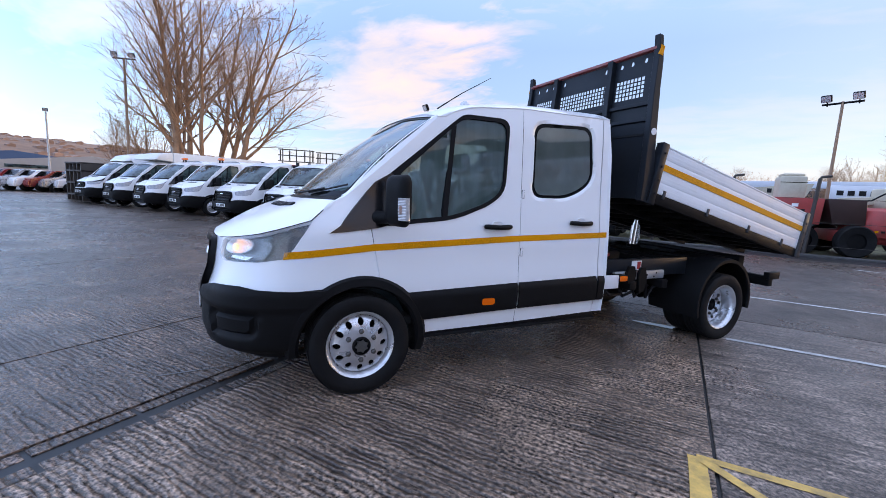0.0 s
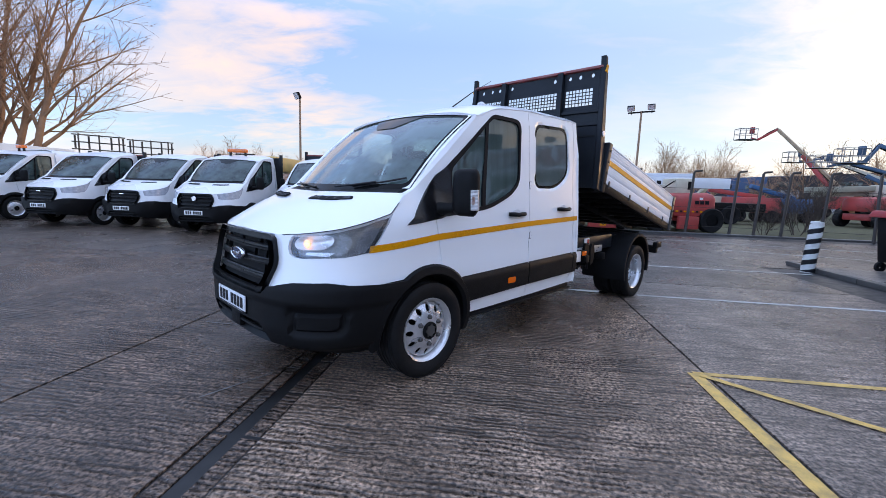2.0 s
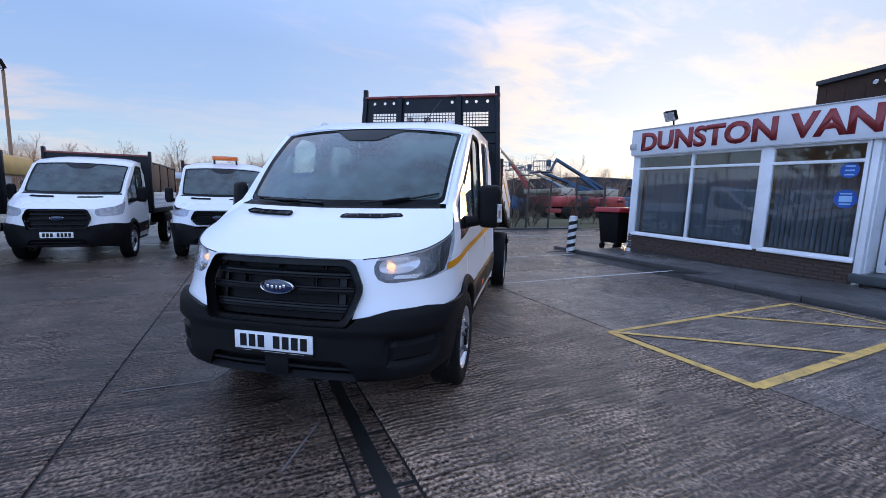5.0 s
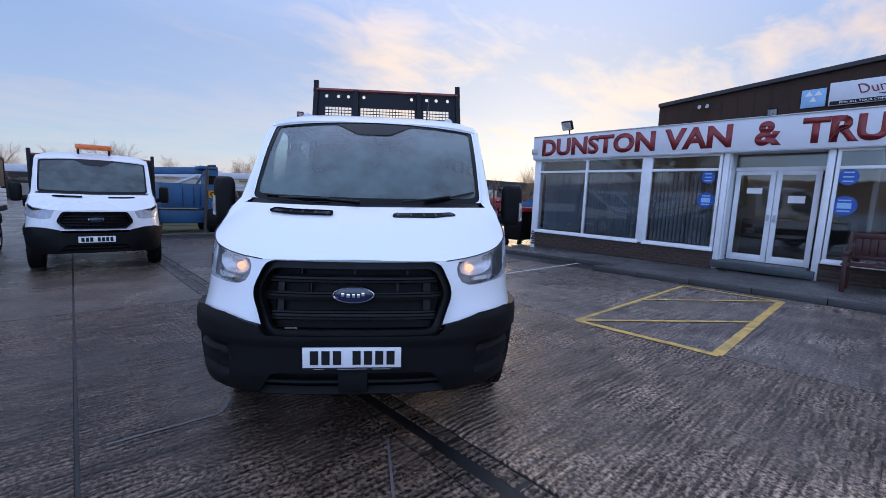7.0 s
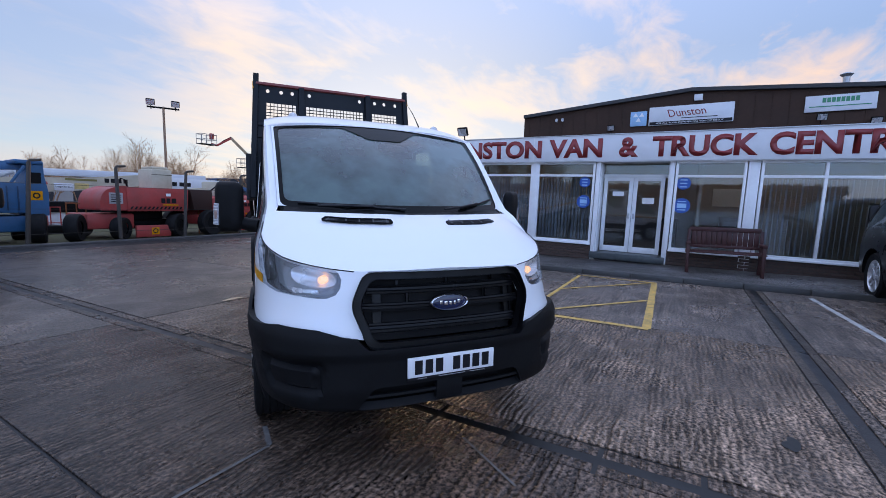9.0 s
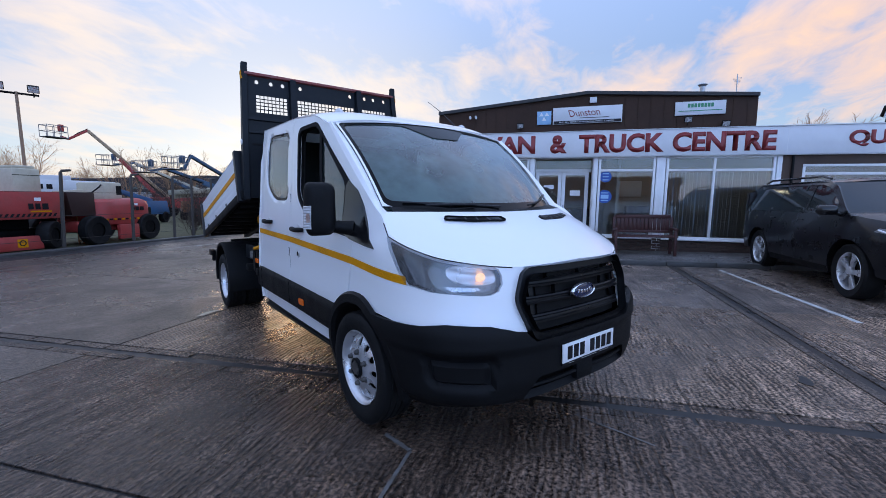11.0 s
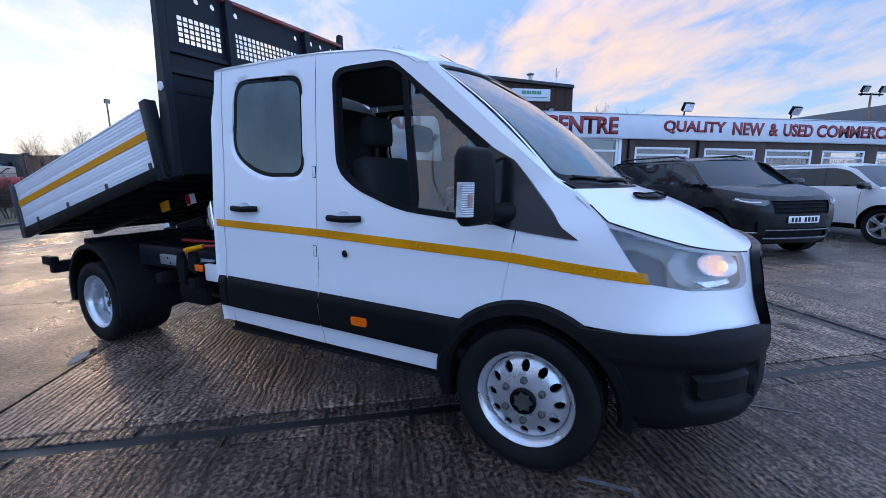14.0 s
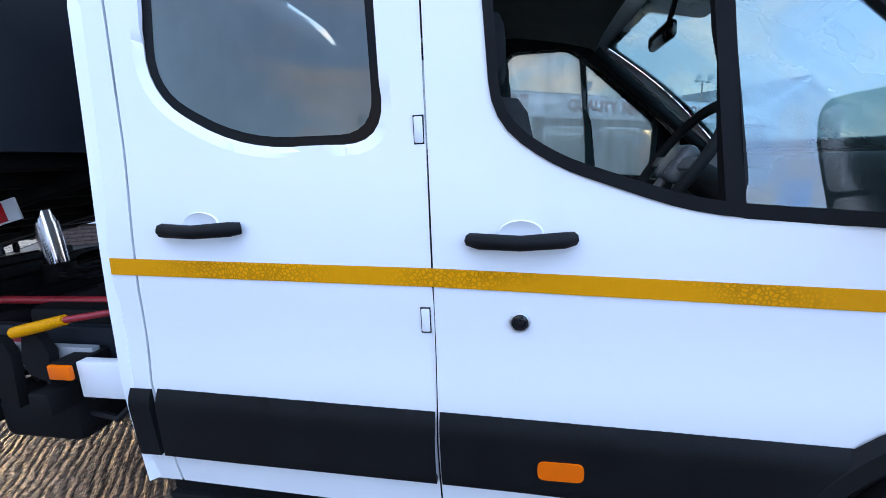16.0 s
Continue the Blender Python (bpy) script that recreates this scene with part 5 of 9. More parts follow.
        if double:
            win_r = rounded([(-1.347, 1.950), (-1.928, 1.978), (-1.957, 1.53), (-1.71, 1.380), (-1.332, 1.376)], [0.1, 0.1, 0.12, 0.2, 0.1], 6)
            press = rounded([(-1.322, 1.977), (-1.953, 2.004), (-1.984, 1.52), (-1.72, 1.352), (-1.306, 1.349)], [0.12, 0.12, 0.14, 0.22, 0.12], 6)
            rd_out = [(-1.2345, 0.393), (-1.2355, 0.62), (-1.2305, 0.74), (-1.2285, 1.1), (-1.2405, 2.042), (-2.045, 2.055), (-2.03, 1.4), (-2.035, 1.1), (-2.045, 0.75), (-2.03, 0.415)]
            rd = patch("rear_door", rd_out, [press], F, paint, root, step, 0.004, fl, "white rear door with bonded window", 40)
            # pressed step that carries the glass, a little inside the door's skin
            patch("window_step", press, [win_r], lambda s_, z_, k_=side: skin(k_, -0.010 if min(math.hypot(s_ - a_, z_ - b_) for a_, b_ in win_r) < 0.012 else 0.0)(s_, z_), paint, rd, 0.03, 0.012, fl, "pressed white window step", 30)
            inn = rounded([(-1.372, 1.925), (-1.904, 1.952), (-1.931, 1.54), (-1.700, 1.405), (-1.357, 1.400)], [0.09, 0.09, 0.1, 0.17, 0.09], 6)
            patch("window_border", win_r, [inn], skin(side, -0.014), FRIT, rd, step, 0, fl, "black glass border")
            patch("door_glass", inn, [], skin(side, -0.015), G_REAR, rd, step, 0, fl, "misted rear door glass")
            patch("door_card", [(-1.24, 0.45), (-1.24, 1.1), (-1.25, 2.0), (-2.04, 2.0), (-2.04, 0.45)], [win_r], skin(side, -0.055), INTERIOR, rd, 0.12, 0, fl)
            patch("door_cladding", [(-1.238, 0.512), (-1.234, 0.717), (-2.03, 0.737), (-2.04, 0.53)], [], clad_skin(side), PLASTIC, rd, 0.022, 0.02, fl, "black plastic door cladding", 40)
            handle(rd, side, -1.712, -1.937, 1.186)
            patch("cab_corner", [(-2.038, 0.415), (-2.053, 0.75), (-2.043, 1.1), (-2.038, 1.4), (-2.053, 2.055), (-2.12, 2.055), (-2.12, 0.415)], [], F, paint, root, step, 0.022, fl, "", 40)
            patch("corner_cladding", [(-2.052, 0.53), (-2.052, 0.735), (-2.12, 0.735), (-2.12, 0.53)], [], clad_skin(side), PLASTIC, root, 0.022, 0.02, fl)
        # wheel-arch flare
        fo = arc(0.474, 190, -6, 28)
        bm = bmesh.new()
        rows = []
        for (x, z), (xi, zi) in zip(fo, arc(0.397, 194, -8, 28)):
            sxx = sx(x, max(z, 0.26))
            fade = min(1.0, max(0.0, (x - 0.22) / 0.22))       # the flare runs out into the bumper
            lf_ = 0.013 * min(1.0, max(0.0, (x - 0.1) / 0.2)) - 0.012 * fade
            pts = [skin(side, 0.004 + lf_)(sxx, max(z, 0.26)), skin(side, 0.024 + lf_)(sx(x * 0.96, max(z, 0.26)), max(z - 0.015, 0.255)), skin(side, 0.027 + lf_)(sx(xi * 1.04, max(zi, 0.25)), max(zi + 0.012, 0.25)), skin(side, 0.006 + lf_)(sx(xi, max(zi, 0.25)), max(zi, 0.25))]
            q = pts[-1].copy(); q.y = side * 0.72
            rows.append([bm.verts.new(p) for p in pts] + [bm.verts.new(q)])
        for a, b in zip(rows, rows[1:]):
            for k in range(4):
                bm.faces.new((a[k], b[k], b[k + 1], a[k + 1]) if side < 0 else (a[k + 1], b[k + 1], b[k], a[k]))
        bmesh.ops.recalc_face_normals(bm, faces=bm.faces[:])
        finish("wheel_arch", bm, PLASTIC, root, "black plastic wheel-arch flare and liner", 35)
        # bumper half: joined at the middle with the other half
        # headlamp
        lp = lamp_outline(style)
        hl = patch("headlamp", lp, [], skin(side, 0.004), G_LAMP if not far else mat_far_lamp(), root, step * 0.8, 0.015, fl, "clear wrap-round headlamp")
        if not far:
            patch("lamp_back", lp, [], skin(side, -0.085), LAMPDARK, hl, step, 0, fl)
            bowl = [(sy(0.545, 1.0), 1.0), (sy(0.585, 0.92), 0.92), (sx(0.80, 0.91), 0.91), (sx(0.62, 0.92), 0.92), (sx(0.56, 1.0), 1.0), (sx(0.60, 1.06), 1.06), (sx(0.76, 1.028), 1.028)]
            patch("lamp_shell", rounded(bowl, 0.03), [], skin(side, -0.055), LAMPSHELL, hl, step, 0.0, fl, "satin grey lamp shell", 60)
            sa_, sb_ = sy(0.562, 0.985), sx(0.665, 0.99)
            sm_, sr_ = (sa_ + sb_) / 2, (sa_ - sb_) / 2
            oval = [(sm_ + sr_ * math.copysign(abs(math.cos(q)) ** 0.75, math.cos(q)), 0.992 + 0.043 * math.copysign(abs(math.sin(q)) ** 0.8, math.sin(q)) - 0.014 * math.cos(q)) for q in [2 * math.pi * k / 32 for k in range(32)]]

            def bowl_skin(s_, z_, k_=side):
                q = min(1.0, ((s_ - sm_) / sr_) ** 2 + ((z_ - 0.992 + 0.014 * (s_ - sm_) / sr_) / 0.043) ** 2)
                return skin(k_, -0.016 - 0.040 * (1 - q))(s_, z_)
            rf = patch("reflector", oval, [], bowl_skin, LAMPBOWL, hl, 0.022, 0.006, fl, "long oval silver lamp reflector", 60)
            q = skin(side, -0.040)(sa_ - sr_ * 0.55, 0.985)
            bm = bmesh.new()
            bmesh.ops.create_uvsphere(bm, u_segments=16, v_segments=10, radius=0.026, matrix=Matrix.Translation(q) @ Matrix.Diagonal((0.7, 1.2, 0.9, 1)))
            finish("bulb", bm, BULB, hl, "lit warm bulb", 60)
            strip = rounded([(sy(0.64, 0.925), 0.918), (sx(0.70, 0.918), 0.912), (sx(0.66, 0.94), 0.936), (sy(0.65, 0.945), 0.934)], 0.010)
            patch("day_lamp", strip, [], skin(side, -0.02), LAMPBOWL, hl, 0.03, 0.02, fl, "silver day lamp strip", 40)
        if not far:
            tube("pillar_trim", [skin(side, -0.060)(s_ - 0.06, z_ - 0.01) for s_, z_ in SCREEN_EDGE], 0.030, INTERIOR, root, 8, "dark inner pillar trim")
        # door mirror
        mirror(root, side, far)
        if tape:
            bm = bmesh.new()
            fT = skin(side, 0.0035)
            xs = np.linspace(0.468, rear + 0.004, 60)
            lo = [fT(sx(x, 1.0), float(np.interp(-x, [-0.50, 0.07, 1.225, 2.14], [0.926, 0.982, 1.0385, 1.067]))) for x in xs]
            hi = [fT(sx(x, 1.0), float(np.interp(-x, [-0.50, 0.07, 1.225, 2.14], [0.971, 1.027, 1.0835, 1.112]))) for x in xs]
            va, vb = [bm.verts.new(p) for p in lo], [bm.verts.new(p) for p in hi]
            for k in range(len(xs) - 1):
                bm.faces.new((va[k], va[k + 1], vb[k + 1], vb[k]) if side > 0 else (va[k + 1], va[k], vb[k], vb[k + 1]))
            finish("reflective_tape", bm, YELLOW, root, "yellow reflective tape along the side", 60)
        # step bar under the sill
        bm = bmesh.new()
        y = side * 0.90
        add_box(bm, (rear + 0.03, y - 0.05 if side > 0 else y - 0.010, 0.340), (-0.44, y + 0.010 if side > 0 else y + 0.05, 0.364), 0.008)
        add_box(bm, (rear + 0.03, y - 0.14 if side > 0 else y + 0.012, 0.350), (-0.46, y - 0.012 if side > 0 else y + 0.14, 0.425), 0.008)
        finish("sill_step", bm, PLASTIC, root, "black sill step", 40)
        # pillar beside the windscreen
        bm = bmesh.new()
        n = 10
        aa = [skin(side)(*[float(np.interp(k / n, [0, 0.48, 1], [e[i] for e in SCREEN_EDGE])) for i in (0, 1)]) for k in range(n + 1)]
        bb = [screen_point(side * 1.0, k / n) for k in range(n + 1)]
        va, vb = [bm.verts.new(p) for p in aa], [bm.verts.new(p) for p in bb]
        mm = [bm.verts.new((a.co + b.co) / 2 + Vector((0.012, 0.014 * side, 0.012))) for a, b in zip(va, vb)]
        for a, b in ((va, mm), (mm, vb)):
            for k in range(n):
                bm.faces.new((a[k], a[k + 1], b[k + 1], b[k]))
        # scuttle corner, from the pillar's foot to the bonnet's edge
        cw = bm.verts.new(hood_point(side * 1.0, 1.0)); ed = bm.verts.new(skin(side)(sx(0.2, 1.285), 1.285))
        bm.faces.new((va[0], mm[0], vb[0], cw, ed))
        bmesh.ops.recalc_face_normals(bm, faces=bm.faces[:])
        finish("windscreen_pillar", bm, paint, root, "", 50)
    # roof
    def roof3(u, v):
        k = min(1, abs(v) / 0.80)
        z = roof_z(u)
        edge = float(np.interp(u, [-2.2, -1.25, -0.80, -0.62, -0.53], [2.06, 2.045, 2.003, 1.948, 1.905]))
        y = v * (1.0 if k < 0.999 else 1.0)
        wid = half_width(edge) * plan(u, edge) + 0.004
        return Vector((u - 0.05 * (k ** 2) * float(np.interp(u, [-0.7, -0.5], [0, 1])), v / 0.80 * wid, edge + (z - edge) * (1 - k ** 4.5)))
    patch("roof", [(rear, -0.80), (-0.47, -0.80), (-0.47, 0.80), (rear, 0.80)], [], roof3, paint, root, step * 1.2, 0.02, False, "white cab roof", 50)
    # back wall of the cab with rounded corners
    zs = [0.42, 0.75, 1.0, 1.25, 1.5, 1.75, 1.95, 2.03]
    edge_r = [(half_width(z) - (0.0 if z < 1.9 else 0.03), z) for z in zs] + [(0.70, 2.075), (0.5, 2.12)]
    outline = edge_r + [(-y, z) for y, z in edge_r[::-1]]
    patch("cab_back", outline, [], lambda y, z: Vector((rear - 0.035 + 0.045 * (abs(y) / half_width(z)) ** 8, y, z)), paint, root, step * 1.5, 0.03, False, "", 50)
    if not far:
        box("back_lining", (rear + 0.02, -0.80, 0.5), (rear + 0.05, 0.80, 1.98), INTERIOR, root)
    # windscreen and its black border
    patch("windscreen", [(-0.99, 0.0), (0.99, 0.0), (0.99, 1.0), (-0.99, 1.0)], [], screen_point, screen, root, 0.12, 0, False, "misted windscreen", 80)
    sp = lambda u, v: screen_point(u, v) + Vector((0.003, 0, 0.004))
    inner = rounded([(-0.955, 0.055), (0.955, 0.055), (0.95, 0.965)] + [(0.37, 0.963), (0.15, 0.79), (-0.15, 0.79), (-0.37, 0.963)] + [(-0.95, 0.965)], [0.06, 0.06, 0.06, 0.03, 0.04, 0.04, 0.03, 0.06])
    patch("windscreen_border", [(-0.995, -0.01), (0.995, -0.01), (0.995, 1.0), (-0.995, 1.0)], [inner], sp, FRIT, root, 0.1, 0, False, "black glass border", 80)
    # painted flange that rounds off the screen's corners
    turn = [radians(90 * k / 6) for k in range(7)]
    inner_edge = [(0.935 + 0.05 * math.sin(q), 0.055 - 0.055 * math.cos(q)) for q in turn] + [(0.935 + 0.05 * math.cos(q), 0.945 + 0.045 * math.sin(q)) for q in turn]
    flange = [(1.003, -0.004), (1.003, 1.004), (-1.003, 1.004), (-1.003, -0.004)] + [(-u, v) for u, v in inner_edge] + inner_edge[::-1]
    patch("screen_flange", flange, [], lambda u, v: screen_point(u, v) + Vector((0.007, 0, 0.008)), paint, root, 0.1, 0, False, "", 80)
    # bonnet, its vents and the scuttle
    patch("bonnet", [(-1, 0), (1, 0), (1, 1), (-1, 1)], [], hood_point, paint, root, step * 1.1, 0.02, False, "white bonnet", 60)
    if not far:
        for s in (1, -1):
            tube("bonnet_seam", [hood_edge(s * u) + Vector((0.001, s * 0.001, 0.0015)) for u in np.linspace(0.5, 0.98, 14)], 0.0032, INK, root, 5)
    for s in (1, -1):
        ho = [(s * 0.20, 0.69), (s * 0.64, 0.715), (s * 0.63, 0.82), (s * 0.21, 0.795)]
        up = lambda u, v: hood_point(u, v) + Vector((0.001, 0, 0.006))
        vent = patch("bonnet_vent", rounded(ho, 0.03), [], up, SEALANT, root, 0.05, 0.01, s < 0, "black bonnet vent", 40)
        if not far:
            for k in range(5):
                u = s * (0.24 + 0.092 * k)
                a, b = hood_point(u, 0.712), hood_point(u, 0.80)
                tube("vent_slat", [a + Vector((0, 0, 0.007)), b + Vector((0, 0, 0.007))], 0.0045, VENTGREY, vent, 6)
            for v in (0.735, 0.757, 0.779):
                a, b = hood_point(s * 0.225, v), hood_point(s * 0.62, v)
                tube("vent_slat", [a + Vector((0, 0, 0.007)), b + Vector((0, 0, 0.007))], 0.003, VENTGREY, vent, 6)
    patch("scuttle", [(-0.95, 0.97), (0.95, 0.97), (0.95, 1.0), (-0.95, 1.0)], [], lambda u, v: (hood_point(u, 0.97).lerp(screen_point(u, 0.02), (v - 0.97) / 0.03)) + Vector((0, 0, -0.004)), PLASTIC, root, 0.06, 0, False, "black plastic scuttle")
    # bumper: shelf under the lamps, fog pockets with a raised pad, and a tucked lower lip
    f0, f1 = sx(0.62, 0.5), sy(0.62, 0.5)
    fm = (f0 + f1) / 2
    fw = (skin_raw(f0, 0.5) - skin_raw(f1, 0.5)).length / 2
    fk = fw / ((f1 - f0) / 2)

    def pocket(s, z, w, h, r):
        """How deep inside a rounded pocket outline, in metres."""
        lean = 1.0 + 0.9 * (z - 0.515)
        qx, qz = abs((s - fm) * fk) - w * lean + r, abs(z - 0.515) - h + r
        return -(math.hypot(max(qx, 0), max(qz, 0)) + min(max(qx, qz), 0) - r)

    def ease(v, w):
        v = min(1, max(0, v / w))
        return v * v * (3 - 2 * v)

    def bumper_skin(side):
        def to3d(s, z):
            off = 0.024 + 0.014 * ease(z - 0.60, 0.03) - 0.010 * ease(z - 0.70, 0.06) - 0.05 * ease(0.37 - z, 0.09)
            off -= 0.030 * ease(pocket(s, z, fw, 0.085, 0.035), 0.016)
            off += 0.022 * ease(pocket(s, z, fw * 0.78, 0.052, 0.025), 0.010)
            return skin(side, off)(s, z)
        return to3d
    bm = bmesh.new()
    for side in (1, -1):
        bo = [(sx(x, z), z) for x, z in arc(0.45, -3, 61, 9)[::-1]] + [(sx(0.42, 0.27), 0.275), (sx(0.62, 0.28), 0.28), (sy(0.75, 0.30), 0.30), (sy(0.45, 0.32), 0.32), (X0 + 1, 0.32), (X0 + 1, 0.655), (sy(0.42, 0.655), 0.655), (sy(0.475, 0.705), 0.705), (sy(0.64, 0.742), 0.742), (sy(0.80, 0.752), 0.752), (sx(0.62, 0.740), 0.740), (sx(0.42, 0.738), 0.738)]
        low = rounded([(sy(0.47, 0.36), 0.355), (X0 + 1.0, 0.355), (X0 + 1.0, 0.468), (sy(0.40, 0.46), 0.468)], [0.02, 0, 0, 0.03])
        add_patch(bm, bo, [low], bumper_skin(side), step if far else 0.019, 0.04, side > 0)
    bmesh.ops.remove_doubles(bm, verts=bm.verts[:], dist=0.0015)
    bumper = finish("front_bumper", bm, PLASTIC, root, "black plastic front bumper", 45)
    bm = bmesh.new()
    for side in (1, -1):
        add_patch(bm, [(sx(0.40, 0.3), 0.33), (X0 + 1, 0.34), (X0 + 1, 0.66), (sx(0.45, 0.7), 0.70)], [], skin(side, -0.035), 0.12, 0, side > 0)
    finish("bumper_recess", bm, CHASSIS, bumper)
    tube("lower_bar", [skin(1, 0.004)(sy(y, 0.415), 0.415) if y >= 0 else skin(-1, 0.004)(sy(-y, 0.415), 0.415) for y in np.linspace(-0.44, 0.44, 12)], 0.011, PLASTIC, bumper, 6)
    if not far:
        box("tow_cover", (nose_x(0.42) - 0.02, -0.075, 0.362), (nose_x(0.42) + 0.018, 0.075, 0.466), PLASTIC, bumper, 0.008)
    # grille
    gz = [(-0.425, 0.655), (-0.497, 0.865), (-0.428, 1.020), (0.428, 1.020), (0.497, 0.865), (0.425, 0.655)]

    def front(off):
        def to3d(y, z):
            p = skin(1 if y >= 0 else -1, off)(sy(min(abs(y), 0.85), z), z)
            return p
        return to3d
    if style != "old":
        gr_in = [(-0.392, 0.688), (-0.455, 0.865), (-0.398, 0.985), (0.398, 0.985), (0.455, 0.865), (0.392, 0.688)]
        g_rows = (0.752, 0.848, 0.938)
    else:
        gz = [(-0.40, 0.725), (-0.50, 0.84), (-0.42, 1.005), (0.42, 1.005), (0.50, 0.84), (0.40, 0.725)]
        gr_in = [(-0.375, 0.748), (-0.462, 0.842), (-0.395, 0.982), (0.395, 0.982), (0.462, 0.842), (0.375, 0.748)]
        g_rows = (0.785, 0.835, 0.885, 0.935)
        patch("nose_panel", [(-0.50, 0.70), (0.50, 0.70), (0.50, 1.03), (-0.50, 1.03)], [gz], front(0.0), paint, root, step, 0, True)
    gr = patch("grille", rounded(gz, 0.05), [rounded(gr_in, 0.04)], front(0.003), GRILLE, root, step, 0.035, True, "black front grille", 40)
    patch("grille_back", gr_in, [], front(-0.035), CHASSIS, gr, 0.12, 0, True)
    thick = 1.0 if style != "old" else 0.5
    for z in g_rows:
        hw = float(np.interp(z, [0.685, 0.865, 0.99], [0.390, 0.455, 0.400]))
        prof = [(-0.035, 0.022), (-0.006, 0.022), (-0.001, 0.014), (-0.007, 0.008), (-0.007, -0.003), (0.0, -0.009), (-0.002, -0.019), (-0.035, -0.022)]
        bm = bmesh.new()
        ys = np.linspace(-hw, hw, 18)
        rows = [[bm.verts.new(front(o)(y, z + dz * thick)) for y in ys] for o, dz in prof]
        for a, b in zip(rows, rows[1:]):
            for k in range(17):
                bm.faces.new((a[k], b[k], b[k + 1], a[k + 1]))
        bmesh.ops.recalc_face_normals(bm, faces=bm.faces[:])
        finish("grille_bar", bm, GRILLE, gr, "", 30)
    if not far:
        for y, za, zb in ((-0.375, 0.755, 0.93), (0.375, 0.755, 0.93), (-0.22, 0.85, 0.935), (0.22, 0.85, 0.935), (-0.27, 0.955, 0.985), (0.27, 0.955, 0.985), (0.0, 0.945, 0.985)):
            w = 0.022 if abs(y) > 0.35 else 0.008
            bm = bmesh.new()
            add_patch(bm, [(y - w, za), (y + w, za), (y + w, zb), (y - w, zb)], [], front(-0.022), 0.06, 0.012, True)
            finish("grille_post", bm, GRILLE, gr, "", 30)
    # badge: plain oval
    if style in ("new", "old"):
        bm = bmesh.new()
        pz = 0.862 if style == "new" else 0.88
        m = Matrix.Translation((nose_x(pz) + 0.012, 0, pz)) @ Matrix.Diagonal((1, 1, 0.40, 1))
        add_lathe(bm, [(0.0005, 0.012), (0.06, 0.011), (0.094, 0.007), (0.10, 0.0)], "x", 32, m)
        badge = finish("badge", bm, BLUEBADGE, root, "blue oval badge", 50)
        bm = bmesh.new()
        add_lathe(bm, [(0.095, 0.008), (0.100, 0.013), (0.107, 0.009), (0.108, -0.01)], "x", 32, m)
        finish("badge_ring", bm, CHROME, badge, "chrome ring", 60)
        if not far:
            for k, (y0, y1, dz) in enumerate(((-0.060, -0.044, 0.002), (-0.034, -0.016, -0.003), (-0.006, 0.008, -0.003), (0.018, 0.032, -0.003), (0.040, 0.056, 0.004))):
                box("badge_stroke", (nose_x(pz) + 0.020, y0, pz - 0.010 + dz), (nose_x(pz) + 0.026, y1, pz + 0.010 + dz), CHROME, badge, 0.002)
    else:
        bm = bmesh.new()
        m = Matrix.Translation((nose_x(0.9) + 0.03, 0, 0.90))
        add_lathe(bm, [(0.0005, 0.01), (0.055, 0.01), (0.062, 0.0)], "x", 20, m) if style == "round" else add_box(bm, (nose_x(0.93) + 0.02, -0.07, 0.915), (nose_x(0.93) + 0.034, 0.07, 0.945), 0.004)
        finish("badge", bm, CHROME, root, "chrome badge", 50)
    # number plate: blank characters as bars
    pl = box("number_plate", (nose_x(0.55) + 0.026, -0.243, 0.503), (nose_x(0.55) + 0.036, 0.243, 0.606), WHITEPLATE, bumper, 0.003, "white number plate")
    for k in range(7):
        y = -0.190 + k * 0.056 + (0.040 if k > 3 else 0)
        box("plate_bar", (nose_x(0.55) + 0.0365, -y - 0.020, 0.519), (nose_x(0.55) + 0.039, -y + 0.020, 0.590), INK, pl, 0.0)
    if not far:
        ps = box("dealer_strip", (nose_x(0.5) + 0.024, -0.243, 0.488), (nose_x(0.5) + 0.033, 0.243, 0.502), INK, pl, 0.002, "narrow black strip under the plate")
        for y0, y1 in ((-0.19, -0.14), (-0.075, 0.075), (0.10, 0.19)):
            box("strip_bar", (nose_x(0.5) + 0.0335, y0, 0.4935), (nose_x(0.5) + 0.0345, y1, 0.4965), GALV, ps, 0)
    # wipers and roof fittings
    if not far:
        def on_screen(u, v, lift):
            return screen_point(u, v) + Vector((0.012 + lift, 0, 0.012 + lift))
        wp = tube("wiper", [on_screen(0.30, 0.0, 0.012), on_screen(0.5, 0.02, 0.012), on_screen(0.70, 0.055, 0.008)], 0.007, INK, root, 6, "black wiper arm")
        tube("wiper_blade", [on_screen(0.48, 0.022, 0.0), on_screen(0.7, 0.055, 0.0), on_screen(0.93, 0.105, 0.0)], 0.007, INK, wp, 6)
        wp = tube("wiper", [on_screen(-0.72, 0.0, 0.01), on_screen(-0.5, 0.01, 0.012), on_screen(-0.3, 0.02, 0.006)], 0.007, INK, root, 6, "black wiper arm")
        tube("wiper_blade", [on_screen(-0.86, 0.035, 0.0), on_screen(-0.5, 0.025, 0.0), on_screen(-0.05, 0.012, 0.0)], 0.007, INK, wp, 6)


def mat_far_lamp():
    m = bpy.data.materials.get("parked_lamp")
    return m or mat("parked_lamp", (0.36, 0.37, 0.40), 0.2, metal=0.1, vary=0.35, scale=14, coat=0.5)


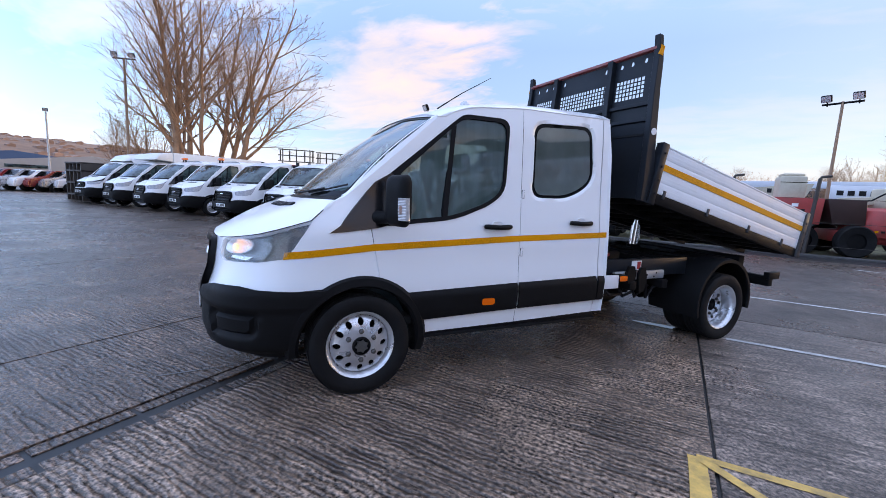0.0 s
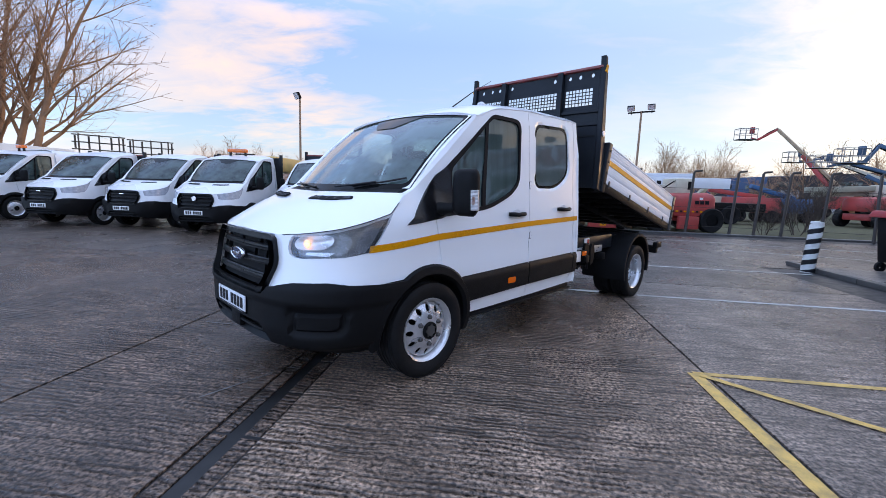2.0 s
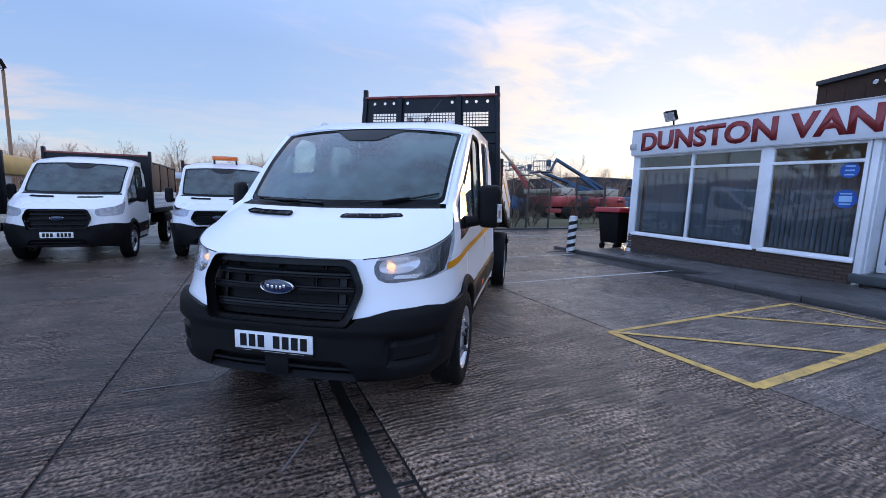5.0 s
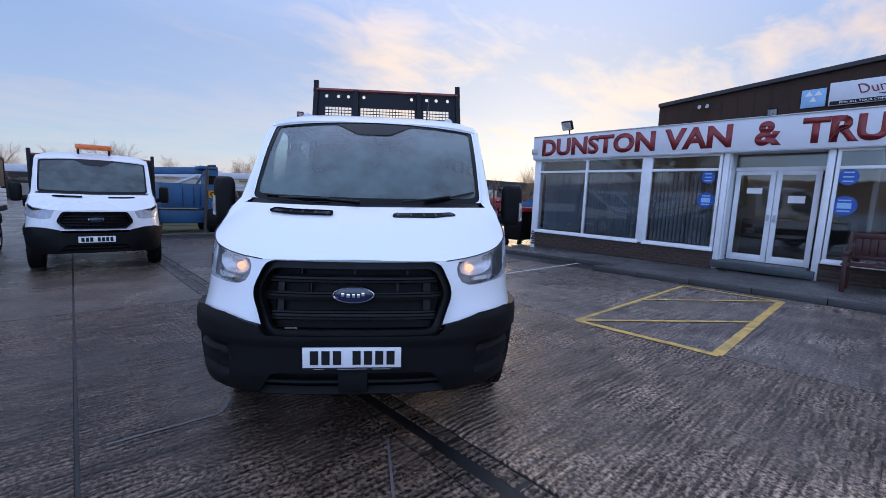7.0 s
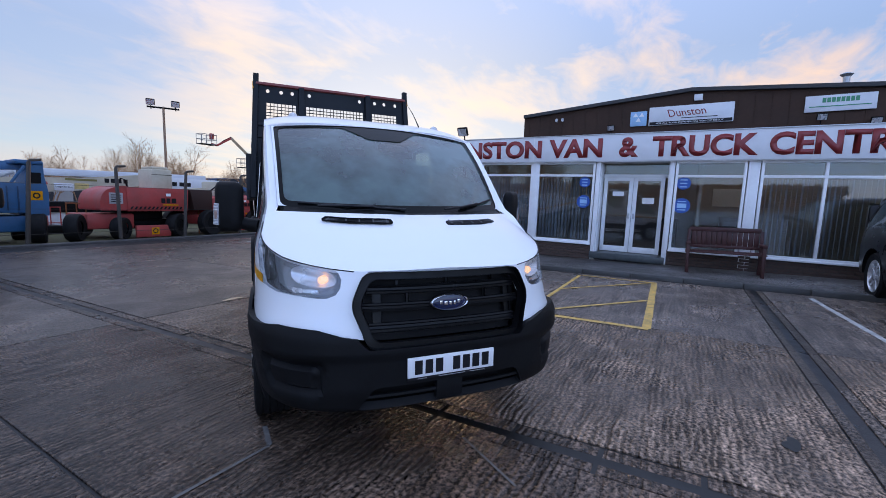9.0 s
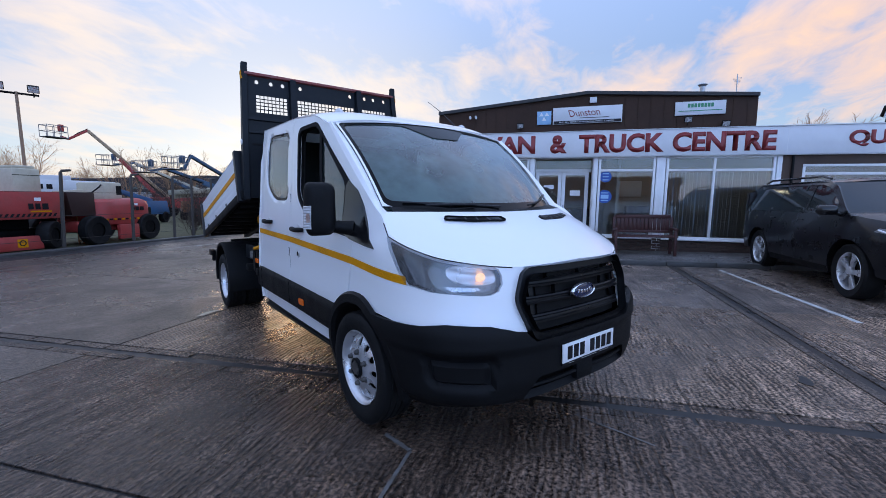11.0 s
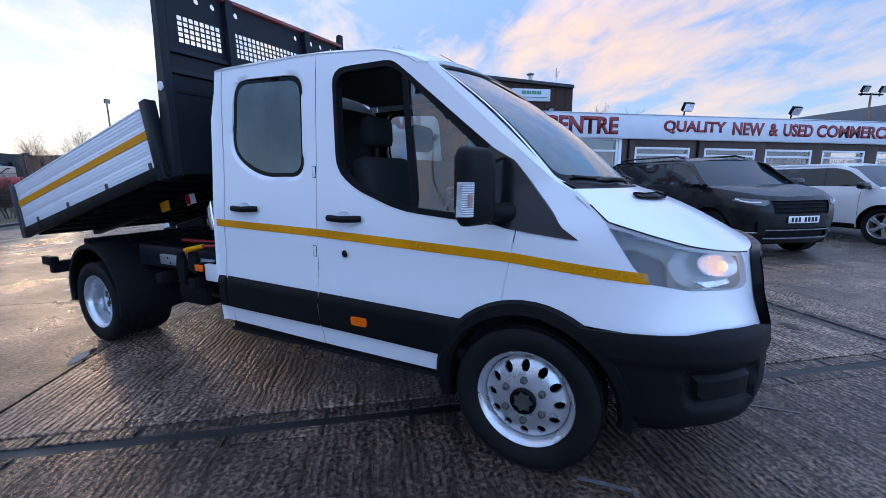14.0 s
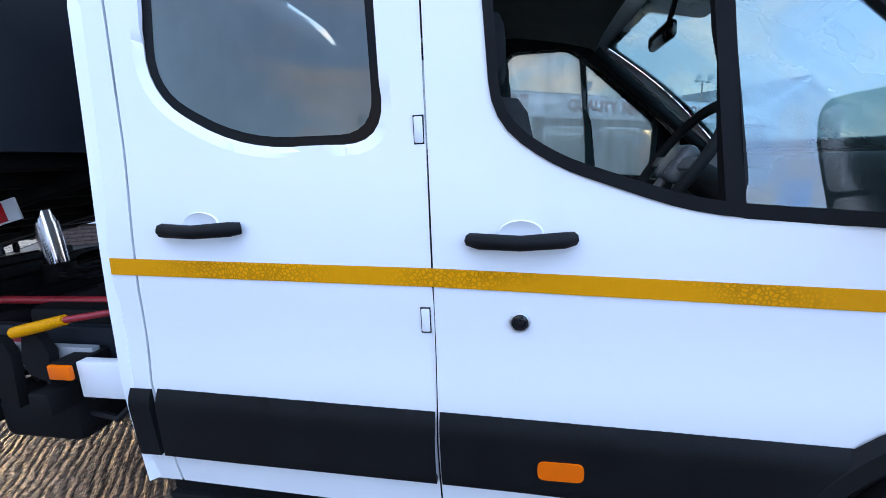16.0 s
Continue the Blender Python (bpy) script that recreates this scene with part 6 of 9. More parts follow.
def handle(parent, side, x0, x1, z):
    """A black pull handle over a shallow white cup."""
    y = half_width(z)
    bm = bmesh.new()
    pts = [(x0, y + 0.006, z), (x0 - 0.02, y + 0.026, z), ((x0 + x1) / 2, y + 0.036, z - 0.004), (x1 + 0.02, y + 0.026, z), (x1, y + 0.006, z)]
    add_tube(bm, [(p[0], p[1] * side, p[2]) for p in pts], [0.016, 0.019, 0.018, 0.019, 0.016], 8)
    h = finish("door_handle", bm, PLASTIC, parent, "black door handle", 50)
    bm = bmesh.new()
    cx = (x0 + x1) / 2
    m = Matrix.Translation((cx, side * (y + 0.001), z + 0.012)) @ Matrix.Diagonal((1, side, 0.6, 1))
    add_lathe(bm, [(0.052, 0.0), (0.048, 0.004), (0.04, 0.0015), (0.001, 0.0005)], "y", 20, m)
    finish("handle_cup", bm, WHITE, h, "", 60)


def mirror(root, side, far):
    """Door mirror swept back: u runs outwards along the glass, w away from it."""
    ca, sa = math.cos(radians(32)), math.sin(radians(32))

    def T(u, v, w):
        return Vector((-0.213 - sa * u + ca * w, side * (1.052 + ca * u + sa * w), 1.325 + v))
    out = rounded([(-0.095, -0.13), (-0.095, 0.12), (-0.065, 0.155), (0.07, 0.16), (0.09, 0.12), (0.096, -0.10), (0.07, -0.17), (-0.06, -0.165)], 0.03)
    sc = [(0.012, 0.93), (0.017, 0.975), (0.024, 1.0), (0.040, 0.985), (0.056, 0.93), (0.070, 0.80), (0.079, 0.6), (0.082, 0.3)]
    bm = bmesh.new()
    rings = [[bm.verts.new(T(u * q, v * (q * 0.5 + 0.5 if q > 0.5 else q), w)) for u, v in out] for w, q in sc]
    for a, b in zip(rings, rings[1:]):
        for k in range(len(out)):
            bm.faces.new((a[k], a[(k + 1) % len(out)], b[(k + 1) % len(out)], b[k]))
    bm.faces.new(rings[0]); bm.faces.new(rings[-1])
    add_tube(bm, [(-0.10, side * 0.88, 1.20), (-0.15, side * 0.945, 1.205), (-0.18, side * 1.02, 1.22)], [0.05, 0.042, 0.04], 10)
    bmesh.ops.recalc_face_normals(bm, faces=bm.faces[:])
    mr = finish("door_mirror", bm, PLASTIC, root, "large black door mirror", 45)
    for name, v0, v1 in (("mirror_glass", -0.045, 0.135), ("wide_angle_glass", -0.14, -0.06)):
        bm = bmesh.new()
        add_prism(bm, rounded([(-0.08, v0), (-0.08, v1), (0.075, v1), (0.08, v0)], 0.02), lambda u, v, w: T(u, v, w + 0.012), -0.004)
        finish(name, bm, CHROME, mr, "mirror glass", 40)
    if not far:
        # ribbed lens wrapped round the outer front corner
        bm = bmesh.new()
        prof = [(0.093, 0.034), (0.095, 0.050), (0.089, 0.068), (0.072, 0.081), (0.055, 0.087), (0.042, 0.088), (0.038, 0.072)]
        n = 30
        rows = []
        for k in range(n + 1):
            v = -0.125 + 0.14 * k / n
            edge = 1.0 if 0 < k < n else 0.0
            bulge = (0.0016 if k % 2 else -0.0010) * edge
            lean = -0.004 * (v + 0.055) / 0.07
            rows.append([bm.verts.new(T(u + lean * (1 if 0 < m < 6 else 0.6) * 0.8, v, w + (bulge if 0 < m < 6 else 0) - (0.006 if not edge else 0))) for m, (u, w) in enumerate(prof)])
        for a, b in zip(rows, rows[1:]):
            for k in range(len(prof) - 1):
                bm.faces.new((a[k], a[k + 1], b[k + 1], b[k]))
        bm.faces.new(rows[0]); bm.faces.new(rows[-1])
        bmesh.ops.recalc_face_normals(bm, faces=bm.faces[:])
        lens = finish("mirror_lamp", bm, LENSWHITE, mr, "ribbed clear indicator lens", 25)
        bm = bmesh.new()
        add_prism(bm, rounded([(0.048, -0.085), (0.048, -0.03), (0.070, -0.03), (0.070, -0.085)], 0.010), lambda u, v, w: T(u, v, 0.0905 - 0.15 * max(0.0, u - 0.04)), 0.0)
        finish("indicator_bulb", bm, LENSAMBER, lens, "faint amber bulb behind the lens", 40)


LENSAMBER = mat("amber_bulb_lens", (0.50, 0.33, 0.27), 0.25, vary=0.15, scale=60, coat=0.6)
LENSWHITE = mat("clear_indicator_lens", (0.52, 0.53, 0.54), 0.14, vary=0.3, scale=40, coat=0.8, metal=0.3)


def build_interior(root):
    def seat(x, y, w, h):
        bm = bmesh.new()
        add_box(bm, (x - 0.25, y - w / 2, 0.72), (x + 0.25, y + w / 2, 0.92), 0.06)
        add_box(bm, (-0.08, -w / 2, 0), (0.08, w / 2, h), 0.06, Matrix.Translation((x - 0.24, y, 0.88)) @ Matrix.Rotation(radians(-12), 4, "Y"))
        st = finish("seat", bm, SEATCLOTH, root, "dark cloth seat", 50)
        for dy in ((-0.25, 0.25) if w > 0.7 else (0,)):
            bm = bmesh.new()
            add_box(bm, (x - 0.44, y + dy - 0.13, 0.93 + h), (x - 0.34, y + dy + 0.13, 1.12 + h), 0.045)
            finish("headrest", bm, SEATCLOTH, st, "", 50)
    seat(-0.72, -0.47, 0.5, 0.62)
    seat(-0.72, 0.32, 0.85, 0.62)
    seat(-1.72, 0.0, 1.5, 0.58)
    bm = bmesh.new()
    add_box(bm, (-0.12, -0.80, 0.75), (0.32, 0.80, 1.22), 0.06)
    add_box(bm, (-0.20, -0.25, 0.80), (0.0, 0.2, 1.14), 0.04)
    add_box(bm, (-0.22, -0.66, 1.08), (0.1, -0.26, 1.30), 0.05)
    finish("dashboard", bm, INTERIOR, root, "dark dashboard", 50)
    m = Matrix.Translation((-0.56, -0.46, 1.29)) @ Matrix.Rotation(radians(34), 4, "Y")
    bm = bmesh.new()
    ring = [(0.19 + 0.016 * math.cos(a), 0.016 * math.sin(a)) for a in [2 * math.pi * k / 8 for k in range(8)]]
    add_lathe(bm, ring, "x", 32, m, True)
    sw = finish("steering_wheel", bm, INTERIOR, root, "dark steering wheel", 60)
    bm = bmesh.new()
    add_box(bm, (-0.02, -0.07, -0.06), (0.03, 0.07, 0.06), 0.02, m)
    add_box(bm, (-0.008, -0.185, -0.02), (0.012, 0.185, 0.02), 0.006, m)
    add_box(bm, (-0.008, -0.02, -0.185), (0.012, 0.02, 0.0), 0.006, m)
    finish("wheel_hub", bm, LAMPDARK, sw, "", 50)
    tube("steering_column", [(-0.54, -0.46, 1.28), (-0.15, -0.46, 1.02)], [0.045, 0.07], INTERIOR, sw, 10)
    box("floor_pan", (-2.1, -0.86, 0.44), (0.0, 0.86, 0.50), INTERIOR, root)
    box("fire_wall", (0.28, -0.80, 0.50), (0.32, 0.80, 1.20), INTERIOR, root)
    bm = bmesh.new()
    add_patch(bm, [(-2.06, -0.74), (-0.60, -0.74), (-0.60, 0.74), (-2.06, 0.74)], [], lambda u, v: Vector((u, v, roof_z(u) - 0.09 - 0.03 * (v / 0.74) ** 4)), 0.15, 0, True)
    finish("headlining", bm, LINER, root, "grey headlining", 60)
    bm = bmesh.new()
    add_box(bm, (-0.50, -0.12, 1.72), (-0.46, 0.12, 1.79), 0.02)
    add_tube(bm, [(-0.46, 0, 1.79), (-0.44, 0, 1.88)], 0.01, 6)
    finish("interior_mirror", bm, GLOSSBLACK, root, "interior mirror", 50)


# ---- the white double-cab tipper ----
TRUCK = pose(-2.4165, 3.4675, 0, 0, 0, -126.3)
truck = thing("tipper_truck", TRUCK, "white double-cab tipper truck with its body half raised", "truck")
build_cab(truck)
build_interior(truck)
for side in (1, -1):
    build_wheel(truck, 0.0, 0.84, side)
    build_wheel(truck, -3.76, 0.885, side, dual=True)
# roof lamps and aerial
for side in (1, -1):
    bm = bmesh.new()
    add_lathe(bm, [(0.045, 0), (0.042, 0.02), (0.03, 0.045), (0.012, 0.056), (0.0005, 0.058)], "z", 18, Matrix.Translation((-0.84, side * 0.62, 2.025)))
    rl = finish("roof_beacon", bm, LENSWHITE, truck, "small clear roof beacon", 60)
    bm = bmesh.new()
    add_lathe(bm, [(0.05, -0.012), (0.05, 0.004), (0.044, 0.006)], "z", 18, Matrix.Translation((-0.84, side * 0.62, 2.025)))
    finish("beacon_base", bm, GLOSSBLACK, rl, "", 60)
tube("aerial", [(-0.70, 0.42, 2.04), (-0.90, 0.44, 2.18), (-1.15, 0.46, 2.33)], [0.006, 0.004, 0.002], INK, truck, 6, "thin black aerial")

# chassis
for side in (1, -1):
    bm = bmesh.new()
    add_box(bm, (-4.75, side * 0.40 - 0.035, 0.50), (-2.0, side * 0.40 + 0.035, 0.64), 0.008)
    rail = finish("chassis_rail", bm, CHASSIS, truck, "black chassis rail", 40)
    box("subframe_rail", (-4.6, side * 0.40 - 0.03, 0.645), (-2.2, side * 0.40 + 0.03, 0.78), DARKSTEEL, rail)
    # white hanger panel, drilled bracket and marker arm behind the cab
    up = 0.05 if side > 0 else 0.11
    box("side_rail", (-2.37, side * 0.86 - 0.02, 0.545 + up), (-2.13, side * 0.86 + 0.02, 0.665 + up), WHITE, truck, 0.006, "white-painted outrigger rail")
    br = box("side_bracket", (-3.04, side * 0.80 - 0.015, 0.60 + up), (-2.38, side * 0.80 + 0.015, 0.68 + up), GALV, truck, 0.005, "drilled galvanised bracket")
    for k, (hx, hz, hr) in enumerate(((-2.46, 0.648, 0.012), (-2.43, 0.63, 0.007), (-2.49, 0.63, 0.007), (-2.45, 0.61, 0.007), (-2.62, 0.645, 0.011), (-2.80, 0.64, 0.013), (-2.93, 0.655, 0.009), (-2.90, 0.62, 0.009))):
        bm = bmesh.new()
        add_lathe(bm, [(hr, 0.0), (hr, 0.002), (0.0005, 0.002)], "y", 10, Matrix.Translation((hx, side * 0.815, hz + up)) @ Matrix.Diagonal((1, side, 1, 1)))
        finish("bracket_hole", bm, CHASSIS, br, "", 40)
    for x0, x1, z0, z1 in ((-2.745, -2.655, 0.50, 0.72), (-2.60, -2.50, 0.60, 0.735)):
        bm = bmesh.new()
        add_prism(bm, [(x0, z0 + up), (x1 - 0.02, z0 + up - 0.03), (x1, z1 + up - 0.06), (x1 - 0.03, z1 + up), (x0 + 0.01, z1 + up), (x0 - 0.015, z1 + up - 0.09)], lambda u, v, w: Vector((u, side * (0.822 + w), v)), 0.03)
        bmesh.ops.recalc_face_normals(bm, faces=bm.faces[:])
        finish("hanger_plate", bm, CHASSIS, truck, "black hanger plate", 40)
    arm = box("marker_arm", (-2.455, min(side * 0.45, side * 0.885), 0.605 + up), (-2.365, max(side * 0.45, side * 0.885), 0.665 + up), CHASSIS, truck, 0.006, "black arm with an amber marker at its end")
    y0, y1 = sorted((side * 0.886, side * 0.902))
    box("side_marker", (-2.452, y0, 0.612 + up), (-2.368, y1, 0.660 + up), AMBER, arm, 0.006, "amber side marker lamp")
    for k in range(4):
        hx = -2.30 - 0.21 * k
        tube("hydraulic_hose", [(hx, side * 0.70, 0.60 + 0.02 * k), (hx - 0.10, side * (0.76 - 0.04 * k), 0.50 - 0.03 * k), (hx - 0.28, side * (0.72 - 0.05 * k), 0.49), (hx - 0.42, side * 0.62, 0.58)], 0.013 + 0.003 * (k % 2), INK, truck, 6, "black hydraulic hose")
    bm = bmesh.new()
    add_box(bm, (-2.62, min(side * 0.44, side * 0.86), 0.56), (-2.54, max(side * 0.44, side * 0.86), 0.64), 0.006)
    add_box(bm, (-3.05, min(side * 0.44, side * 0.86), 0.56), (-2.97, max(side * 0.44, side * 0.86), 0.64), 0.006)
    finish("outrigger", bm, CHASSIS, truck, "black outrigger brackets", 40)
    box("valance_panel", (-3.42, side * 0.75 - 0.02, 0.67), (-2.13, side * 0.75 + 0.02, 0.84), DARKSTEEL, truck, 0.006, "dark body valance panel")
    st = box("warning_sticker", (-2.75, side * 0.778 - 0.004 * side, 0.735), (-2.63, side * 0.778 + 0.004 * side, 0.825), WHITEPLATE, truck, 0, "red and white warning sticker") if side > 0 else box("warning_sticker", (-2.75, -0.782, 0.735), (-2.63, -0.774, 0.825), WHITEPLATE, truck, 0, "red and white warning sticker")
    box("sticker_bar", (-2.74, min(side * 0.779, side * 0.784), 0.745), (-2.695, max(side * 0.779, side * 0.784), 0.815), RED, st, 0)
    # rear mudguard: half round over the twin wheels
    bm = bmesh.new()
    rows = []
    for k in range(19):
        a = radians(-18 + 210 * k / 18)
        c, s = math.cos(a), math.sin(a)
        q = []
        for y, r in ((0.44, 0.42), (0.97, 0.42), (1.0, 0.412), (1.0, 0.385), (0.985, 0.38), (0.985, 0.405), (0.44, 0.405)):
            q.append(bm.verts.new((-3.76 + r * c * 1.03, side * y, 0.40 + r * s * 1.08)))
        rows.append(q)
    for a, b in zip(rows, rows[1:]):
        for k in range(6):
            bm.faces.new((a[k], a[k + 1], b[k + 1], b[k]))
    bmesh.ops.recalc_face_normals(bm, faces=bm.faces[:])
    finish("mudguard", bm, PLASTIC, truck, "black rear mudguard", 40)
    box("lamp_cluster", (-4.67, side * 0.70 - 0.15, 0.55), (-4.62, side * 0.70 + 0.15, 0.62), REDLENS, truck, 0.01, "red rear lamp cluster")
bm = bmesh.new()
add_box(bm, (-4.62, -0.97, 0.52), (-4.54, 0.97, 0.63), 0.008)
add_box(bm, (-4.70, -0.93, 0.60), (-4.50, -0.99, 0.68), 0.006)
add_box(bm, (-4.70, 0.93, 0.60), (-4.50, 0.99, 0.68), 0.006)
for s in (1, -1):
    add_box(bm, (-4.6, s * 0.4 - 0.05, 0.5), (-4.4, s * 0.4 + 0.05, 0.66), 0.006)
finish("rear_underrun_bar", bm, CHASSIS, truck, "black rear under-run bar", 40)
tube("rear_axle", [(-3.76, -0.75, 0.345), (-3.76, -0.12, 0.345), (-3.76, 0, 0.345), (-3.76, 0.12, 0.345), (-3.76, 0.75, 0.345)], [0.05, 0.06, 0.15, 0.06, 0.05], CHASSIS, truck, 12)
tube("front_axle", [(0, -0.75, 0.33), (0, 0.75, 0.33)], 0.06, CHASSIS, truck, 10)
tube("propeller_shaft", [(-3.7, 0, 0.40), (-1.9, 0, 0.48)], 0.045, CHASSIS, truck, 10)
bm = bmesh.new()
add_box(bm, (-3.2, -0.30, 0.36), (-2.3, 0.30, 0.58), 0.04)
add_box(bm, (-2.0, -0.5, 0.30), (0.5, 0.5, 0.45), 0.05)
add_box(bm, (-2.9, -0.78, 0.40), (-2.55, -0.52, 0.56), 0.03)
finish("underbody", bm, CHASSIS, truck, "dark underbody and tanks", 40)
for s in (1, -1):
    bm = bmesh.new()
    add_tube(bm, [(-4.35, s * 0.5, 0.47), (-3.76, s * 0.5, 0.25), (-3.1, s * 0.5, 0.47)], 0.025, 8)
    finish("leaf_spring", bm, CHASSIS, truck, "", 50)
tube("control_lever", [(-2.595, -0.865, 0.858), (-2.50, -0.855, 0.878), (-2.42, -0.84, 0.896)], [0.019, 0.019, 0.017], YELLOW, truck, 10, "yellow-gripped control lever")
tube("lever_rod", [(-2.425, -0.842, 0.895), (-2.31, -0.74, 0.892), (-2.22, -0.645, 0.888)], 0.011, RED, truck, 8, "red lever rod")
tube("safety_prop", [(-3.03, -0.62, 0.878), (-2.14, -0.62, 0.886)], 0.016, RED, truck, 8, "red safety prop bar")
tube("safety_prop", [(-2.50, 0.60, 0.86), (-2.14, 0.62, 0.89)], 0.018, RED, truck, 8, "red safety prop bar")
ram = tube("tipping_ram", [(-3.525, 0.0, 0.58), (-3.525, 0.0, 0.875)], 0.078, CHASSIS, truck, 18, "hydraulic tipping ram")
tube("ram_stage", [(-3.527, 0.0, 0.875), (-3.547, 0.0, 1.10)], 0.056, CHROME, ram, 20, "chromed ram stage")
tube("ram_stage", [(-3.547, 0.0, 1.10), (-3.556, 0.0, 1.195)], 0.049, CHROME, ram, 20, "chromed ram stage")
tube("ram_head", [(-3.556, 0.0, 1.192), (-3.558, 0.0, 1.218)], 0.078, GALV, ram, 16, "grey ram head plate")
for y, z in ((-0.30, 0.90), (-0.12, 0.905), (0.20, 0.90)):
    tube("tank_hose", [(-2.25, y, z), (-2.6, y - 0.06, z + 0.05), (-3.0, y + 0.02, z - 0.02), (-3.4, y * 0.4, z - 0.06)], 0.014, INK, truck, 6, "black hydraulic hose")
# block added behind the cab so that the gap there stays dark
bm = bmesh.new()
add_box(bm, (-2.78, -0.70, 0.66), (-2.22, 0.50, 0.88), 0.03)
add_box(bm, (-2.70, -0.50, 0.88), (-2.52, -0.25, 0.91), 0.02)
finish("hydraulic_tank", bm, CHASSIS, truck, "black block added behind the cab to keep the gap dark", 40)
for x in (-2.95, -3.25, -3.62, -4.05, -4.4):
    box("subframe_member", (x - 0.05, -0.74, 0.72), (x + 0.05, 0.74, 0.83), CHASSIS, truck, 0.006)

POSTGREY = mat("dark_grey_post", (0.05, 0.052, 0.056), 0.5, vary=0.2, scale=8, spec=0.2)
# tipping body: x forward along the floor from its front edge, z up from the floor
TIP = Matrix.Translation((-2.49, 0, 1.46)) @ Matrix.Rotation(radians(-12.6), 4, "Y")
HALF, LONG, HIGH = 0.965, 2.56, 0.405
bm = bmesh.new()
add_box(bm, (-LONG, -HALF + 0.02, 0.0), (0.0, HALF - 0.02, 0.035), 0.004)
tip = finish("tipper_body", bm, DARKSTEEL, truck, "raised dropside tipper body", 40)
tip.matrix_local = TIP
for s in (1, -1):
    bm = bmesh.new()
    add_box(bm, (-LONG - 0.02, s * HALF - 0.03, -0.062), (0.0, s * HALF + 0.012, 0.03), 0.006)
    finish("floor_edge_rail", bm, CHASSIS, tip, "dark floor edge rail", 40)
    box("floor_runner", (-LONG, s * 0.40 - 0.04, -0.10), (0.0, s * 0.40 + 0.04, -0.002), CHASSIS, tip, 0.006)
    # dropside: planks
    for k in range(4):
        bm = bmesh.new()
        z0 = 0.03 + k * HIGH / 4
        add_box(bm, (-LONG + 0.03, s * HALF - 0.012, z0 + 0.0015), (-0.09, s * HALF + 0.012, z0 + HIGH / 4), 0.0012)
        for j in range(3):
            zz = z0 + 0.025 + j * 0.026
            add_box(bm, (-LONG + 0.04, s * HALF + s * 0.012 - 0.002, zz), (-0.10, s * HALF + s * 0.012 + 0.0010, zz + 0.004), 0.0)
        finish("side_plank", bm, ALLOY, tip, "ribbed white-silver aluminium plank", 40)
    box("side_top_cap", (-LONG + 0.03, s * HALF - 0.018, HIGH + 0.028), (-0.09, s * HALF + 0.018, HIGH + 0.045), ALLOY, tip, 0.006)
    y0, y1 = sorted((s * HALF + s * 0.013, s * HALF + s * 0.018))
    box("reflective_tape", (-LONG + 0.03, y0, 0.235), (-0.10, y1, 0.29), YELLOW, tip, 0, "yellow reflective tape")
    for x in (-0.20, -0.85, -1.55, -2.2):
        y0, y1 = sorted((s * HALF - s * 0.005, s * HALF + s * 0.022))
        box("hinge_strap", (x - 0.016, y0, 0.0), (x + 0.016, y1, 0.075), POSTGREY, tip, 0.004, "dark hinge strap")
    bm = bmesh.new()
    add_box(bm, (-LONG - 0.04, s * HALF - 0.035, -0.06), (-LONG + 0.035, s * HALF + 0.028, HIGH + 0.05), 0.006)
    for j in range(4):
        add_lathe(bm, [(0.012, 0), (0.012, 0.008), (0.0005, 0.009)], "y", 8, Matrix.Translation((-LONG, s * (HALF + 0.027), 0.03 + 0.1 * j)) @ Matrix.Diagonal((1, s, 1, 1)))
    finish("rear_post", bm, POSTGREY, tip, "bolted dark grey corner post", 40)
    bm = bmesh.new()
    add_box(bm, (-0.10, s * HALF - 0.05, -0.08), (-0.02, s * HALF + 0.026, HIGH + 0.06), 0.006)
    for j in range(4):
        add_lathe(bm, [(0.012, 0), (0.012, 0.008), (0.0005, 0.009)], "y", 8, Matrix.Translation((-0.07, s * (HALF + 0.025), 0.02 + 0.12 * j)) @ Matrix.Diagonal((1, s, 1, 1)))
    finish("front_post", bm, DARKSTEEL, tip, "dark bolted front post", 40)
for x, y, c in ((-0.45, -0.60, REDLENS), (-0.72, -0.66, YELLOW)):
    nt = box("body_notice", (x - 0.06, y - 0.004, -0.19), (x + 0.06, y + 0.004, -0.11), WHITEPLATE if c is REDLENS else YELLOW, tip, 0, "small safety notice")
    if c is REDLENS:
        box("notice_bar", (x - 0.055, y - 0.006, -0.185), (x, y - 0.0045, -0.115), REDLENS, nt, 0)
for k in range(9):
    x = -0.15 - k * 0.28
    box("cross_bearer", (x - 0.025, -HALF + 0.03, -0.07), (x + 0.025, HALF - 0.03, -0.002), CHASSIS, tip, 0.004)
bm = bmesh.new()
for k in range(4):
    add_box(bm, (-LONG - 0.012, -HALF + 0.04, 0.033 + k * HIGH / 4), (-LONG + 0.012, HALF - 0.04, 0.03 + (k + 1) * HIGH / 4 - 0.002), 0.003)
finish("tailboard", bm, ALLOY, tip, "aluminium tailboard", 40)


def head_x(z):
    return float(np.interp(z, [0, 0.45, 0.9, 1.15, 1.36], [0.0, 0.085, 0.17, 0.205, 0.27]))


def head_in(z):
    return 1 - 0.062 * max(0.0, z) / 1.28


def head_plate(off):
    return lambda y, z: Vector((head_x(z) + off, y * head_in(z), z))


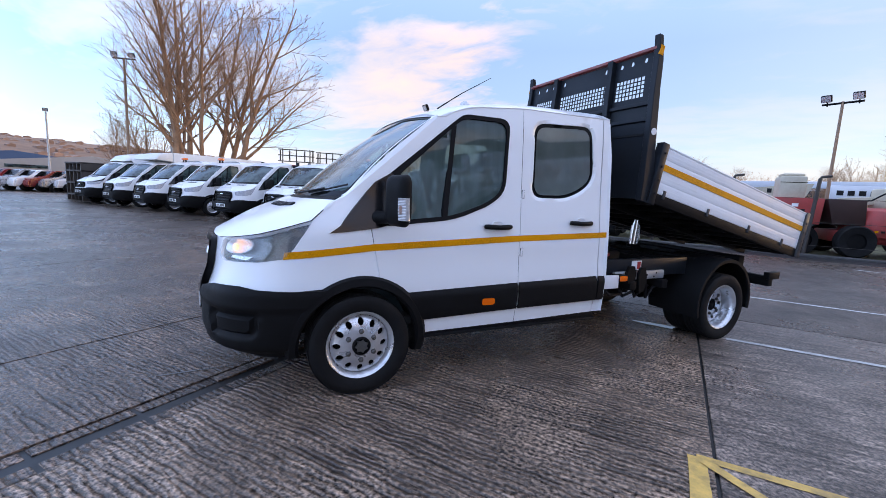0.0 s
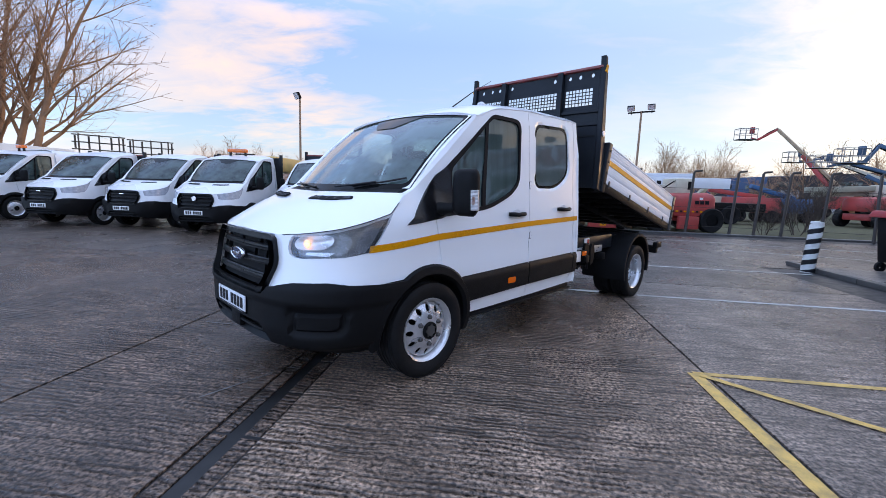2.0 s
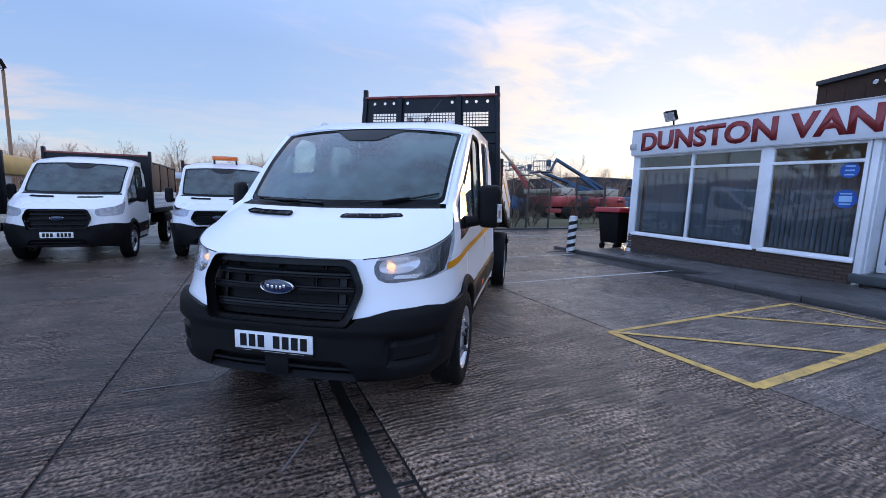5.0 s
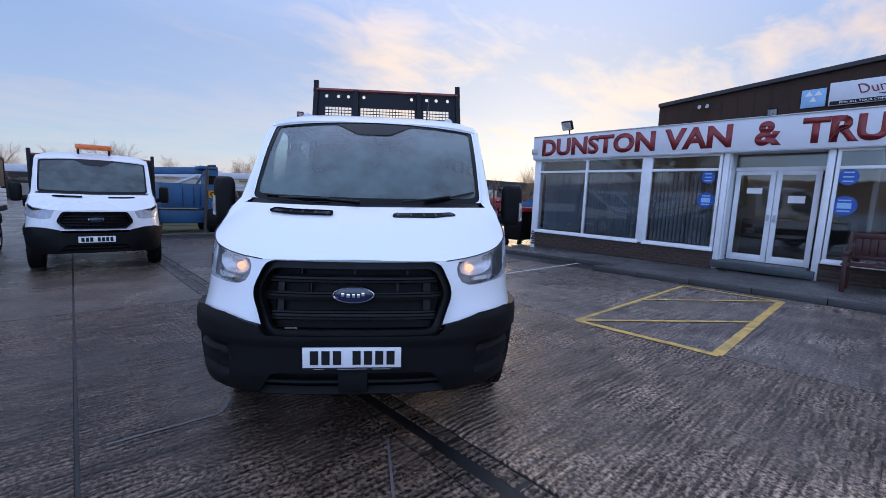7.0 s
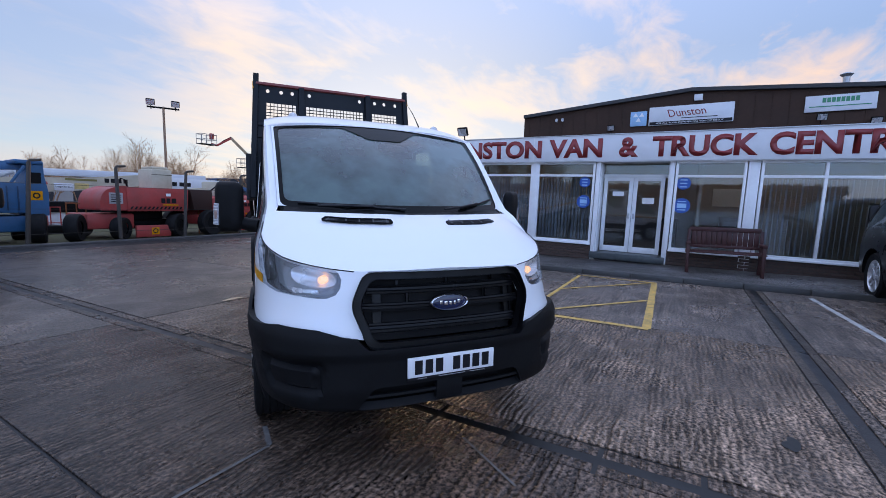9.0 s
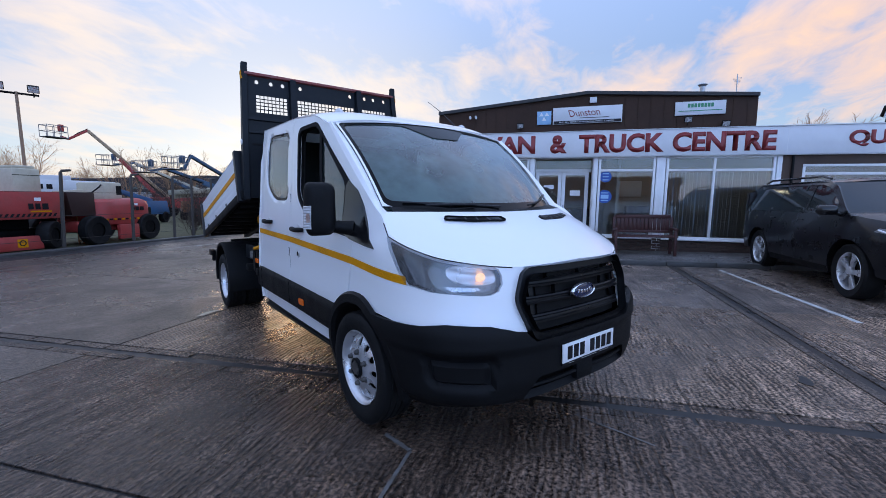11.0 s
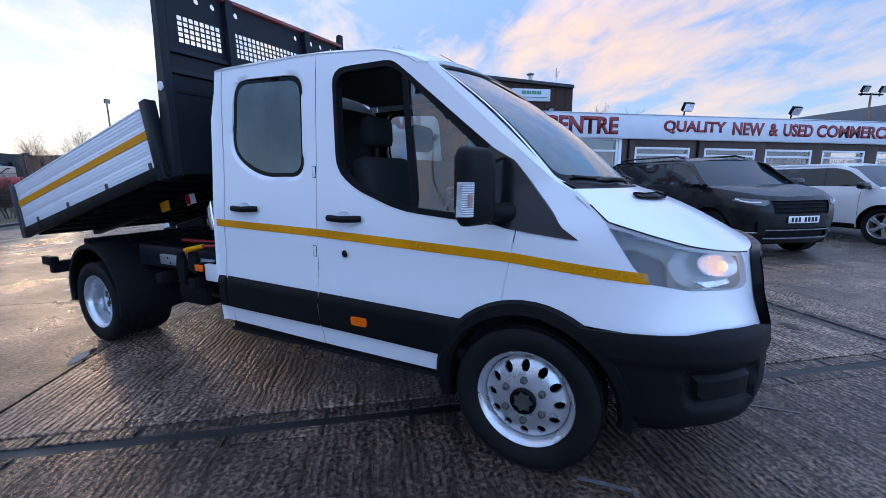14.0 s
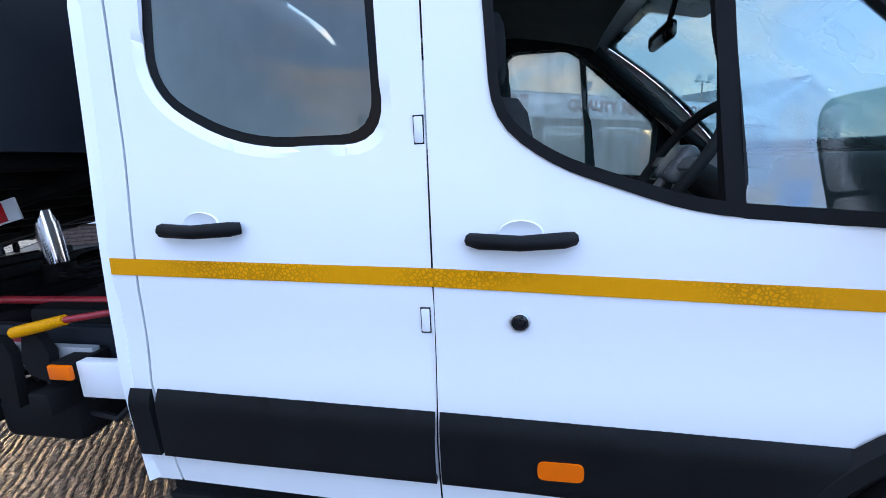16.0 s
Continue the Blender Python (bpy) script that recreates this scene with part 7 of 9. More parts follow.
# headboard: sheet with mesh windows and holes, uprights, curved side posts
HB = 0.945
cells = []
panels = [(-0.82, -0.48), (-0.36, 0.36), (0.48, 0.82)]
for y0, y1 in panels:
    cells.append([(y0, 0.835), (y1, 0.835), (y1, 1.015), (y0, 1.015)])
dots = []
for y0 in (-0.81, -0.655, -0.525, -0.32, 0.32, 0.525, 0.655, 0.81):
    dots.append([(y0 + 0.021 * math.cos(2 * math.pi * k / 12), 1.146 + 0.021 * math.sin(2 * math.pi * k / 12)) for k in range(12)])
sheet_holes = cells + dots
hb = patch("headboard", [(-HB, -0.05), (HB, -0.05), (HB, 1.203), (-HB, 1.203)], sheet_holes, head_plate(0.0), DARKSTEEL, tip, 0.12, 0.012, False, "tall dark steel headboard with mesh windows", 40)
for y0, y1 in panels:
    n = int(round((y1 - y0) / 0.042))
    for k in range(1, n):
        y = y0 + (y1 - y0) * k / n
        tube("mesh_wire", [head_plate(-0.006)(y, 0.835), head_plate(-0.006)(y, 1.015)], 0.005, DARKSTEEL, hb, 4)
    for k in range(1, 5):
        z = 0.835 + 0.036 * k
        tube("mesh_wire", [head_plate(-0.006)(y0, z), head_plate(-0.006)(y1, z)], 0.005, DARKSTEEL, hb, 4)
for y in (-0.42, 0.42):
    bm = bmesh.new()
    zs = [0.0, 0.45, 0.9, 1.12, 1.203]
    for z0, z1 in zip(zs, zs[1:]):
        a, b = head_x(z0), head_x(z1)
        ya, yb = y * head_in(z0), y * head_in(z1)
        vs = [bm.verts.new(p) for p in ((a, ya - 0.035, z0), (a, ya + 0.035, z0), (b, yb + 0.035, z1), (b, yb - 0.035, z1), (a + 0.05, ya - 0.03, z0), (a + 0.05, ya + 0.03, z0), (b + 0.05, yb + 0.03, z1), (b + 0.05, yb - 0.03, z1))]
        for f in ((0, 1, 2, 3), (4, 7, 6, 5), (0, 4, 5, 1), (1, 5, 6, 2), (2, 6, 7, 3), (3, 7, 4, 0)):
            bm.faces.new([vs[i] for i in f])
    bmesh.ops.recalc_face_normals(bm, faces=bm.faces[:])
    finish("headboard_upright", bm, DARKSTEEL, hb, "", 40)
for z in (0.63, 0.765):
    box("headboard_rib", (head_x(z) - 0.005, -HB * head_in(z), z - 0.018), (head_x(z) + 0.022, HB * head_in(z), z + 0.018), DARKSTEEL, hb, 0.006)
box("headboard_slot", (head_x(0.5) + 0.002, -0.85, 0.495), (head_x(0.5) + 0.006, 0.85, 0.515), CHASSIS, hb, 0)
box("headboard_cap", (head_x(1.198) - 0.03, -HB * 0.944, 1.198), (head_x(1.198) + 0.035, HB * 0.944, 1.228), MAROON, hb, 0.006, "worn maroon top rail")
for s in (1, -1):
    prof = [(z, head_x(z)) for z in (-0.08, 0.2, 0.45, 0.7, 0.9, 1.02, 1.12, 1.22, 1.315)]
    bm = bmesh.new()
    wd = [0.12, 0.12, 0.10, 0.085, 0.075, 0.07, 0.065, 0.055, 0.045]
    rows = []
    for (z, x), w in zip(prof, wd):
        rows.append([bm.verts.new(p) for p in ((x - w * 0.5, s * (HB * head_in(z) - 0.03), z), (x + w * 0.5, s * (HB * head_in(z) - 0.03), z), (x + w * 0.5, s * (HB * head_in(z) + 0.03), z), (x - w * 0.5, s * (HB * head_in(z) + 0.03), z))])
    for a, b in zip(rows, rows[1:]):
        for k in range(4):
            bm.faces.new((a[k], a[(k + 1) % 4], b[(k + 1) % 4], b[k]))
    bm.faces.new(rows[0]); bm.faces.new(rows[-1])
    bmesh.ops.recalc_face_normals(bm, faces=bm.faces[:])
    bmesh.ops.bevel(bm, geom=bm.edges[:], offset=0.006, segments=1, affect="EDGES")
    finish("headboard_post", bm, DARKSTEEL, hb, "curved dark headboard post", 40)
    x = head_x(1.19)
    y0, y1 = sorted((s * (HB * head_in(1.19) + 0.022), s * (HB * head_in(1.19) + 0.034)))
    box("post_sticker", (x - 0.02, y0, 1.15), (x + 0.025, y1, 1.23), YELLOW, hb, 0, "yellow load sticker")
    bm = bmesh.new()
    add_lathe(bm, [(0.03, 0.0), (0.03, 0.006), (0.0005, 0.007)], "y", 16, Matrix.Translation((head_x(0.52), s * (HB * head_in(0.52) + 0.031), 0.52)) @ Matrix.Diagonal((1, s, 1, 1)))
    finish("post_disc", bm, WHITEPLATE, hb, "white round sticker", 50)


# ---- parked vans ----
ORANGEBAR = mat("orange_beacon_bar", (0.80, 0.16, 0.02), 0.25, vary=0.15, coat=0.5)
CREAM = mat("cream_box_body", (0.76, 0.75, 0.72), 0.45, vary=0.05, scale=1.2, dirt=(0.45, 0.42, 0.38), dirt_amount=0.25)
MESHSIDE = mat("weathered_ply_side", (0.13, 0.085, 0.055), 0.8, vary=0.3, scale=3)


def van(name, x, y, label, style="new", cargo="tipper", yaw=-90.0, lightbar=None):
    """A parked single-cab van facing the yard; its origin lies under the front axle."""
    root = thing(name, pose(x, y, 0, 0, 0, yaw), label, "van", "parked vans")
    build_cab(root, False, 0.13, WHITE_FAR, style, G_FAR, True, False)
    for side in (1, -1):
        build_wheel(root, 0.0, 0.84, side, far=True)
        build_wheel(root, -3.3, 0.84, side, far=True)
    box("cab_floor", (-1.3, -0.85, 0.40), (0.3, 0.85, 0.55), CHASSIS, root)
    box("seat_row", (-1.15, -0.75, 0.6), (-0.7, 0.75, 1.35), INTERIOR, root, 0.08, "dark seats")
    box("dashboard", (-0.1, -0.78, 0.8), (0.3, 0.78, 1.2), INTERIOR, root, 0.05)
    for s in (1, -1):
        box("chassis_rail", (-4.3, s * 0.4 - 0.04, 0.42), (-0.9, s * 0.4 + 0.04, 0.60), CHASSIS, root)
    if cargo in ("tipper", "cage", "drop"):
        box("load_floor", (-4.35, -0.98, 0.86), (-1.42, 0.98, 0.98), DARKSTEEL, root, 0.01)
        for s in (1, -1):
            for k in range(4):
                box("side_plank", (-4.33, s * 0.97 - 0.015, 0.98 + k * 0.1), (-1.5, s * 0.97 + 0.015, 1.075 + k * 0.1), WHITE_FAR if cargo != "cage" else ALLOY, root, 0.006)
            box("mudguard", (-3.75, s * 0.78 - 0.18, 0.55), (-2.85, s * 0.78 + 0.18, 0.84), PLASTIC, root, 0.08)
        hbm = bmesh.new()
        hbz = 2.20 if cargo == "cage" else 2.03
        add_box(hbm, (-1.44, -0.98, 0.95), (-1.38, 0.98, hbz), 0.008)
        hd = finish("headboard", hbm, DARKSTEEL, root, "dark steel headboard", 40)
        for s in (1, -1):
            box("headboard_post", (-1.46, s * 0.99 - 0.03, 0.9), (-1.36, s * 0.99 + 0.03, hbz + 0.13), DARKSTEEL, hd, 0.01)
        box("headboard_cap", (-1.45, -0.98, hbz), (-1.37, 0.98, hbz + 0.04), MAROON if cargo != "drop" else DARKSTEEL, hd, 0.008)
        if cargo == "cage":
            for s in (1, -1):
                cg = box("cage_rail", (-4.33, s * 0.97 - 0.02, 2.05), (-1.46, s * 0.97 + 0.02, 2.10), DARKSTEEL, root, 0.006, "dark cage side")
                for k in range(4):
                    xx = -4.31 + k * 0.94
                    box("cage_post", (xx, s * 0.97 - 0.025, 1.38), (xx + 0.05, s * 0.97 + 0.025, 2.06), DARKSTEEL, cg, 0.004)
                    if k < 3:
                        box("cage_panel", (xx + 0.06, s * 0.97 - 0.008, 1.42), (xx + 0.92, s * 0.97 + 0.008, 2.04), MESHSIDE, cg, 0.004)
        if cargo == "drop":
            tk = bmesh.new(); add_tube(tk, [(-1.62, -0.55, 2.06), (-1.62, 0.0, 2.06)], 0.14, 12)
            finish("load_tank", tk, CHASSIS, root, "black drum on the load bed", 50)
            box("load_board", (-4.0, -0.8, 1.7), (-1.7, 0.6, 2.15), YELLOWPALE, root, 0.05, "pale yellow equipment on the bed")
    elif cargo == "luton":
        box("box_body", (-6.1, -1.08, 0.75), (-1.32, 1.08, 2.52), CREAM, root, 0.03, "white box body")
        prism("luton_peak", [(-1.32, 2.10), (-0.55, 2.16), (-0.75, 2.40), (-1.32, 2.52)], lambda u, v, w: Vector((u, w, v)), 2.08, CREAM, root, "", 0.03).matrix_local = Matrix.Translation((0, -1.04, 0))
    elif cargo == "panel":
        def P(u, v):
            a = math.pi * v
            yy = 1.0 * math.copysign(abs(math.cos(a)) ** 0.28, math.cos(a))
            top = float(np.interp(u, [-4.6, -1.6, -0.9, -0.55], [2.52, 2.52, 2.36, 2.02]))
            return Vector((u, yy * 0.94, 0.45 + (top - 0.45) * math.sin(a) ** 0.30))
        patch("van_body", [(-4.5, 0.0), (-1.22, 0.0), (-0.62, 0.38), (-0.62, 0.62), (-1.22, 1.0), (-4.5, 1.0)], [], P, WHITE_FAR, root, 0.09, 0.02, True, "white panel van body", 60)
        box("rear_doors", (-4.52, -0.93, 0.5), (-4.46, 0.93, 2.45), WHITE_FAR, root, 0.05)
    elif cargo == "short":
        def P(u, v):
            a = math.pi * v
            yy = 1.0 * math.copysign(abs(math.cos(a)) ** 0.28, math.cos(a))
            return Vector((u, yy * 0.93, 0.45 + 1.72 * math.sin(a) ** 0.30))
        patch("van_body", [(-4.2, 0.0), (-1.22, 0.0), (-1.22, 1.0), (-4.2, 1.0)], [], P, WHITE_FAR, root, 0.09, 0.02, True, "white panel van body", 60)
        box("rear_doors", (-4.22, -0.9, 0.5), (-4.16, 0.9, 2.1), WHITE_FAR, root, 0.05)
    if lightbar:
        lb = box("beacon_bar", (-0.98, lightbar[0], 2.165), (-0.80, lightbar[1], 2.265), ORANGEBAR, root, 0.03, "orange beacon bar")
        for y in lightbar:
            box("beacon_foot", (-0.92, (y * 0.85) - 0.02, 2.05), (-0.86, (y * 0.85) + 0.02, 2.175), INK, lb, 0.004)
    return root


YELLOWPALE = mat("pale_yellow_equipment", (0.62, 0.42, 0.14), 0.5, vary=0.25, scale=3)
van("dropside_van", -3.68, 10.95, "white single-cab tipper van with orange beacon bar", "old", "tipper", -92.8, (-0.28, 0.28))
van("dropside_van", -6.32, 11.08, "white tipper van with tall cage sides", "new", "cage", -92)
van("dropside_van", -8.70, 10.42, "white dropside van with orange beacon bar and load", "round", "drop", -90, (-0.30, 0.25))
van("parked_van", -11.14, 10.87, "white cab van with dark bumper, parked in a row", "bar", "tipper", -91.5)
van("parked_van", -13.36, 10.6, "white cab van with dark bumper, parked in a row", "bar", "tipper", -91)
van("parked_van", -16.45, 10.76, "white van with black grille and low roof, parked in a row", "new", "short", -94, (-0.12, 0.12))
van("parked_van", -19.05, 10.78, "white van with black grille and low roof, parked in a row", "new", "short", -94, (-0.12, 0.12))
van("box_van", -21.7, 10.8, "white box van with cream body in low sun", "new", "luton", -92)
van("panel_van", -24.4, 10.8, "white high-roof panel van with black bumper", "old", "panel", -90)


# ---- cars ----
def alloy_wheel(root, x, y, side, r):
    bm = bmesh.new()
    rr = r * 0.68
    add_lathe(bm, [(rr * 0.95, -0.10), (rr * 0.93, 0.07), (rr * 1.0, 0.095), (rr * 1.03, 0.085)], "y", 32)
    add_lathe(bm, [(0.06, 0.05), (0.06, 0.09), (0.04, 0.098), (0.0005, 0.098)], "y", 16)
    w = finish("wheel", bm, SILVER, root, "silver alloy wheel", 40)
    for k in range(5):
        bm = bmesh.new()
        for da in (-0.12, 0.12):
            m = Matrix.Rotation(-(2 * math.pi * k / 5 + da), 4, "Y")
            add_box(bm, (0.03, 0.05, -0.018), (rr * 0.97, 0.085, 0.018), 0.006, m)
        finish("spoke", bm, SILVER, w, "", 40)
    w.matrix_local = Matrix.Translation((x, y * side, r)) @ Matrix.Diagonal((1, side, 1, 1))
    bm = bmesh.new()
    add_lathe(bm, [(rr * 1.02, -0.09), (r * 0.93, -0.11), (r, -0.085), (r, 0.085), (r * 0.93, 0.11), (rr * 1.02, 0.092)], "y", 36)
    finish("tyre", bm, RUBBER, w, "black tyre", 40)
    bm = bmesh.new(); add_lathe(bm, [(rr * 0.92, -0.05), (0.01, -0.05)], "y", 20)
    finish("brake_disc", bm, CHASSIS, w)


CAR_XA = -0.15                  # the car's flank starts to curve in to the nose here


def car_half(z):
    return float(np.interp(z, [0.22, 0.32, 0.5, 0.75, 0.9, 1.0, 1.06, 1.42, 1.53], [0.80, 0.845, 0.87, 0.875, 0.862, 0.84, 0.82, 0.69, 0.62]))


def car_nose(z):
    return float(np.interp(z, [0.22, 0.32, 0.5, 0.66, 0.80, 0.90, 0.97, 1.06], [0.60, 0.70, 0.74, 0.75, 0.735, 0.68, 0.56, 0.3]))


def car_skin(side, off=0.0):
    def raw(s, z):
        if s <= CAR_XA:
            tail = max(0.0, (-2.9 - s) / 0.52)
            return Vector((s, car_half(z) * (1 - 0.10 * tail ** 2.2), z))
        a = min(s - CAR_XA, 1.0) * math.pi / 2
        return Vector((CAR_XA + (car_nose(z) - CAR_XA) * math.sin(a) ** (2 / 3.3), car_half(z) * max(0, math.cos(a)) ** (2 / 3.3), z))

    def to3d(s, z):
        q = raw(s, z)
        if off:
            n = (raw(s, z + 0.004) - raw(s, z - 0.004)).cross(raw(s + 0.004, z) - raw(s - 0.004, z))
            q = q + (n.normalized() if n.length > 1e-9 else Vector((1, 0, 0))) * off
        return Vector((q.x, q.y * side, q.z))
    return to3d


def csx(x, z):
    if x <= CAR_XA:
        return x
    q = min(1.0, (x - CAR_XA) / (car_nose(z) - CAR_XA)) ** 1.65
    return CAR_XA + math.asin(min(1, q)) / (math.pi / 2)


def csy(y, z):
    return CAR_XA + math.acos(min(1, (y / car_half(z)) ** 1.65)) / (math.pi / 2)


def car_top(s):
    return float(np.interp(s, [-3.4, -0.3, 0.0, 0.3, 0.55, CAR_XA + 1], [1.05, 1.05, 1.035, 0.99, 0.945, 0.915]))


def suv(name, m, paint, label, plate=True, roofbars=True):
    """A large estate car: x forward, origin under its front axle."""
    root = thing(name, m, label, "car", "parked cars")
    WB, R = -2.55, 0.345
    MID = CAR_XA + 1
    for s in (1, -1):
        fl = s > 0
        S, So = car_skin(s), car_skin(s, 0.006)
        af = [(csx(x, z), z) for x, z in arc(0.405, 180, 0, 14, 0.0, R)]
        ar = arc(0.405, 180, 0, 14, WB, R)
        top = [(v, car_top(v)) for v in (-3.40, -2.0, -0.3, 0.0, 0.3, 0.55, 0.7, MID)]
        grille = [(csy(0.44, 0.70), 0.675), (MID, 0.675), (MID, 0.865), (csy(0.47, 0.85), 0.865)]
        intake = [(csy(0.52, 0.36), 0.335), (MID, 0.335), (MID, 0.475), (csy(0.46, 0.47), 0.475)]
        slot = rounded([(csx(0.60, 0.45), 0.40), (csy(0.60, 0.45), 0.40), (csy(0.62, 0.58), 0.575), (csx(0.62, 0.58), 0.56)], 0.02)
        outline = top + [(MID, 0.865), grille[3], grille[0], (MID, 0.675), (MID, 0.475), intake[3], intake[0], (MID, 0.335), (MID, 0.24), (csx(0.60, 0.24), 0.24)] + af[::-1] + [(-0.42, 0.27), (WB + 0.42, 0.27)] + ar[::-1] + [(-3.36, 0.33)]
        patch("side_panel", outline, [slot], S, paint, root, 0.06, 0.02, fl, "", 40)
        patch("grille_mesh", [(csy(0.46, 0.70), 0.66), (MID, 0.66), (MID, 0.88), (csy(0.49, 0.85), 0.88)], [], car_skin(s, -0.025), SEALANT, root, 0.1, 0, fl, "black grille mesh")
        patch("intake_mesh", [(csx(0.55, 0.36), 0.31), (MID, 0.31), (MID, 0.50), (csx(0.57, 0.58), 0.60)], [], car_skin(s, -0.03), SEALANT, root, 0.1, 0, fl, "black lower intake")
        for z in (0.715, 0.77, 0.825):
            tube("grille_bar", [car_skin(s, -0.008)(csy(y, z), z) for y in (0.43, 0.3, 0.15, 0.0)], 0.009, SEALANT, root, 5)
        for z, r_ in ((0.325, 0.011), (0.448, 0.009)):
            tube("lower_trim", [car_skin(s, 0.006)(csy(y, z), z) for y in (0.52, 0.4, 0.2, 0.0)], r_, LAMPDARK, root, 5, "grey lower trim")
        tube("fog_strip", [car_skin(s, 0.0)(csy(y, 0.405), 0.405) for y in (0.72, 0.66, 0.60)], 0.008, LAMPBOWL, root, 5)
        glassy = rounded([(-3.2, 1.085), (-3.05, 1.40), (-2.5, 1.44), (-1.0, 1.445), (-0.74, 1.39), (-0.24, 1.08)], 0.06)
        patch("side_glass", glassy, [], S, PRIVACY, root, 0.1, 0, fl, "dark privacy glass", 60)
        green = [(-3.40, 1.045), (-3.30, 1.42), (-3.10, 1.51), (-0.95, 1.51), (-0.62, 1.42), (-0.14, 1.07), (-0.3, 1.045)]
        patch("pillar_frame", green, [rounded([(-3.2, 1.08), (-3.05, 1.405), (-2.5, 1.445), (-1.0, 1.45), (-0.74, 1.395), (-0.22, 1.075)], 0.06)], So, paint if not roofbars else GLOSSBLACK, root, 0.1, 0.02, fl, "", 45)
        for xx in (-1.15, -2.05):
            patch("door_pillar", [(xx, 1.08), (xx + 0.05, 1.08), (xx - 0.01, 1.445), (xx - 0.06, 1.445)], [], So, GLOSSBLACK, root, 0.1, 0.01, fl)
        for xx in (-0.40, -1.20, -2.10):
            patch("door_seam", [(xx - 0.004, 0.34), (xx + 0.004, 0.34), (xx + 0.004, 1.045), (xx - 0.004, 1.045)], [], car_skin(s, 0.0015), INK, root, 0.1, 0, fl)
        for xx in (-1.08, -1.95):
            tube("door_handle", [car_skin(s, 0.012)(xx, 0.94), car_skin(s, 0.02)(xx - 0.08, 0.94), car_skin(s, 0.012)(xx - 0.16, 0.94)], 0.012, paint, root, 6)
        patch("sill_trim", [(-2.12, 0.255), (-2.12, 0.35), (-0.43, 0.35), (-0.43, 0.255)], [], car_skin(s, 0.008), PLASTIC, root, 0.1, 0.02, fl)
        for c in (af, ar):
            bm = bmesh.new()
            rim = [So(a_, z) for a_, z in c]
            a = [bm.verts.new(v) for v in rim]; b = [bm.verts.new(Vector((v.x, s * 0.50, v.z))) for v in rim]
            for k in range(len(rim) - 1):
                bm.faces.new((a[k], a[k + 1], b[k + 1], b[k]))
            bm.faces.new(b)
            finish("arch_liner", bm, CHASSIS, root)
        alloy_wheel(root, 0.0, 0.735, s, R); alloy_wheel(root, WB, 0.745, s, R)
        mb = bmesh.new()
        vs = add_box(mb, (-0.36, s * 0.97 - 0.11, 1.04), (-0.22, s * 0.97 + 0.11, 1.17), 0.045)
        add_tube(mb, [(-0.27, s * 0.82, 1.05), (-0.28, s * 0.90, 1.08)], 0.03, 8)
        finish("door_mirror", mb, GLOSSBLACK, root, "dark door mirror", 50)
        lampo = rounded([(csy(0.50, 0.84), 0.815), (csx(0.66, 0.80), 0.79), (csx(0.36, 0.86), 0.865), (csx(0.40, 0.90), 0.905), (csx(0.62, 0.88), 0.88), (csy(0.50, 0.88), 0.872)], 0.012)
        hl = patch("headlamp", lampo, [], car_skin(s, 0.005), LAMPDARK, root, 0.05, 0.015, fl, "slim headlamp")
        tube("day_lamp", [car_skin(s, 0.010)(csx(x, z), z) for x, z in ((0.40, 0.885), (0.48, 0.855), (0.56, 0.838), (0.63, 0.84))], 0.012, DAYLAMP, hl, 6, "white day lamp")
        if roofbars:
            tube("roof_rail", [(-3.0, s * 0.60, 1.535), (-2.8, s * 0.60, 1.58), (-1.2, s * 0.60, 1.58), (-1.0, s * 0.60, 1.535)], 0.018, GLOSSBLACK, root, 8, "black roof rail")

    def bonnet(u, v):
        w = abs(u)
        sd = 1 if u >= 0 else -1
        q = MID - w * (MID + 0.22)
        e = car_skin(sd)(q, car_top(q))
        c = Vector((-0.14 - 0.08 * w * w, 0.80 * u, 1.085 - 0.02 * w * w))
        lift = 0.035 * math.sin(math.pi * min(1, v)) * (1 - w ** 4)
        return e.lerp(c, v) + Vector((0, 0, lift))
    patch("bonnet", [(-1, 0), (1, 0), (1, 1), (-1, 1)], [], bonnet, paint, root, 0.08, 0.0, False, "", 60)
    W = lambda u, v: Vector((-0.14 - 0.68 * v - 0.08 * u * u * (1 - v), u * (0.80 - 0.15 * v), 1.08 - 0.02 * u * u + 0.42 * v))
    patch("windscreen", [(-1, 0), (1, 0), (1, 1), (-1, 1)], [], W, CARSCREEN, root, 0.15, 0, False, "dark windscreen", 80)
    T = lambda x, y: Vector((x, y, 1.51 + 0.045 * (1 - (y / 0.66) ** 2) - 0.10 * max(0, (-2.95 - x) / 0.35) ** 2 - 0.05 * max(0, (x + 1.1) / 0.3)))
    patch("roof", [(-3.28, -0.66), (-0.80, -0.66), (-0.80, 0.66), (-3.28, 0.66)], [], T, GLOSSBLACK if roofbars else paint, root, 0.12, 0.02, False, "", 60)
    if plate:
        pl = box("number_plate", (0.755, -0.25, 0.548), (0.766, 0.25, 0.648), WHITEPLATE, root, 0.003, "white number plate")
        for k in range(7):
            y = 0.195 - k * 0.057 - (0.04 if k > 3 else 0)
            box("plate_bar", (0.7662, y - 0.018, 0.566), (0.769, y + 0.018, 0.630), INK, pl, 0)
    box("tail_panel", (-3.43, -0.76, 0.34), (-3.36, 0.76, 1.4), paint, root, 0.06)
    box("underbody", (-3.2, -0.6, 0.22), (0.6, 0.6, 0.45), CHASSIS, root, 0.04)
    return root


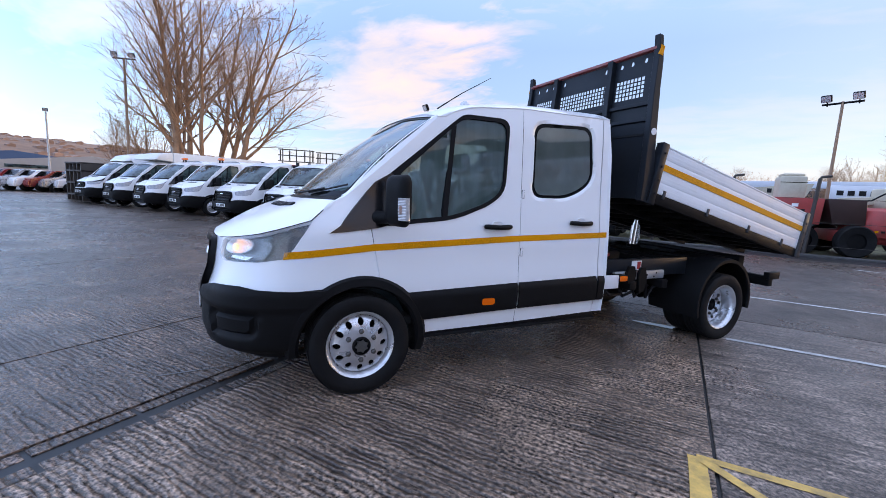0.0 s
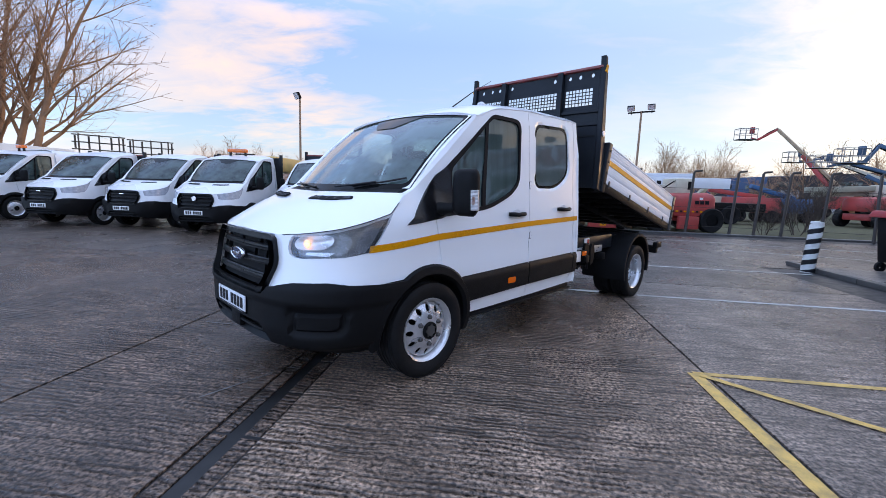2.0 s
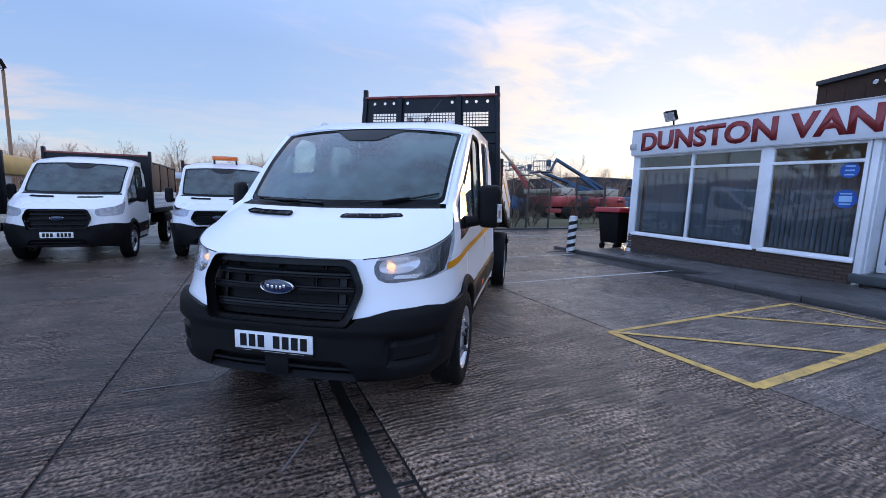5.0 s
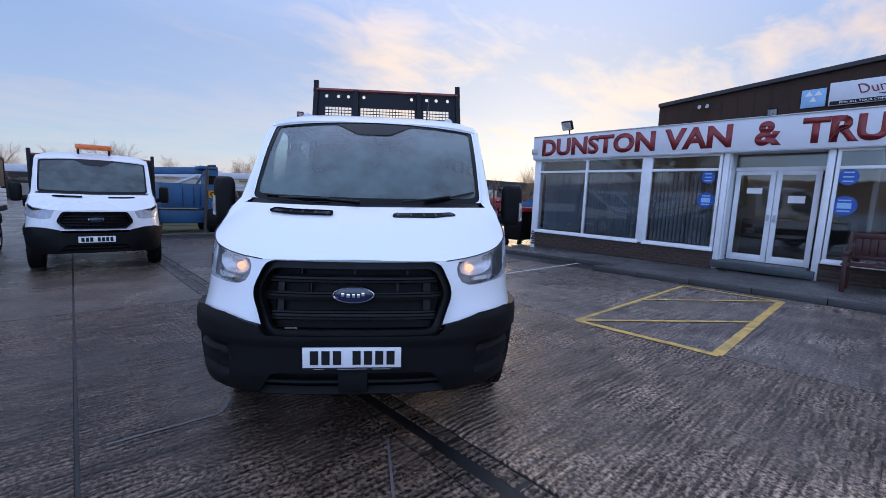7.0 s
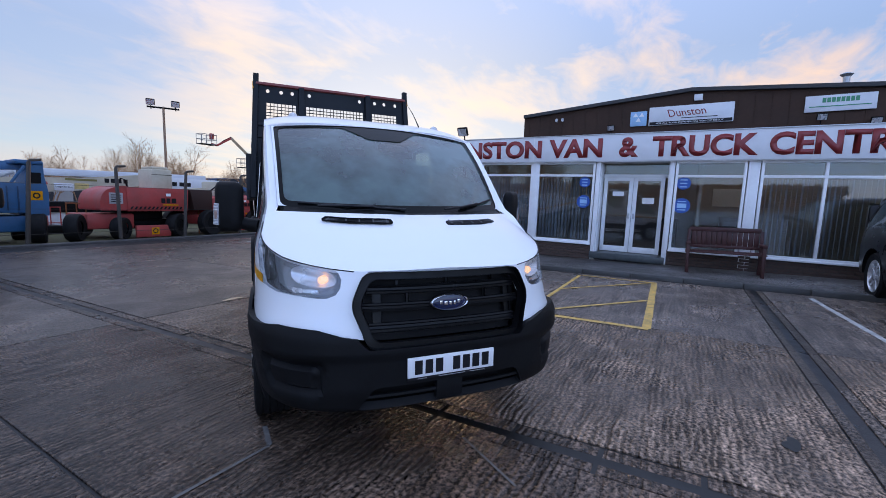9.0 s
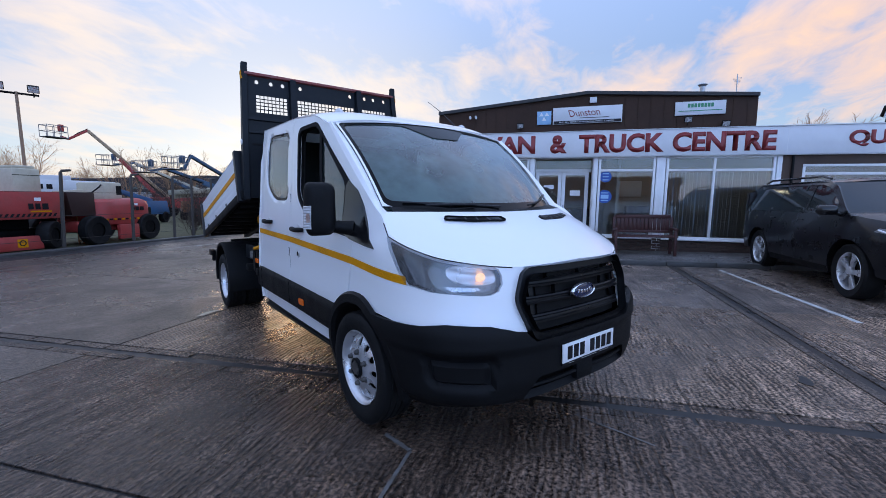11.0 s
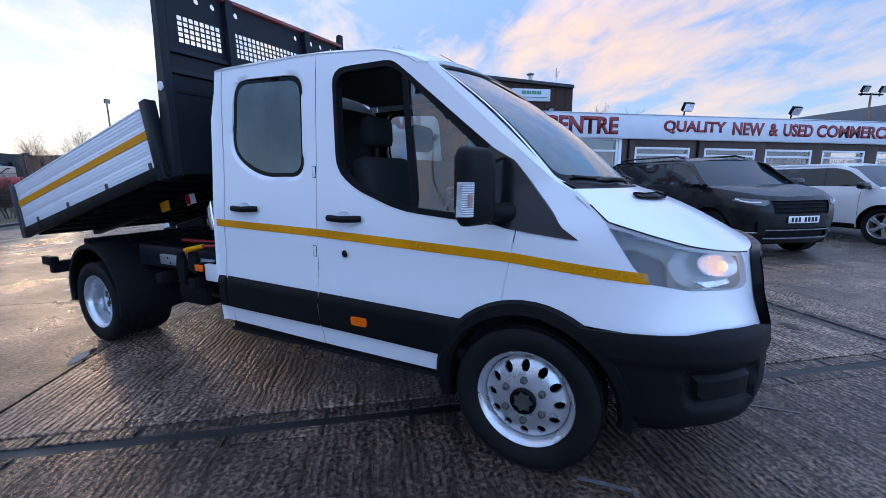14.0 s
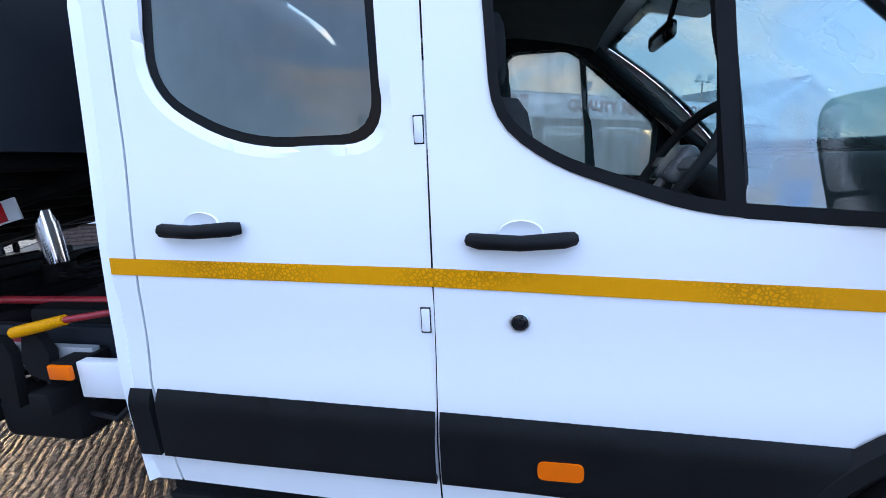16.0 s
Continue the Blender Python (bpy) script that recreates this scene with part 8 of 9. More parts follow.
CARSCREEN = mat("blue_grey_windscreen", (0.010, 0.017, 0.024), 0.05, vary=0.35, scale=1.5, rough_vary=0.02, spec=0.4)
PRIVACY = mat("dark_car_glass", (0.012, 0.016, 0.017), 0.06, vary=0.1, rough_vary=0.02)
DARKGREY = mat("dark_grey_metallic", (0.009, 0.009, 0.011), 0.3, metal=0.1, vary=0.08, spec=0.25, coat=0.22, rough_vary=0.05)
DAYLAMP = mat("day_lamp", (0.9, 0.92, 1.0), 0.3, emit=None)
suv("estate_car", pose(1.52, -1.85, 0, 0, 0, 179.6) @ Matrix.Diagonal((1.085, 1.085, 1.085, 1)), DARKGREY, "dark grey metallic off-road estate car beside the office")
suv("hatchback_car", pose(1.75, -5.55, 0, 0, 0, 184.0), WHITE_FAR, "white family car with dark windows", True, False)


# ---- street furniture by the office ----
STRIPEWHITE = mat("bollard_white", (0.62, 0.62, 0.60), 0.5, vary=0.15, scale=6, dirt=(0.2, 0.18, 0.16), dirt_amount=0.5)
boll = thing("bollard", pose(4.72, 9.05, 0), "black and white striped leaning bollard", "bollard")
boll.matrix_world = pose(4.72, 9.05, 0, 0, 3, 0)
bm = bmesh.new(); add_lathe(bm, [(0.11, -0.05), (0.11, 0.92), (0.10, 0.97), (0.0005, 0.985)], "z", 24)
post = finish("post", bm, STRIPEWHITE, boll, "white post", 40)
for k in range(-1, 5):
    bm = bmesh.new()
    rows = []
    for j in range(25):
        a = 2 * math.pi * j / 24
        za = min(0.93, max(0.0, 0.02 + k * 0.20 + 0.20 * j / 24)); zb = min(0.93, max(0.0, za + 0.095 if za > 0 else 0.02 + k * 0.20 + 0.20 * j / 24 + 0.095))
        rows.append((bm.verts.new((math.cos(a) * 0.113, math.sin(a) * 0.113, za)), bm.verts.new((math.cos(a) * 0.113, math.sin(a) * 0.113, zb + 0.0005))))
    for a, b in zip(rows, rows[1:]):
        bm.faces.new((a[0], b[0], b[1], a[1]))
    finish("black_band", bm, INK, post, "black spiral band", 60)

binm = thing("wheeled_bin", pose(6.75, 9.35, 0.0, 0, 0, 5), "large dark wheeled bin with red lid", "bin")
def taper(lo, hi, k):
    bm = bmesh.new()
    vs = add_box(bm, lo, hi, 0.03)
    for v in bm.verts:
        q = (v.co.z - lo[2]) / (hi[2] - lo[2])
        v.co.x *= k + (1 - k) * q; v.co.y *= k + (1 - k) * q
    return bm
finish("bin_body", taper((-0.5, -0.36, 0.2), (0.5, 0.36, 1.08), 0.82), PLASTIC, binm, "dark grey plastic body", 40)
finish("bin_lid", taper((-0.55, -0.42, 1.08), (0.55, 0.42, 1.22), 1.1), RED, binm, "red lid", 40)
for sx_, sy_ in ((-0.38, -0.24), (0.38, -0.24), (-0.38, 0.24), (0.38, 0.24)):
    bm = bmesh.new(); add_lathe(bm, [(0.04, -0.03), (0.1, -0.025), (0.1, 0.025), (0.04, 0.03)], "y", 16, Matrix.Translation((sx_, sy_, 0.1)))
    add_box(bm, (sx_ - 0.03, sy_ - 0.035, 0.1), (sx_ + 0.03, sy_ + 0.035, 0.22), 0.004)
    finish("castor", bm, RUBBER, binm, "", 40)

BENCHWOOD = mat("dark_red_bench_wood", (0.055, 0.015, 0.013), 0.5, vary=0.3, scale=5, bump=0.2, bump_scale=60)
bench = thing("bench", pose(5.36, 0.97, 0.075, 0, 0, 0), "dark red wooden slatted bench", "bench")
for y in (-0.66, 0.60):
    bm = bmesh.new()
    add_box(bm, (-0.27, y, 0), (-0.20, y + 0.06, 0.60), 0.006); add_box(bm, (0.20, y, 0), (0.27, y + 0.06, 0.88), 0.006)
    add_box(bm, (-0.30, y - 0.01, 0.58), (0.26, y + 0.07, 0.63), 0.01); add_box(bm, (-0.2, y, 0.36), (0.2, y + 0.06, 0.42), 0.006)
    finish("bench_end", bm, BENCHWOOD, bench, "", 40)
for k in range(5):
    box("seat_slat", (-0.26 + k * 0.095, -0.68, 0.42), (-0.18 + k * 0.095, 0.68, 0.45), BENCHWOOD, bench, 0.005)
box("back_rail", (0.215, -0.62, 0.84), (0.265, 0.62, 0.93), BENCHWOOD, bench, 0.012)
box("back_rail", (0.215, -0.62, 0.50), (0.255, 0.62, 0.56), BENCHWOOD, bench, 0.006)
for k in range(13):
    box("back_slat", (0.225, -0.585 + k * 0.09, 0.555), (0.245, -0.503 + k * 0.09, 0.845), BENCHWOOD, bench, 0.004)

# ---- lamp posts ----
RUSTPOLE = mat("weathered_pole", (0.30, 0.20, 0.13), 0.6, vary=0.25, scale=4, dirt=(0.3, 0.12, 0.05), dirt_amount=0.5)


def lamp_post(x, y, h, heads, label, r=0.06, yaw=0.0, material=RUSTPOLE):
    root = thing("lamp_post", pose(x, y, 0, 0, 0, yaw), label, "lamp post", "lamp posts")
    tube("pole", [(0, 0, -0.1), (0, 0, h)], [r, r * 0.7], material, root, 10)
    if heads > 1:
        tube("cross_arm", [(0, -0.55, h - 0.05), (0, 0.55, h - 0.05)], 0.035, CHASSIS, root, 6)
    for k in range(heads):
        yy = 0 if heads == 1 else (-0.42, 0.42)[k % 2]
        floodlight("lamp_head", root, (-0.05, yy, h + 0.02))
    return root


lamp_post(4.60, 20.3, 5.05, 2, "rusty floodlight pole with two lamp heads", yaw=60)
lamp_post(-8.9, 15.4, 4.45, 1, "slim floodlight pole with one lamp head", 0.05, yaw=60)
lamp_post(24.0, 20.5, 6.0, 1, "distant floodlight pole beyond the yard", 0.06, yaw=40)
lamp_post(9.6, -14.5, 4.4, 2, "floodlight pole behind the office", 0.05)
lamp_post(-26.6, 13.0, 7.6, 2, "tall floodlight pole beside the bare tree", 0.08, yaw=130)
lamp_post(-27.0, 15.5, 4.3, 1, "short lamp post behind the vans", 0.10, yaw=130, material=GALV)
lamp_post(-40.0, 14.0, 5.6, 1, "distant grey lamp post beyond the vans", 0.08, yaw=150, material=GALV)

# ---- fence ----
FENCE = mat("dark_fence_post", (0.05, 0.042, 0.036), 0.7, vary=0.3, scale=8)
fence = thing("yard_fence", pose(0, 0, 0), "dark cranked fence posts with wires", "fence")
FP = [(-4.4, 17.3), (-2.3, 17.3), (-0.60, 17.3), (1.6, 17.25), (3.55, 17.2), (5.7, 17.2), (7.15, 17.0), (7.95, 16.95), (8.8, 16.85), (9.9, 16.6), (11.4, 16.3), (13.0, 16.1), (15.0, 15.9), (17.0, 15.8), (19.5, 15.6)]
for k, (x, y) in enumerate(FP):
    lean = random.uniform(-0.12, 0.16)
    tube("fence_post", [(x, y, -0.1), (x + lean, y, 2.27), (x + lean + 0.03, y, 2.33), (x + lean + 0.26, y - 0.02, 2.36)], [0.055, 0.048, 0.042, 0.036], FENCE, fence, 6)
for z in (0.3, 1.0, 1.7):
    tube("fence_wire", [(x, y, z) for x, y in FP], 0.008, FENCE, fence, 4)


# ---- access platforms ----
JLGRED = mat("faded_red_machine_paint", (0.40, 0.048, 0.042), 0.5, vary=0.22, scale=2.5, dirt=(0.20, 0.085, 0.07), dirt_amount=0.5)
JLGCREAM = mat("cream_machine_paint", (0.52, 0.47, 0.36), 0.55, vary=0.15, scale=2, dirt=(0.25, 0.2, 0.14), dirt_amount=0.4)
BLUEMACH = mat("blue_machine_paint", (0.022, 0.10, 0.22), 0.5, vary=0.2, scale=2, dirt=(0.05, 0.07, 0.09), dirt_amount=0.4)
ORANGEM = mat("orange_machine_paint", (0.28, 0.10, 0.03), 0.5, vary=0.2, scale=2)


WEATHERED = mat("weathered_basket_steel", (0.20, 0.20, 0.21), 0.55, metal=0.2, vary=0.2, scale=3)


def basket(root, p, material, w=0.8):
    bm = bmesh.new()
    x, y, z = p
    for dz in (0.0, 0.5, 1.0):
        for a, b in (((-w, -0.5), (w, -0.5)), ((w, -0.5), (w, 0.5)), ((w, 0.5), (-w, 0.5)), ((-w, 0.5), (-w, -0.5))):
            add_tube(bm, [(x + a[0], y + a[1], z + dz), (x + b[0], y + b[1], z + dz)], 0.028, 5)
    for ax in (-w, -w / 3, w / 3, w):
        for ay in (-0.5, 0.5):
            add_tube(bm, [(x + ax, y + ay, z), (x + ax, y + ay, z + 1.0)], 0.026, 5)
    b = finish("basket", bm, WEATHERED, root, "steel platform basket", 40)
    box("basket_floor", (x - w, y - 0.5, z - 0.05), (x + w, y + 0.5, z), CHASSIS, b, 0.01)
    box("control_box", (x + w * 0.3, y - 0.45, z + 0.55), (x + w * 0.7, y - 0.1, z + 1.15), material, b, 0.03)


def beam(name, a, b, w, material, root):
    a, b = Vector(a), Vector(b)
    d = b - a
    m = Matrix.Translation(a) @ d.to_track_quat("X", "Z").to_matrix().to_4x4()
    bm = bmesh.new()
    add_box(bm, (0, -w / 2, -w / 2), (d.length, w / 2, w / 2), 0.02, m)
    return finish(name, bm, material, root, "", 40)


def big_wheel(root, x, y, r=0.48, turn=0.0):
    bm = bmesh.new()
    prof = [(r * 0.5, -0.14), (r * 0.92, -0.17), (r, -0.13), (r, 0.13), (r * 0.92, 0.17), (r * 0.5, 0.14)]
    at = Matrix.Translation((x, y, r)) @ Matrix.Rotation(radians(turn), 4, "Z")
    add_lathe(bm, prof, "y", 28, at)
    w = finish("tyre", bm, RUBBER, root, "black worn tyre", 40)
    bm = bmesh.new(); add_lathe(bm, [(r * 0.52, -0.1), (r * 0.35, -0.12), (r * 0.1, -0.10), (0.001, -0.10)], "y", 20, at)
    finish("wheel_centre", bm, CHASSIS, w, "", 50)


STEELDARK = mat("dark_blue_rib", (0.012, 0.04, 0.09), 0.5, vary=0.1)
OLIVE = mat("olive_tower_paint", (0.30, 0.29, 0.22), 0.55, vary=0.15, scale=2, dirt=(0.15, 0.12, 0.08), dirt_amount=0.5)


TARP = mat("dark_brown_cover", (0.045, 0.022, 0.018), 0.6, vary=0.3, scale=4, bump=0.2)


def boom_lift(m, label, short=False):
    """A red self-propelled boom lift with its boom lowered."""
    root = thing("boom_lift", m, label, "lift", "boom lifts")
    for x in (-1.0, 1.15):
        for y in (-0.95, 0.95):
            big_wheel(root, x, y)
    box("chassis", (-1.35, -0.7, 0.42), (1.5, 0.7, 0.78), JLGRED, root, 0.05, "red chassis")
    box("end_plate", (-0.2, -1.12, 0.12), (0.62, -0.98, 0.62), JLGRED, root, 0.03, "red outrigger plate")
    back = -0.85 if short else -1.55
    plan = rounded([(back, -0.95), (1.35, -1.0), (1.35, 1.0), (back, 0.95)], [0.75, 0.25, 0.25, 0.75], 8)
    bm = bmesh.new()
    rings = []
    drop = 0.24 if short else 0.0
    for z, k in ((0.92 - 1.2 * drop, 0.96), (1.0 - drop, 1.0), (1.45 - drop, 1.0), (1.62 - drop, 0.94), (1.70 - drop, 0.80)):
        rings.append([bm.verts.new((x * k, y * k, z + 0.10 * (x + 1.5) / 3 * (z > 1.1))) for x, y in plan])
    for a, b in zip(rings, rings[1:]):
        for k in range(len(plan)):
            bm.faces.new((a[k], a[(k + 1) % len(plan)], b[(k + 1) % len(plan)], b[k]))
    bm.faces.new(rings[0][::-1]); bm.faces.new(rings[-1])
    body = finish("turntable_cover", bm, JLGRED, root, "faded red rounded cover", 40)
    box("slew_ring", (-0.6, -0.6, 0.72), (0.6, 0.6, 0.93), CHASSIS, root, 0.04)
    for k in range(3):
        box("cover_mark", (0.45 + k * 0.20, -1.012, 1.34 - drop), (0.60 + k * 0.20, -0.985, 1.48 - drop), INK, body, 0)
    for k in range(12):
        box("hazard_stripe", (-0.75 + k * 0.16, -1.008, 1.02 - drop), (-0.67 + k * 0.16, -0.96, 1.08 - drop), YELLOW if k % 2 else INK, body, 0)
    box("cover_notice", (0.62, -1.008, 1.52 - drop), (0.74, -0.985, 1.60 - drop), WHITEPLATE, body, 0)
    tw = box("boom_tower", (-0.10, -0.55, 1.48), (0.62, 0.55, 2.10), JLGCREAM, root, 0.06, "cream boom tower") if short else box("boom_tower", (0.10, -0.55, 1.7), (0.88, 0.55, 2.42), JLGCREAM, root, 0.06, "cream boom tower")
    if short:
        box("tower_opening", (0.36, -0.556, 1.66), (0.58, -0.545, 1.98), CHASSIS, tw, 0, "dark opening in the tower")
    if short:
        beam("boom", (0.5, 0.3, 1.78), (-0.9, 0.5, 1.66), 0.24, JLGCREAM, root)
        finish("engine_cover", taper((-1.75, -0.85, 0.95), (-0.80, 0.85, 1.72), 0.86), TARP, root, "dark brown engine cover", 40)
    else:
        beam("boom", (0.8, 0.3, 2.25), (-3.9, 0.9, 2.0), 0.30, OLIVE, root)
        beam("boom", (0.7, 0.6, 1.95), (-3.2, 1.1, 1.75), 0.26, OLIVE, root)
    tube("hydraulic_hose", [(-0.05, -0.4, 2.02), (-0.30, -0.55, 1.92), (-0.55, -0.5, 1.72), (-0.9, -0.3, 1.68)] if short else [(1.0, -0.4, 2.3), (0.3, -0.6, 2.3), (-0.2, -0.5, 1.9), (-0.9, -0.3, 1.75)], 0.025, CHASSIS, root, 6)
    return root


def turned_lift(m, label):
    """A boom lift seen from its rear corner: steered wheels, low chassis, domed engine cover and a square boom tower."""
    root = thing("boom_lift", m, label, "lift", "boom lifts")
    for x, y, r, turn in ((-1.98, -0.45, 0.42, 52), (-0.80, -0.50, 0.36, 40), (0.98, -0.45, 0.42, 30), (-1.1, 1.6, 0.42, 40)):
        big_wheel(root, x, y, r, turn)
    ch = box("chassis", (-1.62, -0.30, 0.34), (-0.30, 1.30, 0.84), JLGRED, root, 0.06, "red chassis")
    box("axle_beam", (-0.42, 0.1, 0.30), (1.2, 0.9, 0.62), CHASSIS, ch, 0.04)
    ep = box("end_plate", (-0.40, -0.62, 0.04), (0.70, -0.50, 0.44), JLGRED, root, 0.03, "red bumper plate")
    box("plate_mark", (0.06, -0.626, 0.12), (0.30, -0.619, 0.36), YELLOW, ep, 0, "yellow warning mark")
    bm = bmesh.new(); add_lathe(bm, [(0.055, -0.003), (0.085, -0.003), (0.085, 0.0), (0.055, 0.0)], "y", 18, Matrix.Translation((0.18, -0.628, 0.25)))
    finish("mark_ring", bm, INK, ep)
    box("slew_ring", (-0.45, 0.0, 0.60), (0.75, 1.1, 0.95), CHASSIS, root, 0.05, "dark slewing ring")
    # engine cover with a dome at one end
    body = finish("turntable_cover", taper((-0.62, -0.60, 0.92), (1.36, 1.25, 1.72), 0.97), JLGRED, root, "faded red cover", 40)
    dome = rounded([(-1.36, 0.95), (-0.60, 0.95), (-0.60, 1.74), (-0.78, 1.76), (-1.22, 1.58), (-1.34, 1.30)], [0.08, 0.02, 0.02, 0.1, 0.2, 0.1], 6)
    dm = prism("cover_dome", dome, lambda u, v, w: Vector((u, -0.55 + w, v)), 1.6, JLGRED, root, "rounded red end of the cover")
    box("cover_notice", (-1.10, -0.558, 1.16), (-0.72, -0.551, 1.52), GALV, dm, 0, "pale printed notice")
    for k in range(4):
        box("notice_bar", (-1.05, -0.564, 1.22 + 0.07 * k), (-0.78, -0.559, 1.25 + 0.07 * k), INK, dm, 0)
    for k in range(13):
        prism("hazard_stripe", [(-0.56 + k * 0.13, 0.98), (-0.50 + k * 0.13, 0.98), (-0.44 + k * 0.13, 1.08), (-0.50 + k * 0.13, 1.08)], lambda u, v, w: Vector((u, -0.612 + w, v)), 0.01, INK, body)
    for k, w in enumerate((0.12, 0.12, 0.15)):
        box("cover_mark", (0.42 + k * 0.17, -0.612, 1.20), (0.42 + k * 0.17 + w, -0.602, 1.37), INK, body, 0)
    box("cover_stripe", (0.46, -0.612, 1.12), (0.98, -0.602, 1.16), YELLOW, body, 0)
    box("cover_label", (0.58, -0.606, 1.44), (0.74, -0.596, 1.54), WHITEPLATE, body, 0)
    tw = box("boom_tower", (0.24, -0.40, 1.56), (0.92, 0.55, 2.38), JLGCREAM, root, 0.05, "square cream boom tower")
    box("tower_cap", (0.30, -0.32, 2.37), (0.86, 0.45, 2.47), JLGCREAM, tw, 0.04)
    box("tower_seam", (0.24, -0.406, 2.18), (0.92, -0.398, 2.195), CHASSIS, tw, 0)
    tube("hydraulic_hose", [(-0.42, -0.2, 1.72), (-0.50, -0.25, 1.95), (-0.62, -0.25, 2.0), (-0.72, -0.2, 1.76)], 0.03, CHASSIS, root, 6)
    for x in (-1.72, -1.45, -1.2):
        tube("hand_rail", [(x, 0.9, 0.8), (x, 0.9, 1.15)], 0.02, ORANGEM, root, 5)
    tube("hand_rail", [(-1.74, 0.9, 1.15), (-1.0, 0.9, 1.15)], 0.022, ORANGEM, root, 5)
    return root


turned_lift(pose(2.60, 18.2, 0), "faded red boom lift with a square cream tower")
boom_lift(pose(5.6, 18.75, 0, 0, 0, 10), "faded red boom lift beside the lamp pole", True)
gatec = thing("orange_barrier", pose(5.0, 18.3, 0, 0, 0, 0), "orange barrier frame at the foot of the lamp pole", "barrier")
for k in range(5):
    tube("barrier_bar", [(-0.3 + 0.15 * k, 0, 0.0), (-0.3 + 0.15 * k, 0, 1.05)], 0.02, ORANGEM, gatec, 6)
for z in (0.12, 0.6, 1.05):
    tube("barrier_rail", [(-0.32, 0, z), (0.32, 0, z)], 0.025, ORANGEM, gatec, 6)
boom_lift(pose(19.5, 27.0, 0, 0, 0, 20), "faded red boom lift on the grass")
boom_lift(pose(24.5, 27.5, 0, 0, 0, -10), "faded red boom lift on the grass")

blue = thing("blue_lift", pose(-0.20, 18.2, 0, 0, 0, 0), "blue lift truck behind the fence", "lift", "boom lifts")
for x, y, turn in ((0.02, -0.35, 70), (-1.75, -0.2, 75), (0.05, 1.3, 70), (-1.7, 1.4, 75)):
    big_wheel(blue, x, y, 0.43, turn)
box("chassis", (-1.65, -0.35, 0.34), (-0.20, 1.1, 0.80), BLUEMACH, blue, 0.06, "blue chassis")
cv = finish("engine_cover", taper((-1.60, -0.45, 0.88), (-0.22, 1.1, 1.72), 0.98), BLUEMACH, blue, "blue engine cover", 40)
for x in (-0.95, -0.62, -0.40):
    box("cover_rib", (x, -0.468, 0.95), (x + 0.03, -0.44, 1.62), STEELDARK, cv, 0.005)
tower_side = rounded([(-0.20, 0.80), (0.26, 0.80), (0.28, 1.45), (0.20, 1.95), (0.20, 2.30), (-0.16, 2.30), (-0.20, 1.9), (-0.24, 1.45)], 0.03, 4)
mast = prism("mast", tower_side, lambda u, v, w: Vector((u, -0.42 + w, v)), 0.75, BLUEMACH, blue, "tall blue mast with a waist")
box("mast_opening", (-0.12, -0.428, 1.72), (0.13, -0.418, 2.02), CHASSIS, mast, 0, "dark opening in the mast")
box("mast_cap", (-0.42, -0.46, 2.24), (0.20, 0.38, 2.36), BLUEMACH, mast, 0.04)
nt = box("mast_notice", (-0.13, -0.428, 1.24), (0.14, -0.418, 1.50), YELLOW, mast, 0, "yellow notice plate")
bm = bmesh.new(); add_lathe(bm, [(0.05, -0.004), (0.085, -0.004), (0.085, 0.0), (0.05, 0.0)], "y", 16, Matrix.Translation((0.005, -0.430, 1.37)))
finish("notice_ring", bm, INK, nt)
beam("boom", (-0.1, 0.1, 2.22), (-2.6, 1.6, 2.12), 0.24, BLUEMACH, blue)
beam("lift_link", (-0.20, -0.40, 2.20), (-0.55, -0.35, 1.60), 0.07, BLUEMACH, blue)
beam("lift_link", (-0.40, -0.30, 2.02), (-1.2, -0.2, 1.66), 0.10, GALV, blue)
mastr = thing("mast_lift", pose(0.98, 21.6, 0), "faded red column mast with a flat cap", "lift", "boom lifts")
tube("column", [(0, 0, 0.3), (0, 0, 1.1), (0.02, 0, 1.80)], [0.20, 0.16, 0.14], JLGRED, mastr, 10)
tube("column_cap", [(0.02, 0, 1.80), (0.02, 0, 1.88)], [0.24, 0.22], JLGRED, mastr, 12)
box("base", (-0.5, -0.5, 0.0), (0.5, 0.5, 0.32), CHASSIS, mastr, 0.04)
cab_w = thing("site_cabinet", pose(2.30, 25.0, 0), "white steel site cabinet with a dark lid", "cabinet")
box("body", (-0.36, -0.4, 0.0), (0.36, 0.4, 0.98), FASCIA, cab_w, 0.02)
box("lid", (-0.55, -0.45, 0.98), (0.60, 0.45, 1.14), CHASSIS, cab_w, 0.02, "dark flat lid")
cart = thing("cage_trolley", pose(1.55, 22.6, 0), "faded red tube trolley", "trolley")
for x in (-0.30, 0.0, 0.30):
    tube("trolley_upright", [(x, 0, 0.12), (x, 0, 0.95)], 0.02, JLGRED, cart, 5)
for z in (0.35, 0.95):
    tube("trolley_rail", [(-0.32, 0, z), (0.32, 0, z)], 0.02, JLGRED, cart, 5)
box("trolley_deck", (-0.42, -0.3, 0.06), (0.42, 0.4, 0.16), JLGRED, cart, 0.02)

